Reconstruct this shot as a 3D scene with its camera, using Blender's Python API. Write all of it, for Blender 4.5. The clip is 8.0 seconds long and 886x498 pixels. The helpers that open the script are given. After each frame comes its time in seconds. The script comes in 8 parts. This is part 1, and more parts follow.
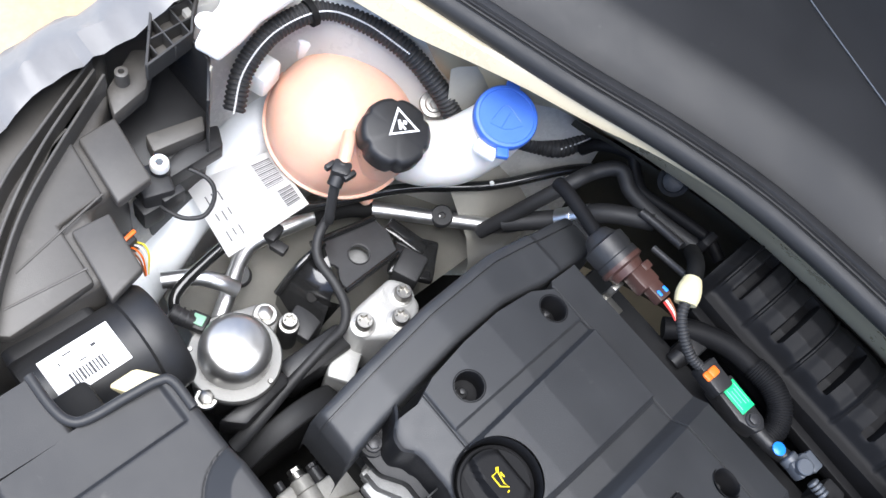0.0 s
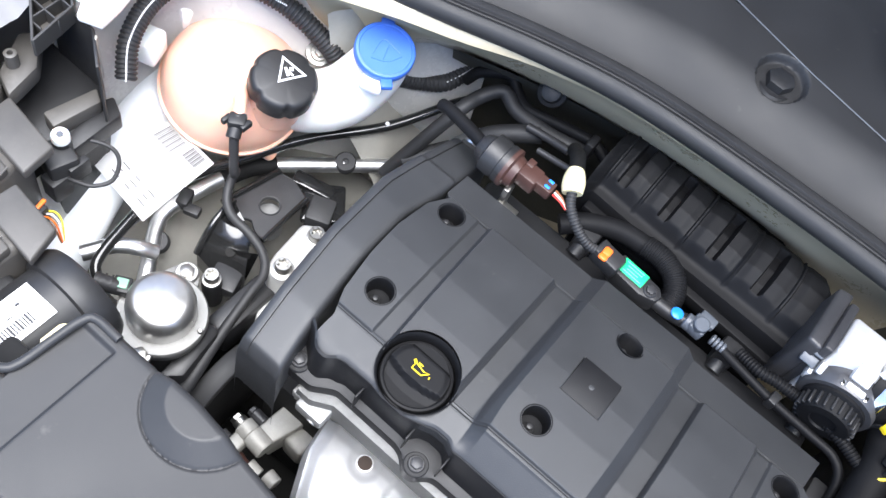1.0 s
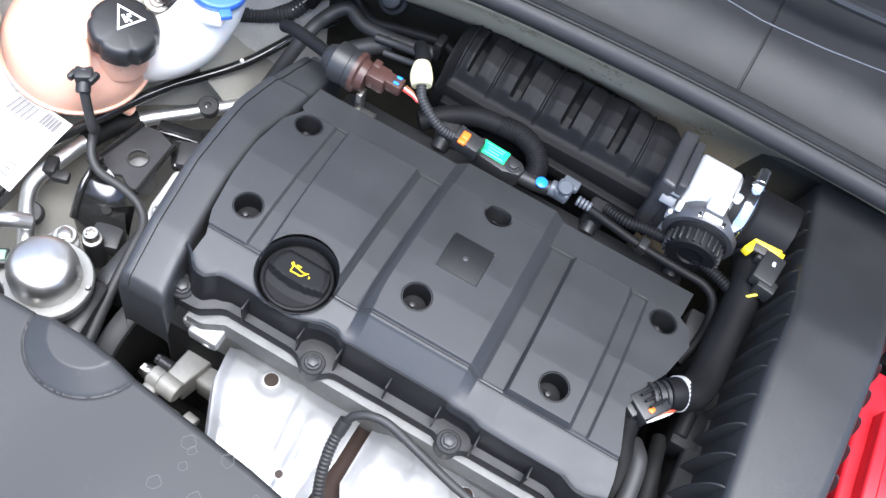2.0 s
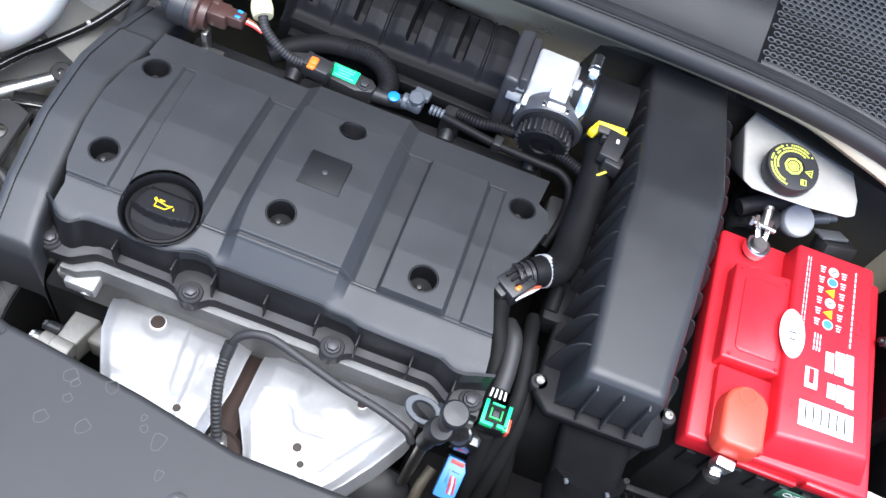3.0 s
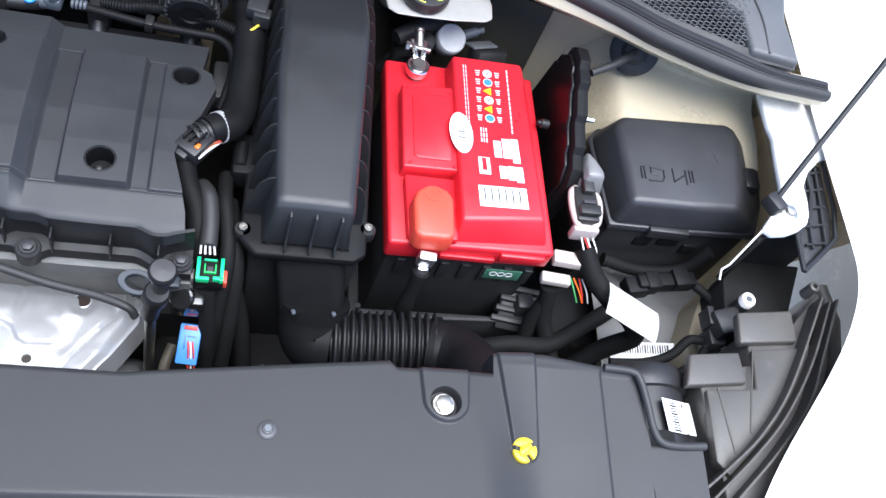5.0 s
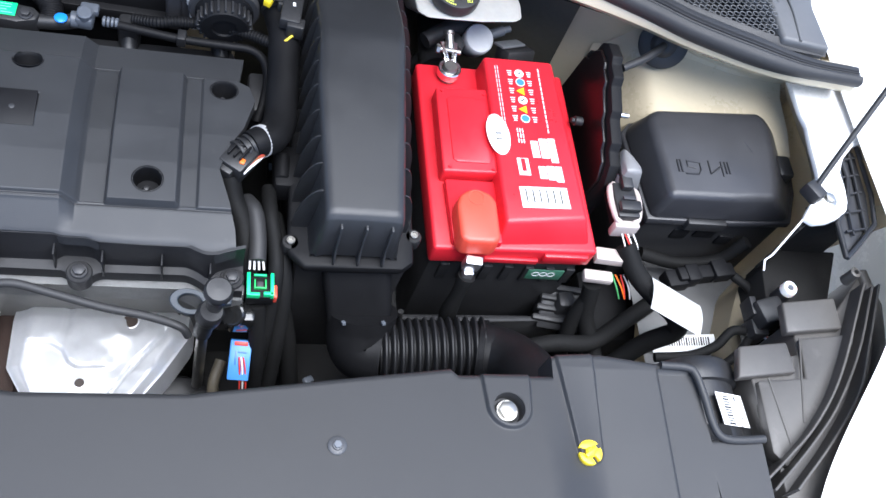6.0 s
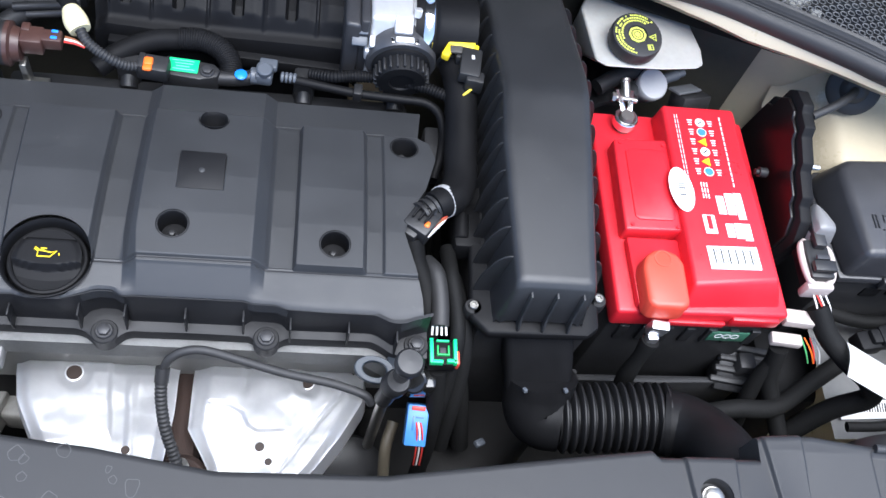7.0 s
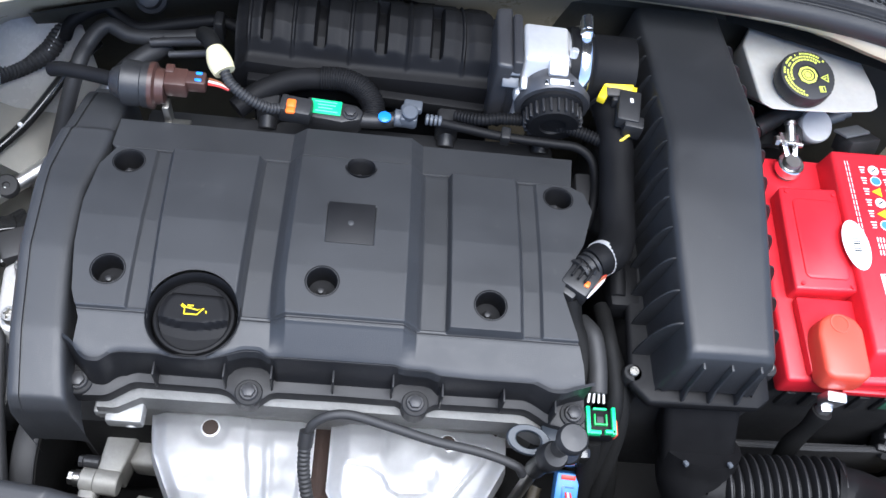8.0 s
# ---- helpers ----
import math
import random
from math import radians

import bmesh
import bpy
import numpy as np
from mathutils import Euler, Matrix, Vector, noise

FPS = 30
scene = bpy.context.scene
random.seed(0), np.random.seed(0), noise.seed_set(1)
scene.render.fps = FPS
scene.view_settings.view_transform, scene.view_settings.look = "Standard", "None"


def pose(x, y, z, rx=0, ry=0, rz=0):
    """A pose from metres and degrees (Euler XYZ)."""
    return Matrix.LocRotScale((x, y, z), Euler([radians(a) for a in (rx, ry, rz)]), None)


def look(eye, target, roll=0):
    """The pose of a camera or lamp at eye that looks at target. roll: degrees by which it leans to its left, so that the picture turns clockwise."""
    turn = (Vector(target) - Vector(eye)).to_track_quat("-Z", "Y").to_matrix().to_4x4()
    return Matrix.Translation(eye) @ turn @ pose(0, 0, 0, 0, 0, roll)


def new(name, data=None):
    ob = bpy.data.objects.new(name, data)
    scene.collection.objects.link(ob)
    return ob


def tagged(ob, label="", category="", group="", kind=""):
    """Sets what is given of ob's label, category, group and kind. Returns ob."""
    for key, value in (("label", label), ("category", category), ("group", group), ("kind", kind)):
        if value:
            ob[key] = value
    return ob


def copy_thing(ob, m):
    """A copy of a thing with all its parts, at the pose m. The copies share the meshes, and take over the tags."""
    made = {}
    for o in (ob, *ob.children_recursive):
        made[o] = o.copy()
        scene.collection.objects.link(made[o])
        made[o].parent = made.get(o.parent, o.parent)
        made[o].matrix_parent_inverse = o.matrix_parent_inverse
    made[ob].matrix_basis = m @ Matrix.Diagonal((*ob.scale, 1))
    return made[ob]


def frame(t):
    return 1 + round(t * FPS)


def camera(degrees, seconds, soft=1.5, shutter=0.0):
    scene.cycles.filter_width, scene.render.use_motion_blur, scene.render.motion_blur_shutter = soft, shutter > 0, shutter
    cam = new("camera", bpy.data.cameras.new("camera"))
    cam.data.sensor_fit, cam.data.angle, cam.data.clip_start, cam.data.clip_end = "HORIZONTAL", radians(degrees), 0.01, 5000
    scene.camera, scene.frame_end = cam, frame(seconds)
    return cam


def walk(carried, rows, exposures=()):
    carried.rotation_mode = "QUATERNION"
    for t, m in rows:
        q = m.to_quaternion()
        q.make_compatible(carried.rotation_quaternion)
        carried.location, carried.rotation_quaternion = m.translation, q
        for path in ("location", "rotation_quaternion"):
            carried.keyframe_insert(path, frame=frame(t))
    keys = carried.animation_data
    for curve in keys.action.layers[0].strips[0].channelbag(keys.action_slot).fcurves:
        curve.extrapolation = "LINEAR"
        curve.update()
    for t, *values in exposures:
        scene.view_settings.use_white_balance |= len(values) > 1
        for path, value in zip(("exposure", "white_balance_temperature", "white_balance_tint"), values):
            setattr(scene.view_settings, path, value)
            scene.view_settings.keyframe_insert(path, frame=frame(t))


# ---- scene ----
cam = camera(51.6, 8.0)
PATH = [
    (0, (-0.124, -0.334, 1.542), (-0.515, 0.554, -0.207), 28.0),
    (0.5, (-0.078, -0.36, 1.553), (-0.443, 0.574, -0.177), 26.4),
    (1, (-0.026, -0.378, 1.558), (-0.355, 0.601, -0.155), 23.9),
    (1.5, (0.024, -0.392, 1.558), (-0.239, 0.618, -0.148), 21.4),
    (1.7, (0.041, -0.398, 1.558), (-0.184, 0.612, -0.154), 21.2),
    (2.8, (0.126, -0.444, 1.565), (0.08, 0.6, -0.14), 20.5),
    (3, (0.141, -0.454, 1.568), (0.14, 0.591, -0.137), 21.0),
    (3.5, (0.181, -0.486, 1.574), (0.293, 0.553, -0.131), 21.7),
    (4, (0.214, -0.519, 1.582), (0.453, 0.51, -0.116), 22.8),
    (4.5, (0.233, -0.543, 1.59), (0.625, 0.471, -0.089), 25.9),
    (4.7, (0.236, -0.549, 1.592), (0.683, 0.454, -0.079), 27.4),
    (5.8, (0.192, -0.539, 1.581), (0.739, 0.43, -0.081), 28.5),
    (6, (0.176, -0.53, 1.581), (0.702, 0.437, -0.089), 27.4),
    (6.5, (0.132, -0.498, 1.572), (0.588, 0.477, -0.113), 24.5),
    (7, (0.093, -0.459, 1.559), (0.428, 0.529, -0.147), 19.7),
    (7.5, (0.056, -0.425, 1.546), (0.298, 0.57, -0.172), 16.0),
    (8, (0.025, -0.39, 1.526), (0.204, 0.603, -0.201), 13.6),
]
walk(cam, [(t, look(eye, target, roll)) for t, eye, target, roll in PATH],
     exposures=[(0, 1.5, 6500, 10), (0.5, 1.66, 6500, 10), (1.5, 2.12, 6400, 10), (3, 1.90, 6250, 10), (4.5, 1.58, 6150, 10), (6.5, 1.58, 6150, 10), (8, 1.66, 6150, 10)])

# ---- light: a bright hazy sky ----
world = bpy.data.worlds.new("sky")
scene.world = world
world.use_nodes = True
wn = world.node_tree.nodes
sky = wn.new("ShaderNodeTexSky")
sky.sky_type = "NISHITA"
sky.sun_disc = False
sky.sun_elevation = radians(79)
sky.sun_rotation = radians(147)
sky.air_density = 0.6
sky.dust_density = 1.0
sky.ozone_density = 0.6
wn["Background"].inputs["Strength"].default_value = 0.15
world.node_tree.links.new(sky.outputs["Color"], wn["Background"].inputs["Color"])
sun_data = bpy.data.lights.new("sun", "SUN")
sun_data.energy = 3.0
sun_data.angle = radians(60)
sun_data.color = (0.975, 0.985, 1.0)
sun = new("sun", sun_data)
sun.matrix_world = look((0.18, -0.28, 1.7), (0, 0, 0))

# ---- mesh helpers ----
def smoothstep(a, b, x):
    k = min(1.0, max(0.0, (x - a) / (b - a)))
    return k * k * (3 - 2 * k)


def ramp(a, b, x):
    return min(1.0, max(0.0, (x - a) / (b - a)))


def interp(x, table):
    """Straight interpolation in a short table of (x, value)."""
    if x <= table[0][0]:
        return table[0][1]
    for (a, p), (b, q) in zip(table, table[1:]):
        if x <= b:
            return p + (q - p) * (x - a) / (b - a) if b > a else q
    return table[-1][1]


def thing(name, label, category, loc, group="", kind=""):
    """An Empty at the base of a thing."""
    ob = new(name)
    ob.empty_display_size = 0.02
    ob.location = loc
    return tagged(ob, label, category, group, kind)


def part(name, bm, material, parent=None, label="", sharp=38):
    """Links a bmesh, in world places, as one mesh object under a thing or a part."""
    for f in bm.faces:
        f.smooth = True
    for e in bm.edges:
        if len(e.link_faces) == 2 and e.calc_face_angle(0) > radians(sharp):
            e.smooth = False
    me = bpy.data.meshes.new(name)
    bm.to_mesh(me)
    bm.free()
    me.materials.append(material)
    ob = new(name, me)
    if parent is not None:
        ob.parent = parent
        if parent.data is None:
            ob.matrix_parent_inverse = Matrix.Translation(-parent.location)
    if label:
        ob["label"] = label
    return ob


def single(name, bm, material, label, category, group="", kind="", sharp=38):
    """A thing that is one mesh."""
    return tagged(part(name, bm, material, None, "", sharp), label, category, group, kind)


def join(*bms):
    out = bmesh.new()
    for b in bms:
        me = bpy.data.meshes.new("tmp")
        b.to_mesh(me)
        b.free()
        out.from_mesh(me)
        bpy.data.meshes.remove(me)
    return out


def moved(bm, m):
    bm.transform(m)
    return bm


def rounded(bm, edges, size, seg):
    if size > 0:
        bmesh.ops.bevel(bm, geom=list(edges), offset=size, segments=seg, profile=0.5, affect="EDGES", clamp_overlap=True)
    return bm


def slab(pts, z0, z1, bevel=0.002, seg=2, top=None):
    """An upright prism on an outline; top: another outline of as many points for its upper side."""
    bm = bmesh.new()
    n = len(pts)
    lo = [bm.verts.new((x, y, z0)) for x, y in pts]
    hi = [bm.verts.new((x, y, z1)) for x, y in (top or pts)]
    bm.faces.new(list(reversed(lo)))
    bm.faces.new(hi)
    for i in range(n):
        bm.faces.new((lo[i], lo[(i + 1) % n], hi[(i + 1) % n], hi[i]))
    bmesh.ops.recalc_face_normals(bm, faces=bm.faces)
    return rounded(bm, bm.edges, bevel, seg)


def box(c, size, bevel=0.002, turn=(0, 0, 0), seg=2, taper=1.0):
    x, y, z = (v / 2 for v in size)
    k = taper
    bm = slab([(-x, -y), (x, -y), (x, y), (-x, y)], -z, z, bevel, seg, [(-x * k, -y * k), (x * k, -y * k), (x * k, y * k), (-x * k, y * k)])
    return moved(bm, pose(*c, *turn))


def around(axis):
    return Vector(axis).normalized().to_track_quat("Z", "Y").to_matrix().to_4x4()


def lathe(profile, base, axis=(0, 0, 1), seg=32, lobes=None, ends="caps"):
    """A turned body: (radius, height) pairs along an axis. lobes: (count, depth) for a fluted rim. ends: caps, open or loop (a closed ring)."""
    bm = bmesh.new()
    rings = []
    for r, h in profile:
        ring = []
        for i in range(seg):
            a = 2 * math.pi * i / seg
            k = 1.0
            if lobes:
                k = 1 - lobes[1] * ramp(0.80, 0.95, r / max(q for q, h in profile)) * max(0.0, math.cos(a * lobes[0])) ** (lobes[2] if len(lobes) > 2 else 2)
            ring.append(bm.verts.new((max(r, 1e-5) * k * math.cos(a), max(r, 1e-5) * k * math.sin(a), h)))
        rings.append(ring)
    for a, b in zip(rings, rings[1:] + rings[:1] if ends == "loop" else rings[1:]):
        for i in range(seg):
            bm.faces.new((a[i], a[(i + 1) % seg], b[(i + 1) % seg], b[i]))
    if ends == "caps":
        bm.faces.new(list(reversed(rings[0])))
        bm.faces.new(rings[-1])
    bmesh.ops.recalc_face_normals(bm, faces=bm.faces)
    return moved(bm, Matrix.Translation(base) @ around(axis))


def rod(a, b, r, seg=16, r2=None):
    a, b = Vector(a), Vector(b)
    d = (b - a).length
    q = r if r2 is None else r2
    return lathe([(r * 0.85, 0), (r, r * 0.12), (q, d - q * 0.12), (q * 0.85, d)], a, b - a, seg)


def spline(pts, n=8):
    """Points along a smooth line through pts."""
    p = [Vector(v) for v in pts]
    p = [2 * p[0] - p[1]] + p + [2 * p[-1] - p[-2]]
    out = []
    for i in range(1, len(p) - 2):
        for k in range(n):
            t = k / n
            out.append(0.5 * (2 * p[i] + (p[i + 1] - p[i - 1]) * t + (2 * p[i - 1] - 5 * p[i] + 4 * p[i + 1] - p[i + 2]) * t * t
                              + (3 * p[i] - p[i - 1] - 3 * p[i + 1] + p[i + 2]) * t ** 3))
    out.append(p[-2])
    return out


def tube(pts, r, seg=12, n=8, ribs=None, smooth=True, ends=True):
    """A hose, pipe or cable through pts. ribs: (pitch, depth) for a corrugated one. r may be a function of 0..1 along it."""
    line = spline(pts, n) if smooth else [Vector(v) for v in pts]
    radii = None
    if ribs:
        pitch, depth = ribs
        lengths = [0.0]
        for a, b in zip(line, line[1:]):
            lengths.append(lengths[-1] + (b - a).length)
        total, step, j, fine, radii = lengths[-1], pitch / 6, 0, [], []
        for i in range(int(total / step) + 1):
            s = i * step
            while j < len(line) - 2 and lengths[j + 1] < s:
                j += 1
            k = (s - lengths[j]) / max(1e-9, lengths[j + 1] - lengths[j])
            fine.append(line[j].lerp(line[j + 1], min(1.0, k)))
            base = r(s / total) if callable(r) else r
            radii.append(base - (depth if i % 6 in (0, 1) else depth * 0.25 if i % 6 in (2, 5) else 0))
        line = fine
    elif callable(r):
        radii = [r(i / (len(line) - 1)) for i in range(len(line))]
    bm = bmesh.new()
    tang = [(line[min(i + 1, len(line) - 1)] - line[max(i - 1, 0)]).normalized() for i in range(len(line))]
    up = tang[0].orthogonal().normalized()
    rings = []
    for i, (c, t) in enumerate(zip(line, tang)):
        up = (up - t * up.dot(t)).normalized()
        side = t.cross(up)
        q = radii[i] if radii else r
        rings.append([bm.verts.new(c + q * (up * math.cos(2 * math.pi * k / seg) + side * math.sin(2 * math.pi * k / seg))) for k in range(seg)])
    for a, b in zip(rings, rings[1:]):
        for k in range(seg):
            bm.faces.new((a[k], a[(k + 1) % seg], b[(k + 1) % seg], b[k]))
    if ends:
        bm.faces.new(list(reversed(rings[0])))
        bm.faces.new(rings[-1])
    bmesh.ops.recalc_face_normals(bm, faces=bm.faces)
    return bm


def sheet(us, vs, place, drop=0.0, thick=0.0):
    """A surface over a grid of u and v: place(u, v) gives the point. drop: a skirt this far down round its rim."""
    bm = bmesh.new()
    g = [[bm.verts.new(place(u, v)) for u in us] for v in vs]
    for a, b in zip(g, g[1:]):
        for i in range(len(us) - 1):
            bm.faces.new((a[i], a[i + 1], b[i + 1], b[i]))
    rim = [g[0][i] for i in range(len(us))] + [r[-1] for r in g[1:]] + [g[-1][i] for i in range(len(us) - 2, -1, -1)] + [r[0] for r in g[-2:0:-1]]
    if drop:
        low = [bm.verts.new(v.co - Vector((0, 0, drop))) for v in rim]
        for i in range(len(rim)):
            j = (i + 1) % len(rim)
            bm.faces.new((rim[j], rim[i], low[i], low[j]))
    if thick:
        bmesh.ops.solidify(bm, geom=bm.faces[:], thickness=thick)
    bmesh.ops.recalc_face_normals(bm, faces=bm.faces)
    return bm


def punched(bm, c, r):
    """Cuts a clean round hole through a sheet at the place c."""
    gone = [f for f in bm.faces if math.hypot(f.calc_center_median().x - c[0], f.calc_center_median().y - c[1]) < r]
    rim = {v for f in gone for v in f.verts if any(g not in gone for g in v.link_faces)} if len(gone) < 400 else set()
    if not rim:
        inside = set(gone)
        rim = {v for f in gone for v in f.verts if any(g not in inside for g in v.link_faces)}
    bmesh.ops.delete(bm, geom=gone, context="FACES")
    for v in rim:
        if v.is_valid:
            d = Vector((v.co.x - c[0], v.co.y - c[1]))
            if d.length > 1e-6:
                d *= r / d.length
                v.co.x, v.co.y = c[0] + d.x, c[1] + d.y
    return bm


def steps(a, b, n, extra=()):
    return sorted({round(a + (b - a) * i / n, 6) for i in range(n + 1)} | {round(e, 6) for e in extra})


def hex_bolt(c, r=0.006, h=0.005, axis=(0, 0, 1), washer=1.5):
    """A flanged hexagon head."""
    a = lathe([(r * washer, 0), (r * washer, h * 0.25), (r * washer * 0.9, h * 0.4)], c, axis, 24)
    b = lathe([(r, h * 0.3), (r, h * 0.92), (r * 0.85, h)], c, axis, 6)
    return join(a, b)


def torx_bolt(c, r=0.008, h=0.012, axis=(0, 0, 1)):
    """A round socket head with a star-shaped recess."""
    a = lathe([(r * 1.3, 0), (r * 1.3, h * 0.12), (r, h * 0.16), (r, h * 0.92), (r * 0.92, h), (r * 0.62, h), (r * 0.55, h * 0.6)], c, axis, 36)
    m = Matrix.Translation(c) @ around(axis)
    for v in a.verts:
        p = m.inverted() @ v.co
        q = math.hypot(p.x, p.y)
        if 1e-4 < q < r * 0.8:
            k = 1 + 0.22 * math.cos(6 * math.atan2(p.y, p.x))
            v.co = m @ Vector((p.x * k, p.y * k, p.z))
    return a


# ---- materials ----
def mat(name, color, rough=0.5, metal=0.0, grain=0.0, grain_size=900, wear=0.12, wear_size=14, spec=0.5, sss=0.0, trans=0.0, coat=0.0, rough_var=0.12, dirt=None):
    """A painted, moulded or cast surface: colour and gloss vary at two scales, with a fine relief."""
    m = bpy.data.materials.new(name)
    m.use_nodes = True
    nt, ns = m.node_tree, m.node_tree.nodes
    b = ns["Principled BSDF"]
    link = nt.links.new
    co = ns.new("ShaderNodeTexCoord")

    def noisy(scale, detail):
        n = ns.new("ShaderNodeTexNoise")
        n.inputs["Scale"].default_value, n.inputs["Detail"].default_value, n.inputs["Roughness"].default_value = scale, detail, 0.6
        link(co.outputs["Object"], n.inputs["Vector"])
        return n
    big, fine = noisy(wear_size, 6), noisy(wear_size * 13, 4)
    mix = ns.new("ShaderNodeMix")
    mix.data_type = "RGBA"
    c = Vector(color)
    mix.inputs["A"].default_value = (*[max(0, v * (1 - wear)) for v in c], 1)
    mix.inputs["B"].default_value = (*[min(1, v * (1 + wear)) for v in c], 1)
    add = ns.new("ShaderNodeMath")
    add.operation = "MULTIPLY_ADD"
    link(fine.outputs["Fac"], add.inputs[0])
    add.inputs[1].default_value = 0.4
    link(big.outputs["Fac"], add.inputs[2])
    ramp = ns.new("ShaderNodeMapRange")
    ramp.inputs["From Min"].default_value, ramp.inputs["From Max"].default_value = 0.45, 0.95
    link(add.outputs[0], ramp.inputs["Value"])
    link(ramp.outputs["Result"], mix.inputs["Factor"])
    out = mix.outputs["Result"]
    if dirt:
        d = noisy(dirt[1], 8)
        dr = ns.new("ShaderNodeMapRange")
        dr.inputs["From Min"].default_value, dr.inputs["From Max"].default_value = dirt[2], dirt[2] + 0.14
        link(d.outputs["Fac"], dr.inputs["Value"])
        sc = ns.new("ShaderNodeMath")
        sc.operation = "MULTIPLY"
        sc.inputs[1].default_value = dirt[3]
        link(dr.outputs["Result"], sc.inputs[0])
        mx = ns.new("ShaderNodeMix")
        mx.data_type = "RGBA"
        link(sc.outputs[0], mx.inputs["Factor"])
        link(out, mx.inputs["A"])
        mx.inputs["B"].default_value = (*dirt[0], 1)
        out = mx.outputs["Result"]
    link(out, b.inputs["Base Color"])
    rr = ns.new("ShaderNodeMapRange")
    rr.inputs["To Min"].default_value, rr.inputs["To Max"].default_value = max(0.03, rough - rough_var), min(1, rough + rough_var)
    link(add.outputs[0], rr.inputs["Value"])
    rr.inputs["From Min"].default_value, rr.inputs["From Max"].default_value = 0.4, 1.0
    link(rr.outputs["Result"], b.inputs["Roughness"])
    b.inputs["Metallic"].default_value = metal
    b.inputs["Specular IOR Level"].default_value = spec
    b.inputs["Subsurface Weight"].default_value = sss
    b.inputs["Subsurface Radius"].default_value = (0.02, 0.012, 0.008)
    b.inputs["Transmission Weight"].default_value = trans
    b.inputs["Coat Weight"].default_value = coat
    if grain:
        g = noisy(grain_size, 2)
        bump = ns.new("ShaderNodeBump")
        bump.inputs["Strength"].default_value, bump.inputs["Distance"].default_value = grain, 0.0006
        link(g.outputs["Fac"], bump.inputs["Height"])
        link(bump.outputs["Normal"], b.inputs["Normal"])
    return m


M_cover = mat("grained_black_plastic", (0.027, 0.028, 0.030), 0.50, grain=0.35, grain_size=1500, wear=0.10, dirt=((0.11, 0.105, 0.095), 60, 0.66, 0.35))
M_black = mat("black_plastic", (0.018, 0.018, 0.019), 0.46, grain=0.2, grain_size=1000, wear=0.2)
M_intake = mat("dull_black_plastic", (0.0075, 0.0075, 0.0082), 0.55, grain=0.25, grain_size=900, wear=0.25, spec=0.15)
M_skirt = mat("dark_moulded_plastic", (0.013, 0.013, 0.014), 0.5, grain=0.25, grain_size=1000, wear=0.2, spec=0.3)
M_shade_felt = mat("shade_olive_felt", (0.050, 0.046, 0.034), 0.8, grain=0.6, grain_size=150, wear=0.35, wear_size=9)
M_hose = mat("aged_tan_rubber", (0.10, 0.085, 0.06), 0.6, wear=0.2)
M_lid = mat("smooth_black_plastic", (0.034, 0.034, 0.037), 0.40, grain=0.15, grain_size=1500, wear=0.15)
M_grille = mat("weathered_grille_plastic", (0.095, 0.096, 0.098), 0.5, wear=0.15)
M_satin = mat("satin_grey_black_plastic", (0.027, 0.027, 0.028), 0.48, grain=0.25, grain_size=1800, wear=0.08, spec=0.38, dirt=((0.16, 0.15, 0.14), 40, 0.68, 0.3))
M_end = mat("dusty_satin_plastic", (0.050, 0.051, 0.054), 0.46, grain=0.25, grain_size=1800, wear=0.08, dirt=((0.16, 0.155, 0.15), 40, 0.66, 0.3))
M_box = mat("air_box_plastic", (0.020, 0.0205, 0.022), 0.42, grain=0.3, grain_size=1500, wear=0.10, dirt=((0.10, 0.095, 0.085), 60, 0.68, 0.3))
M_gloss = mat("glossy_black_paint", (0.012, 0.012, 0.012), 0.14, coat=0.5, wear=0.2)
M_rubber = mat("black_rubber", (0.022, 0.022, 0.023), 0.6, grain=0.25, grain_size=700, wear=0.2)
M_loom = mat("black_tape", (0.0075, 0.0075, 0.0075), 0.7, grain=0.6, grain_size=260, wear=0.25, spec=0.16)
M_housing = mat("dusty_grey_plastic", (0.070, 0.065, 0.059), 0.46, grain=0.25, grain_size=1200, wear=0.15, dirt=((0.17, 0.16, 0.145), 22, 0.58, 0.4))
M_lamp = mat("dark_lamp_plastic", (0.040, 0.038, 0.036), 0.5, grain=0.2, wear=0.15)
M_liner = mat("pale_grey_plastic", (0.14, 0.14, 0.137), 0.5, grain=0.2, wear=0.12)
# one near-black tone for the parts deep in the bay
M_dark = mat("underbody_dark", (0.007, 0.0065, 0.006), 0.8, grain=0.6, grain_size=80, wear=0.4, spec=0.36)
M_cream = mat("cream_body_paint", (0.50, 0.43, 0.30), 0.32, coat=0.4, wear=0.05, dirt=((0.33, 0.29, 0.21), 9, 0.6, 0.35))
M_white = mat("white_body_paint", (0.80, 0.79, 0.76), 0.25, coat=0.5, wear=0.03)
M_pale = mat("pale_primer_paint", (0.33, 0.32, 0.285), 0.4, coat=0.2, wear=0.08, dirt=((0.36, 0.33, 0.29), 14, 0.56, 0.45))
M_red = mat("red_plastic", (0.62, 0.018, 0.030), 0.36, grain=0.12, wear=0.06)
M_redcap = mat("red_orange_plastic", (0.72, 0.075, 0.045), 0.42, grain=0.1, wear=0.05)
M_tank = mat("pink_translucent_plastic", (0.75, 0.45, 0.34), 0.34, sss=0.8, wear=0.07, wear_size=10)
M_milky = mat("milky_plastic", (0.86, 0.85, 0.82), 0.38, sss=0.3, wear=0.05)
M_blue = mat("blue_plastic", (0.05, 0.15, 0.56), 0.38, grain=0.1, wear=0.08)
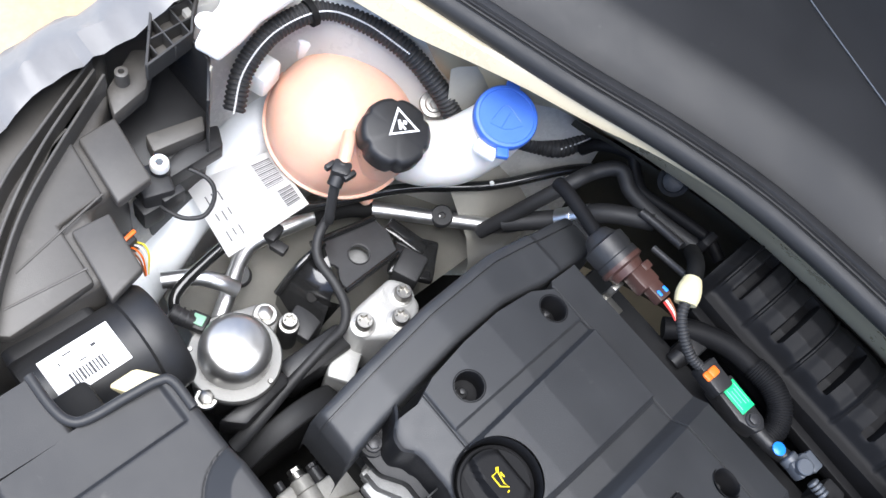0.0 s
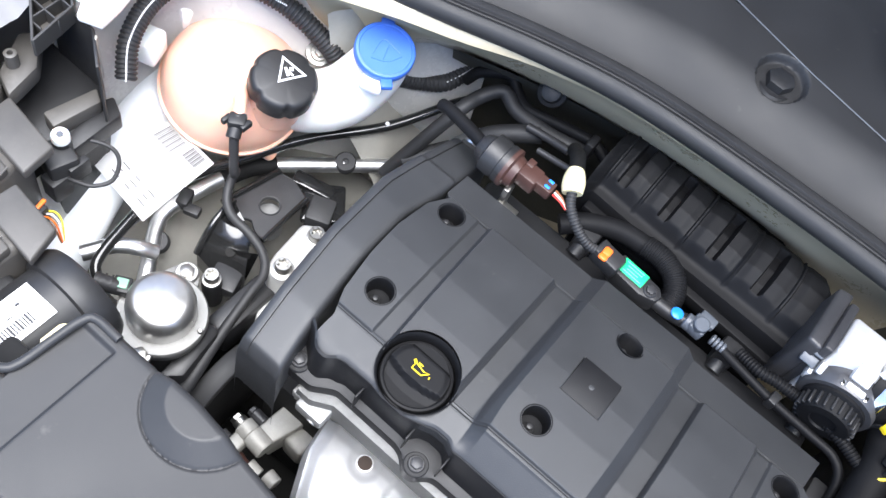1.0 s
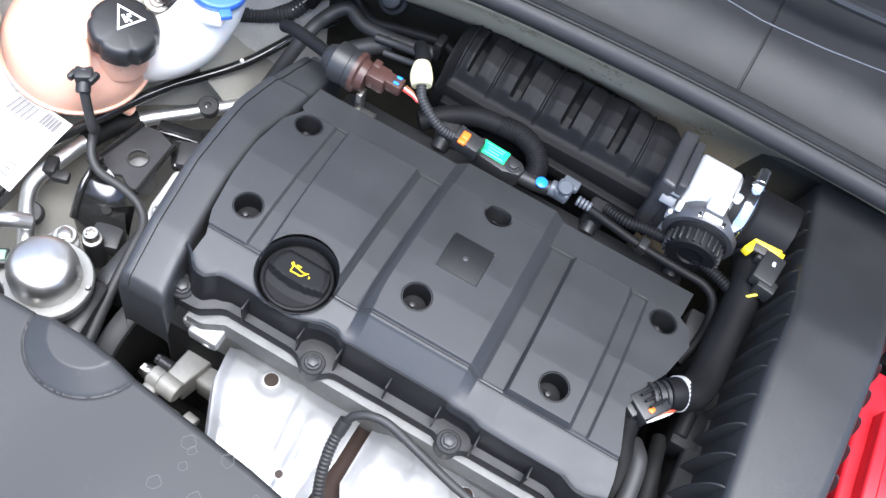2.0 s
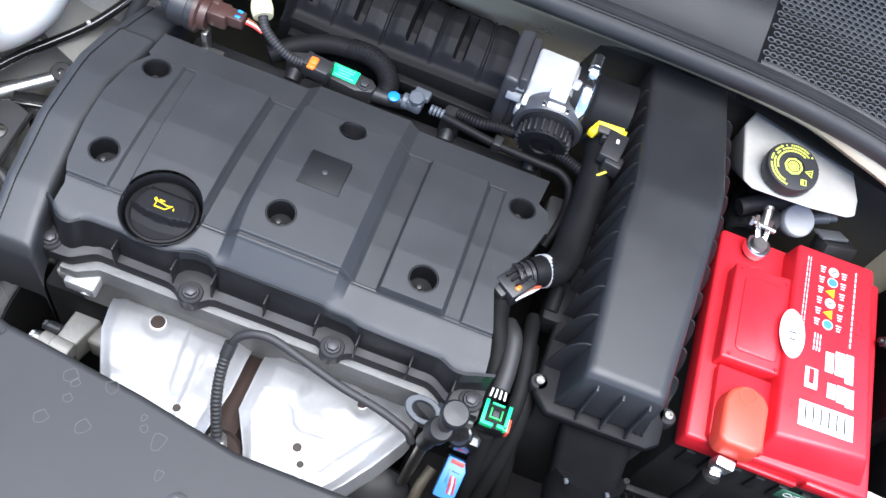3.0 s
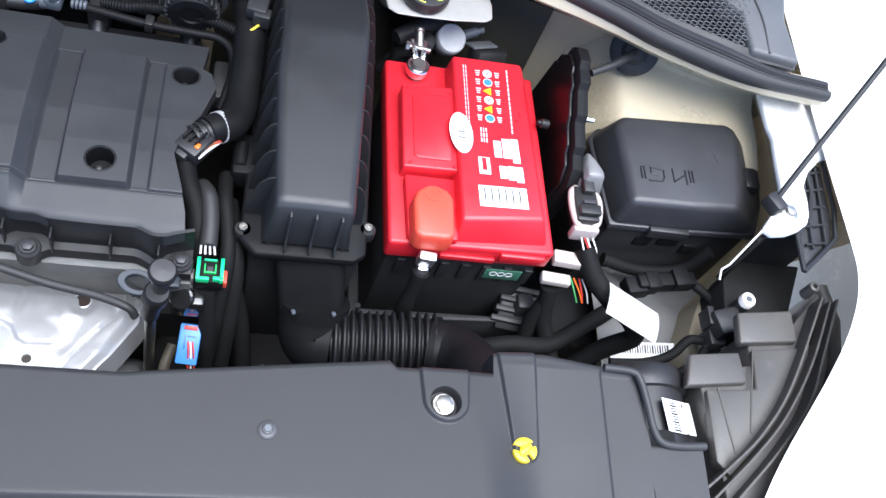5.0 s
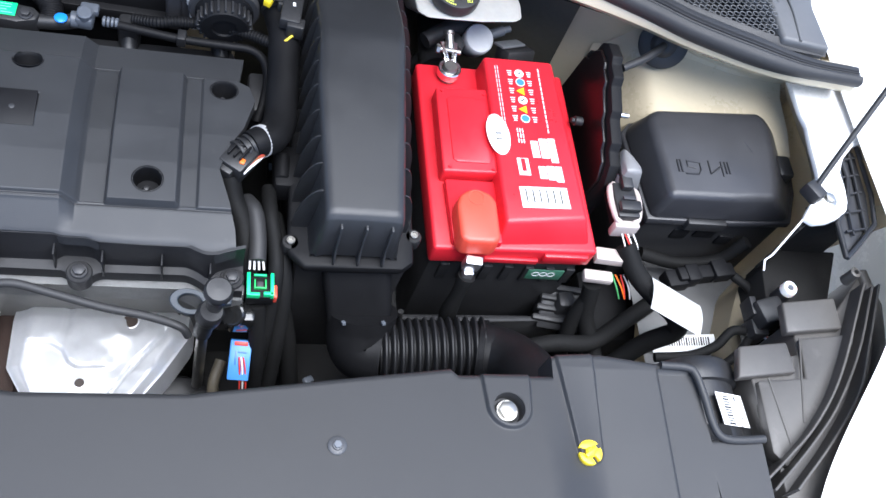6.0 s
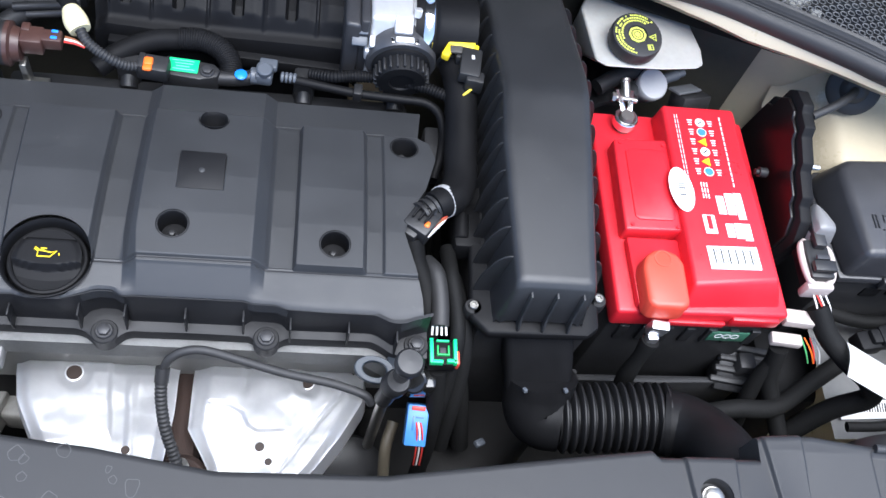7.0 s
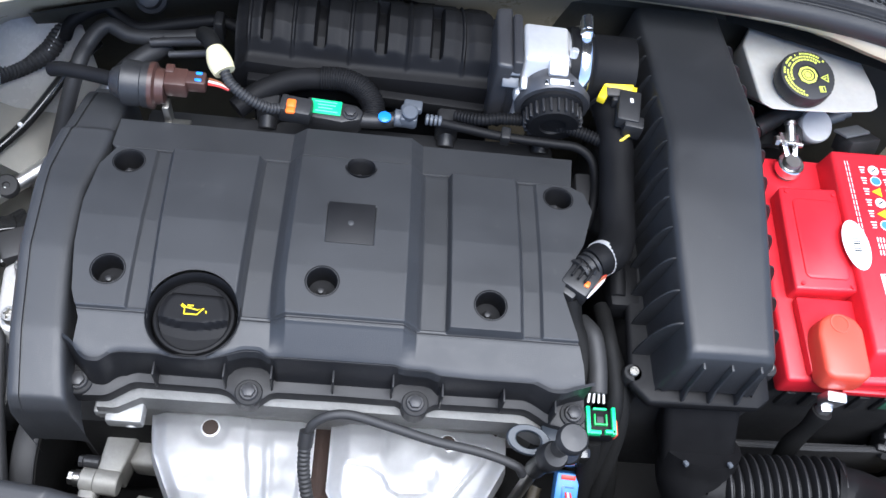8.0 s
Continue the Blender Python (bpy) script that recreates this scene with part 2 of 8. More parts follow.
M_alu = mat("bare_aluminium", (0.80, 0.80, 0.80), 0.36, metal=1.0, grain=0.08, grain_size=300, wear=0.08)
M_silver = mat("bead_blasted_aluminium", (0.68, 0.68, 0.685), 0.42, metal=0.5, grain=0.2, grain_size=400, wear=0.1)
M_dome = mat("brushed_zinc", (0.52, 0.515, 0.505), 0.36, metal=0.92, grain=0.05, grain_size=500, wear=0.06)
M_cast = mat("cast_aluminium", (0.25, 0.247, 0.237), 0.5, metal=0.6, grain=0.3, grain_size=450, wear=0.15)
M_support = mat("pale_cast_aluminium", (0.50, 0.495, 0.475), 0.5, metal=0.35, grain=0.5, grain_size=420, wear=0.14)
M_tens = mat("dull_warm_cast_aluminium", (0.36, 0.35, 0.32), 0.55, metal=0.25, grain=0.4, grain_size=350, wear=0.2)
M_rail = mat("weathered_cast_aluminium", (0.26, 0.26, 0.255), 0.48, metal=0.4, grain=0.5, grain_size=350, wear=0.25)
M_foil = mat("embossed_aluminium_sheet", (0.92, 0.92, 0.925), 0.39, metal=0.58, grain=0.10, grain_size=120, wear=0.05, dirt=((0.55, 0.45, 0.33), 30, 0.74, 0.3))
M_steel = mat("zinc_plated_steel", (0.40, 0.39, 0.365), 0.38, metal=1.0, grain=0.2, wear=0.2)
M_rust = mat("dull_brown_stud", (0.035, 0.022, 0.016), 0.7, wear=0.3)
M_bolt = mat("blackened_steel", (0.035, 0.035, 0.037), 0.45, metal=0.2, grain=0.2, wear=0.2)
M_zinc = mat("dull_zinc_steel", (0.032, 0.039, 0.048), 0.45, metal=0.2, grain=0.2, wear=0.15)
M_chrome = mat("bright_metal", (0.86, 0.86, 0.86), 0.16, metal=1.0, wear=0.05)
M_brown = mat("brown_plastic", (0.062, 0.029, 0.023), 0.4, grain=0.15, wear=0.15)
M_grey = mat("grey_plastic", (0.085, 0.095, 0.11), 0.45, wear=0.1)
M_mark = mat("dried_mineral_film", (0.08, 0.08, 0.08), 0.6)
M_paper = mat("white_paper_label", (0.87, 0.87, 0.86), 0.6, wear=0.03)
M_fade = mat("faded_grey_print", (0.12, 0.12, 0.125), 0.6)
M_print = mat("black_print", (0.03, 0.03, 0.035), 0.6)
M_whiteprint = mat("white_print", (0.8, 0.8, 0.8), 0.5)
M_green = mat("green_plastic", (0.02, 0.42, 0.10), 0.4)
M_greenlabel = mat("bright_green_label", (0.015, 0.62, 0.22), 0.4)
M_darkgreen = mat("dark_green_label", (0.05, 0.16, 0.10), 0.4)
M_orange = mat("orange_plastic", (0.9, 0.17, 0.02), 0.4)
M_yellow = mat("yellow_plastic", (0.85, 0.62, 0.02), 0.4)
M_cyanblue = mat("bright_blue_plastic", (0.02, 0.25, 0.85), 0.35)
M_sky = mat("light_blue_plastic", (0.06, 0.23, 0.58), 0.4)
M_cable_y = mat("yellow_wire", (0.75, 0.6, 0.05), 0.45)
M_cable_r = mat("red_wire", (0.55, 0.04, 0.03), 0.45)
M_cable_w = mat("white_wire", (0.75, 0.73, 0.7), 0.45)
M_cable_g = mat("green_wire", (0.08, 0.35, 0.12), 0.45)
M_cable_br = mat("brown_wire", (0.25, 0.09, 0.04), 0.45)
M_tape = mat("ivory_tape", (0.80, 0.71, 0.43), 0.5, grain=0.3, grain_size=400)
M_unit = mat("glossy_dark_plastic", (0.006, 0.0045, 0.0048), 0.34, spec=0.45, wear=0.25)
M_ivory = mat("ivory_plastic", (0.46, 0.40, 0.37), 0.45, wear=0.06)
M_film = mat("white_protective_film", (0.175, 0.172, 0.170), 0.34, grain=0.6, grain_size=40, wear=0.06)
M_felt = mat("dark_grey_felt", (0.035, 0.035, 0.036), 0.9, grain=0.5, grain_size=200, wear=0.2)
M_ground = mat("pale_tan_paving", (0.50, 0.34, 0.20), 0.8, grain=0.5, grain_size=60, wear=0.25, wear_size=6)
M_fluid = mat("frosted_reservoir_plastic", (0.36, 0.35, 0.325), 0.34, sss=0.25, wear=0.12)

# ---- the setting: ground, engine bay shell, cowl ----
MID = 0.152   # the car's middle line
ground = single("ground", sheet([-40, -2, -1, 0, 1, 2, 40], [-40, -2, -1, 0, 1, 2, 40], lambda u, v: (u, v, 0.0)),
                mat("pale_concrete", (0.62, 0.60, 0.56), 0.85, grain=0.5, grain_size=40, wear=0.15, wear_size=3), "pale sunlit concrete ground", "ground", kind="structure")
single("pavement", slab([(-2.6, -1.5), (-0.95, -1.5), (-0.95, 1.6), (-2.6, 1.6)], 0.0, 0.03, 0.004), M_ground,
       "tan paving strip beside the car", "pavement", kind="structure")

SEAL = [(-0.66, 0.070), (-0.56, 0.105), (-0.453, 0.139), (-0.319, 0.181), (-0.212, 0.219), (-0.10, 0.245), (0.083, 0.257), (0.244, 0.257),
        (0.40, 0.250), (0.50, 0.232), (0.575, 0.202), (0.649, 0.169), (0.706, 0.141), (0.803, 0.110), (0.90, 0.100)]
seal_line = spline([(x, y, 0.92) for x, y in SEAL], 5)


def along(line, section):
    """Sweeps a section of (back, up) offsets along a level line; section(x) may change along it."""
    bm = bmesh.new()
    rows = []
    for i, p in enumerate(line):
        t = line[min(i + 1, len(line) - 1)] - line[max(i - 1, 0)]
        nrm = Vector((-t.y, t.x, 0)).normalized()
        rows.append([bm.verts.new(p + nrm * b + Vector((0, 0, u))) for b, u in section(p.x)])
    for a, b in zip(rows, rows[1:]):
        for k in range(len(a) - 1):
            bm.faces.new((a[k], b[k], b[k + 1], a[k + 1]))
    bmesh.ops.recalc_face_normals(bm, faces=bm.faces)
    return bm


def recess(x):
    """How far the bulkhead steps back low down, behind the engine."""
    return smoothstep(0.22, 0.05, x) * smoothstep(-0.40, -0.33, x)


def flange(x):
    w = interp(x, [(-0.66, 0.034), (-0.45, 0.026), (-0.39, 0.016), (-0.34, 0.010), (-0.28, 0.007), (-0.22, 0.001), (-0.15, -0.002), (-0.1, -0.002), (0.3, -0.004), (0.44, -0.002), (0.50, 0.006), (0.56, 0.010), (0.62, 0.006), (0.68, 0.003), (0.74, 0.002), (0.9, 0.0)])
    r = interp(x, [(-0.66, 0.012), (-0.47, 0.018), (-0.41, 0.021), (-0.34, 0.024), (-0.315, 0.034), (-0.29, 0.038), (-0.10, 0.034), (0.12, 0.034), (0.26, 0.060), (0.9, 0.060)])
    k = recess(x)
    return [(0.030, -0.004), (0.0, -0.006), (-w * 0.6, -0.010), (-w, -0.016 - w * 0.4), (min(r, -w + 0.012), -0.030 - w * 0.3), (r * 0.75, -0.050), (r, -0.072), (r + 0.004 + 0.045 * k, -0.13), (r + 0.002 + 0.09 * k, -0.20), (r - 0.002 + 0.11 * k, -0.28), (r - 0.03 + 0.11 * k, -0.5)]


single("wall_bulkhead", along(seal_line, flange), M_cream, "cream painted bulkhead under the windscreen cowl", "bulkhead", kind="structure")

seal = thing("bonnet_seal", "black rubber bonnet seal along the cowl edge", "rubber seal", (0.15, 0.26, 0.91))
def slim(x):
    return 1.0 - 0.32 * smoothstep(0.76, 0.86, x)


part("sealing_lip", along(seal_line, lambda x: [(b * slim(x), h * slim(x)) for b, h in ((0.0, -0.012), (-0.005, -0.006), (-0.007, 0.000), (-0.0065, 0.006), (-0.003, 0.0105), (0.002, 0.012), (0.006, 0.010), (0.0085, 0.005), (0.009, 0.0))]), M_rubber, seal)
part("ribbed_base", along(seal_line, lambda x: [(b * slim(x), h * slim(x)) for b, h in ((0.009, 0.002), (0.0095, 0.0075), (0.0110, 0.0080), (0.0118, 0.0050), (0.0130, 0.0050), (0.0138, 0.0080), (0.0155, 0.0080), (0.0163, 0.0050), (0.0175, 0.0055), (0.0190, 0.0085), (0.0250, 0.0090), (0.0300, 0.0060), (0.0330, 0.0))]), M_rubber, seal)


def lip_y(x):
    return interp(abs(x - MID), [(0.0, 0.364), (0.064, 0.369), (0.161, 0.382), (0.275, 0.403), (0.414, 0.430), (0.83, 0.52)])


def cowl_z(x, y, edge):
    d = y - edge
    z = 0.920 + 0.020 * smoothstep(0.0, 0.07, d) + d * 0.13
    z -= 0.006 * smoothstep(0.0, 0.002, y - lip_y(x))
    return z


def seal_y(x):
    return interp(x, SEAL)


def cowl_place(u, v):
    e = seal_y(u) + 0.030
    y = e + v * (0.72 - e)
    z = cowl_z(u, y, e)
    r = math.hypot(u + 0.028, y - 0.357)
    z -= 0.009 * (1 - smoothstep(0.0235, 0.0275, r))
    return (u, y, z)


cowl = thing("cowl_panel", "dark grey plastic cowl panel below the windscreen", "cowl panel", (0.15, 0.5, 0.93), kind="structure")
part("panel", sheet(steps(-0.68, 0.372, 100, [0.1585, 0.1595, 0.1605, 0.1615] + [-0.062 + 0.002 * i for i in range(35)]), [0, 0.02, 0.05, 0.08] + steps(0.10, 0.42, 120) + [0.5, 0.7, 1.0],
                    lambda u, v: (cowl_place(u, v)[0], cowl_place(u, v)[1], cowl_place(u, v)[2] - 0.002 * (1 - smoothstep(0.0004, 0.0012, abs(u - 0.16))))), M_satin, cowl)
part("edge_lip", tube([(x, lip_y(x) - 0.0002, cowl_z(x, lip_y(x) - 0.001, seal_y(x) + 0.030) + 0.0002) for x in steps(-0.66, 0.372, 60)], 0.0008, 6, smooth=False), M_grey, cowl, "worn pale edge")
part("bolt", hex_bolt((-0.028, 0.357, 0.933), 0.0145, 0.017, washer=1.45), M_black, cowl, "black plastic cowl screw")
part("grille_surround", sheet(steps(0.375, 0.866, 30), [0.0, 0.006, 0.012, 0.018, 0.021], lambda u, v: (u, cowl_place(u, v)[1], cowl_place(u, v)[2] + 0.0038 * smoothstep(0.0, 0.012, v) - 0.004 * smoothstep(0.018, 0.021, v))), M_satin, cowl)
part("rear_panel", sheet(steps(0.375, 0.790, 24), steps(0.42, 1.0, 6), lambda u, v: (u, cowl_place(u, v)[1], cowl_place(u, v)[2] + 0.006)), M_satin, cowl)
part("side_panel", slab([(0.806, 0.143), (0.866, 0.135), (0.864, 0.20), (0.882, 0.27), (0.882, 0.46), (0.780, 0.46), (0.784, 0.225), (0.790, 0.212), (0.806, 0.205)], 0.905, 0.932, 0.005, 3), M_grille, cowl)
part("panel_rib", tube([(0.828, 0.142, 0.932), (0.831, 0.20, 0.933), (0.818, 0.28, 0.933)], 0.0016, 8), M_grille, cowl)


def honeycomb():
    """The mesh of the air intake: a hexagon frame round each hole."""
    bm = bmesh.new()
    cell = 0.0075
    for j in range(54):
        for i in range(62):
            x = 0.378 + cell * (i + 0.5 * (j % 2))
            y = 0.13 + cell * 0.866 * j
            e = seal_y(x) + 0.030
            v = (y - e) / (0.72 - e)
            if x > interp(y, [(0.10, 0.803), (0.205, 0.803), (0.218, 0.782), (0.5, 0.778)]) or v < 0.016 or v > 0.44:
                continue
            z = cowl_z(x, y, e) + 0.002
            rings = []
            for r, h in ((0.600, -0.0006), (0.600, 0.0), (0.435, 0.0), (0.43, -0.0007)):
                rings.append([bm.verts.new((x + r * cell * math.sin(k * math.pi / 3), y + r * cell * math.cos(k * math.pi / 3), z + h)) for k in range(6)])
            for a, b in zip(rings[1:], rings[2:]):
                for k in range(6):
                    bm.faces.new((a[k], b[k], b[(k + 1) % 6], a[(k + 1) % 6]))
    return bm


tagged(part("intake_mesh", honeycomb(), M_grille, cowl, "black honeycomb air intake mesh"), kind="stuff")
part("duct_floor", sheet([0.375, 0.9], [0.0, 0.5], lambda u, v: (u, seal_y(u) + 0.03 + v * 0.6, 0.87)), M_dark, cowl)
part("duct_fan", lathe([(0.05, 0), (0.05, 0.012), (0.03, 0.02)], (0.71, 0.24, 0.873), (0, 0, 1), 24), M_intake, cowl)
# pale lumps added in place of bright patches below the mesh
part("duct_pale_lumps", join(box((0.640, 0.285, 0.884), (0.030, 0.022, 0.012), 0.003, (0, 0, 25)), box((0.662, 0.262, 0.880), (0.014, 0.026, 0.010), 0.003, (0, 0, -10))), M_pale, cowl, "pale lumps added under the mesh")

single("wiper_arm", tube([(0.02, 0.47, 1.005), (0.09, 0.405, 1.0), (0.17, 0.385, 0.995), (0.30, 0.40, 0.99)], 0.006, 8), M_black, "black windscreen wiper arm", "wiper")

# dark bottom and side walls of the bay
single("floor", sheet([-0.72, -0.3, 0.15, 0.6, 1.02], [-0.48, -0.1, 0.2, 0.34], lambda u, v: (u, v, 0.40)), M_dark, "near-black undertray of the engine bay", "floor", kind="structure")


def inner_wing(s):
    """Inner wing with its upper rail; s = 1 for one side, -1 for the mirrored one."""
    def fx(d):
        return MID + s * d

    def edge(y):
        if s > 0:
            return interp(y, [(-0.46, 0.64), (-0.12, 0.655), (-0.06, 0.685), (-0.02, 0.735), (0.10, 0.748), (0.30, 0.752)])
        return interp(y, [(-0.46, 0.64), (-0.12, 0.68), (-0.06, 0.715), (-0.02, 0.738), (0.045, 0.730), (0.08, 0.705), (0.105, 0.675), (0.136, 0.640), (0.18, 0.59), (0.30, 0.50)])

    def place(u, v):
        e = edge(u)
        d, z = [(e - 0.060, 0.40), (e - 0.040, 0.60), (e - 0.020, 0.72), (e - 0.004, 0.80), (e, 0.853), (e + 0.005, 0.861), (e + 0.02, 0.864), (e + 0.12, 0.866)][int(v)]
        if s < 0 and v in (1, 2, 3):
            b, c = [(e - 0.060, 0.60), (e - 0.055, 0.755), (e - 0.012, 0.815)][int(v) - 1]
            f = smoothstep(0.065, 0.115, u)
            d, z = d + (b - d) * f, z + (c - z) * f
        k = smoothstep(-0.030, -0.037, u)
        if v > 2:
            z += (0.72 + 0.001 * v - z) * k
            d += (e - 0.020 + 0.004 * (v - 2) - d) * k
        return (fx(d), u, z)
    name = "wall_east" if s > 0 else "wall_west"
    single(name, sheet(steps(-0.46, 0.30, 60), list(range(8)), place, thick=0.0012), M_cream if s > 0 else M_white, "painted inner wing of the engine bay", "inner wing", kind="structure")
    # outer wing
    def crease(u, v):
        p = Vector((u * 14, v * 0.9, 3.0))
        return 0.0 if s > 0 else 0.020 * abs(noise.noise(p)) + 0.013 * abs(noise.noise(p * 2.7))
    rows = [(0.752, 0.886), (0.775, 0.889), (0.84, 0.884), (0.90, 0.866), (0.945, 0.82), (0.965, 0.72), (0.97, 0.45)] if s > 0 else [(0.742, 0.882), (0.768, 0.882), (0.782, 0.878), (0.796, 0.872), (0.806, 0.862), (0.814, 0.845), (0.818, 0.82), (0.822, 0.70), (0.822, 0.45)]
    wing = sheet(steps(-0.40, 0.2, 60) + steps(0.25, 1.2, 14), list(range(len(rows))),
                 lambda u, v: (fx(rows[int(v)][0] - (0.17 * smoothstep(-0.08, -0.42, u) ** 1.1 if s > 0 else 0.085 * smoothstep(-0.12, -0.42, u) ** 1.3) + 0.01 * smoothstep(0.0, 0.5, u)), u, rows[int(v)][1] - 0.05 * smoothstep(-0.1, -0.4, u) + crease(u, v) - (0.028 * smoothstep(-0.02, -0.10, u) if s < 0 else 0.0)))
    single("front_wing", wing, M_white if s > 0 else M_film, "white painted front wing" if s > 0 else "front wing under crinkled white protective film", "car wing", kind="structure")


inner_wing(1)
inner_wing(-1)

# shelf of the strut tower beside the bulkhead
single("strut_tower", sheet(steps(0.648, 0.87, 26), [0, 1, 2, 3, 4, 5], lambda u, v: (u, seal_y(u) + [0.068, 0.060, 0.046, 0.0, -0.035, -0.045][int(v)] * 1.0, [0.862, 0.836, 0.827, 0.822, 0.812, 0.70][int(v)] - 0.07 * smoothstep(0.70, 0.648, u))),
       M_cream, "cream painted strut tower shelf", "strut tower", kind="structure")

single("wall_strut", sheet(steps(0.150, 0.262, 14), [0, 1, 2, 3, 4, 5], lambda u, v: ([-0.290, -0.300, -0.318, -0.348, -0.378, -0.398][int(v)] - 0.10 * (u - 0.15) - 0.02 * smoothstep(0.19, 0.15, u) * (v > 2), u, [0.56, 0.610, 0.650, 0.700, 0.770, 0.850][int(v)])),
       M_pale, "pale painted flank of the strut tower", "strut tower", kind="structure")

# low felt, plus the cream wall's shade put into an olive colour
def insulation(x):
    k = recess(x)
    top = interp(x, [(-0.3, -0.100), (0.1, -0.100), (0.22, -0.066), (0.6, -0.060)])
    return [(0.062 - 0.006 * k, top), (0.053 + 0.009 * k, top - 0.008), (0.054 + 0.041 * k, -0.16), (0.052 + 0.073 * k, -0.22), (0.050 + 0.085 * k, -0.28), (0.02 + 0.10 * k, -0.5)]


single("wall_shade_sheet", along([p for p in seal_line if -0.30 < p.x < 0.60], insulation), M_shade_felt, "olive sheet on the bulkhead, part felt, part the cream wall's shade as colour", "insulation", kind="structure")

# ---- radiator top cover at the front ----
REAR = [(-0.372, -0.304), (-0.322, -0.304), (-0.3205, -0.236), (-0.314, -0.228), (-0.25, -0.227), (-0.20, -0.2265), (-0.131, -0.234), (-0.038, -0.246), (0.051, -0.262),
        (0.178, -0.263), (0.30, -0.248), (0.396, -0.237), (0.402, -0.243), (0.489, -0.243), (0.4905, -0.2235), (0.54, -0.221), (0.597, -0.229), (0.628, -0.230),
        (0.634, -0.240), (0.638, -0.299), (0.69, -0.298)]


def top_cover_z(x, y):
    z = 0.872 + 0.0085 * ramp(-0.23, -0.36, y)
    z -= (0.12 * smoothstep(0.470, 0.530, x) + 0.07 * smoothstep(-0.10, -0.22, x)) * max(0.0, -0.236 - y)
    z -= 0.012 * smoothstep(-0.362, -0.372, y)
    # raised half dome on one side, open to the rear
    r = math.hypot((x + 0.199) / 0.048, (y + 0.226) / 0.045)
    z += 0.013 * (1 - ramp(0.60, 0.985, r)) - 0.0015 * (1 - smoothstep(0.0, 0.03, abs(r - 1.0)))
    # raised tongues with round ends
    def tongue(x0, y0, x1, y1, r0, r1, h):
        k = min(1.0, max(0.0, ((x - x0) * (x1 - x0) + (y - y0) * (y1 - y0)) / ((x1 - x0) ** 2 + (y1 - y0) ** 2)))
        d = math.hypot(x - x0 - k * (x1 - x0), y - y0 - k * (y1 - y0)) - (r0 + (r1 - r0) * k)
        return h * smoothstep(0.0008, -0.0020, d)
    z += tongue(0.4445, -0.20, 0.4435, -0.273, 0.0255, 0.0205, 0.0040)
    z += tongue(0.511, -0.19, 0.514, -0.311, 0.0205, 0.0125, 0.0040)
    # shallow step toward the lamp corners, and the groove beside it
    z -= 0.005 * smoothstep(0.592, 0.596, x) * smoothstep(-0.234, -0.238, y)
    z -= 0.005 * smoothstep(-0.278, -0.282, x) * smoothstep(-0.238, -0.242, y)
    return z


def top_cover_place(u, v):
    e = interp(u, REAR)
    y = e + (-0.50 - e) * v
    z = top_cover_z(u, y)
    d = e - y
    z -= 0.004 * (1 - smoothstep(0.0, 0.004, d)) ** 2
    return (u, y, z)


top_cover = thing("radiator_top_cover", "dark grey plastic radiator top cover with bolts and clips", "radiator cover", (0.15, -0.35, 0.84))
us = steps(-0.372, 0.69, 330, [x for x, y in REAR] + steps(0.415, 0.54, 140) + steps(-0.252, -0.146, 80) + steps(0.588, 0.60, 10) + steps(-0.286, -0.274, 10))
vs = [0, 0.006, 0.014, 0.024] + steps(0.035, 0.62, 150) + [0.8, 1.0]
tc_bm = sheet(us, vs, top_cover_place, drop=0.03)
punched(tc_bm, (0.4425, -0.2755), 0.0140)
part("panel", tc_bm, M_satin, top_cover, sharp=70)
part("bolt_cup", lathe([(0.0, -0.010), (0.0128, -0.010), (0.0134, -0.002), (0.0142, 0.0008), (0.0158, 0.0006)], (0.4425, -0.2755, 0.8762), (0, 0, 1), 40, ends="open"), M_satin, top_cover)
part("bolt", hex_bolt((0.4425, -0.2755, 0.868), 0.0080, 0.0075, washer=1.3), M_steel, top_cover, "zinc-plated hexagon bolt")
for s, pts in ((-1, [(-0.373, -0.307), (-0.345, -0.307), (-0.329, -0.303), (-0.322, -0.292), (-0.319, -0.262), (-0.316, -0.240), (-0.309, -0.2315), (-0.284, -0.231)]),
               (1, [(0.692, -0.300), (0.664, -0.301), (0.648, -0.298), (0.641, -0.286), (0.637, -0.262), (0.632, -0.241), (0.624, -0.234), (0.597, -0.232)])):
    part("notch_rim", tube([(x, y, 0.8735 - (0.12 if s > 0 else 0.07) * max(0.0, -0.236 - y)) for x, y in pts], 0.0038, 14), M_satin, top_cover, "raised rim round the lamp notch")
rng = random.Random(4)
for x, y, r in ((-0.089, -0.253, 0.0065), (-0.083, -0.257, 0.004), (-0.057, -0.250, 0.006), (-0.092, -0.290, 0.006), (-0.061, -0.286, 0.0065), (-0.020, -0.271, 0.0035), (-0.024, -0.263, 0.003), (-0.006, -0.276, 0.0075), (0.006, -0.299, 0.0045), (-0.082, -0.270, 0.004)):
    ph = rng.random() * 6
    r *= 0.74
    ring = [(x + r * (1 + 0.18 * math.sin(2 * a + ph) + 0.1 * math.sin(3 * a)) * math.cos(a), y + r * 1.2 * (1 + 0.15 * math.cos(3 * a + ph)) * math.sin(a)) for a in [i * math.pi / 12 for i in range(25)]]
    part("water_mark", tube([(px, py, top_cover_z(px, py) - 0.0001) for px, py in ring], 0.00028, 5, smooth=False), M_mark, top_cover, "dried water mark")
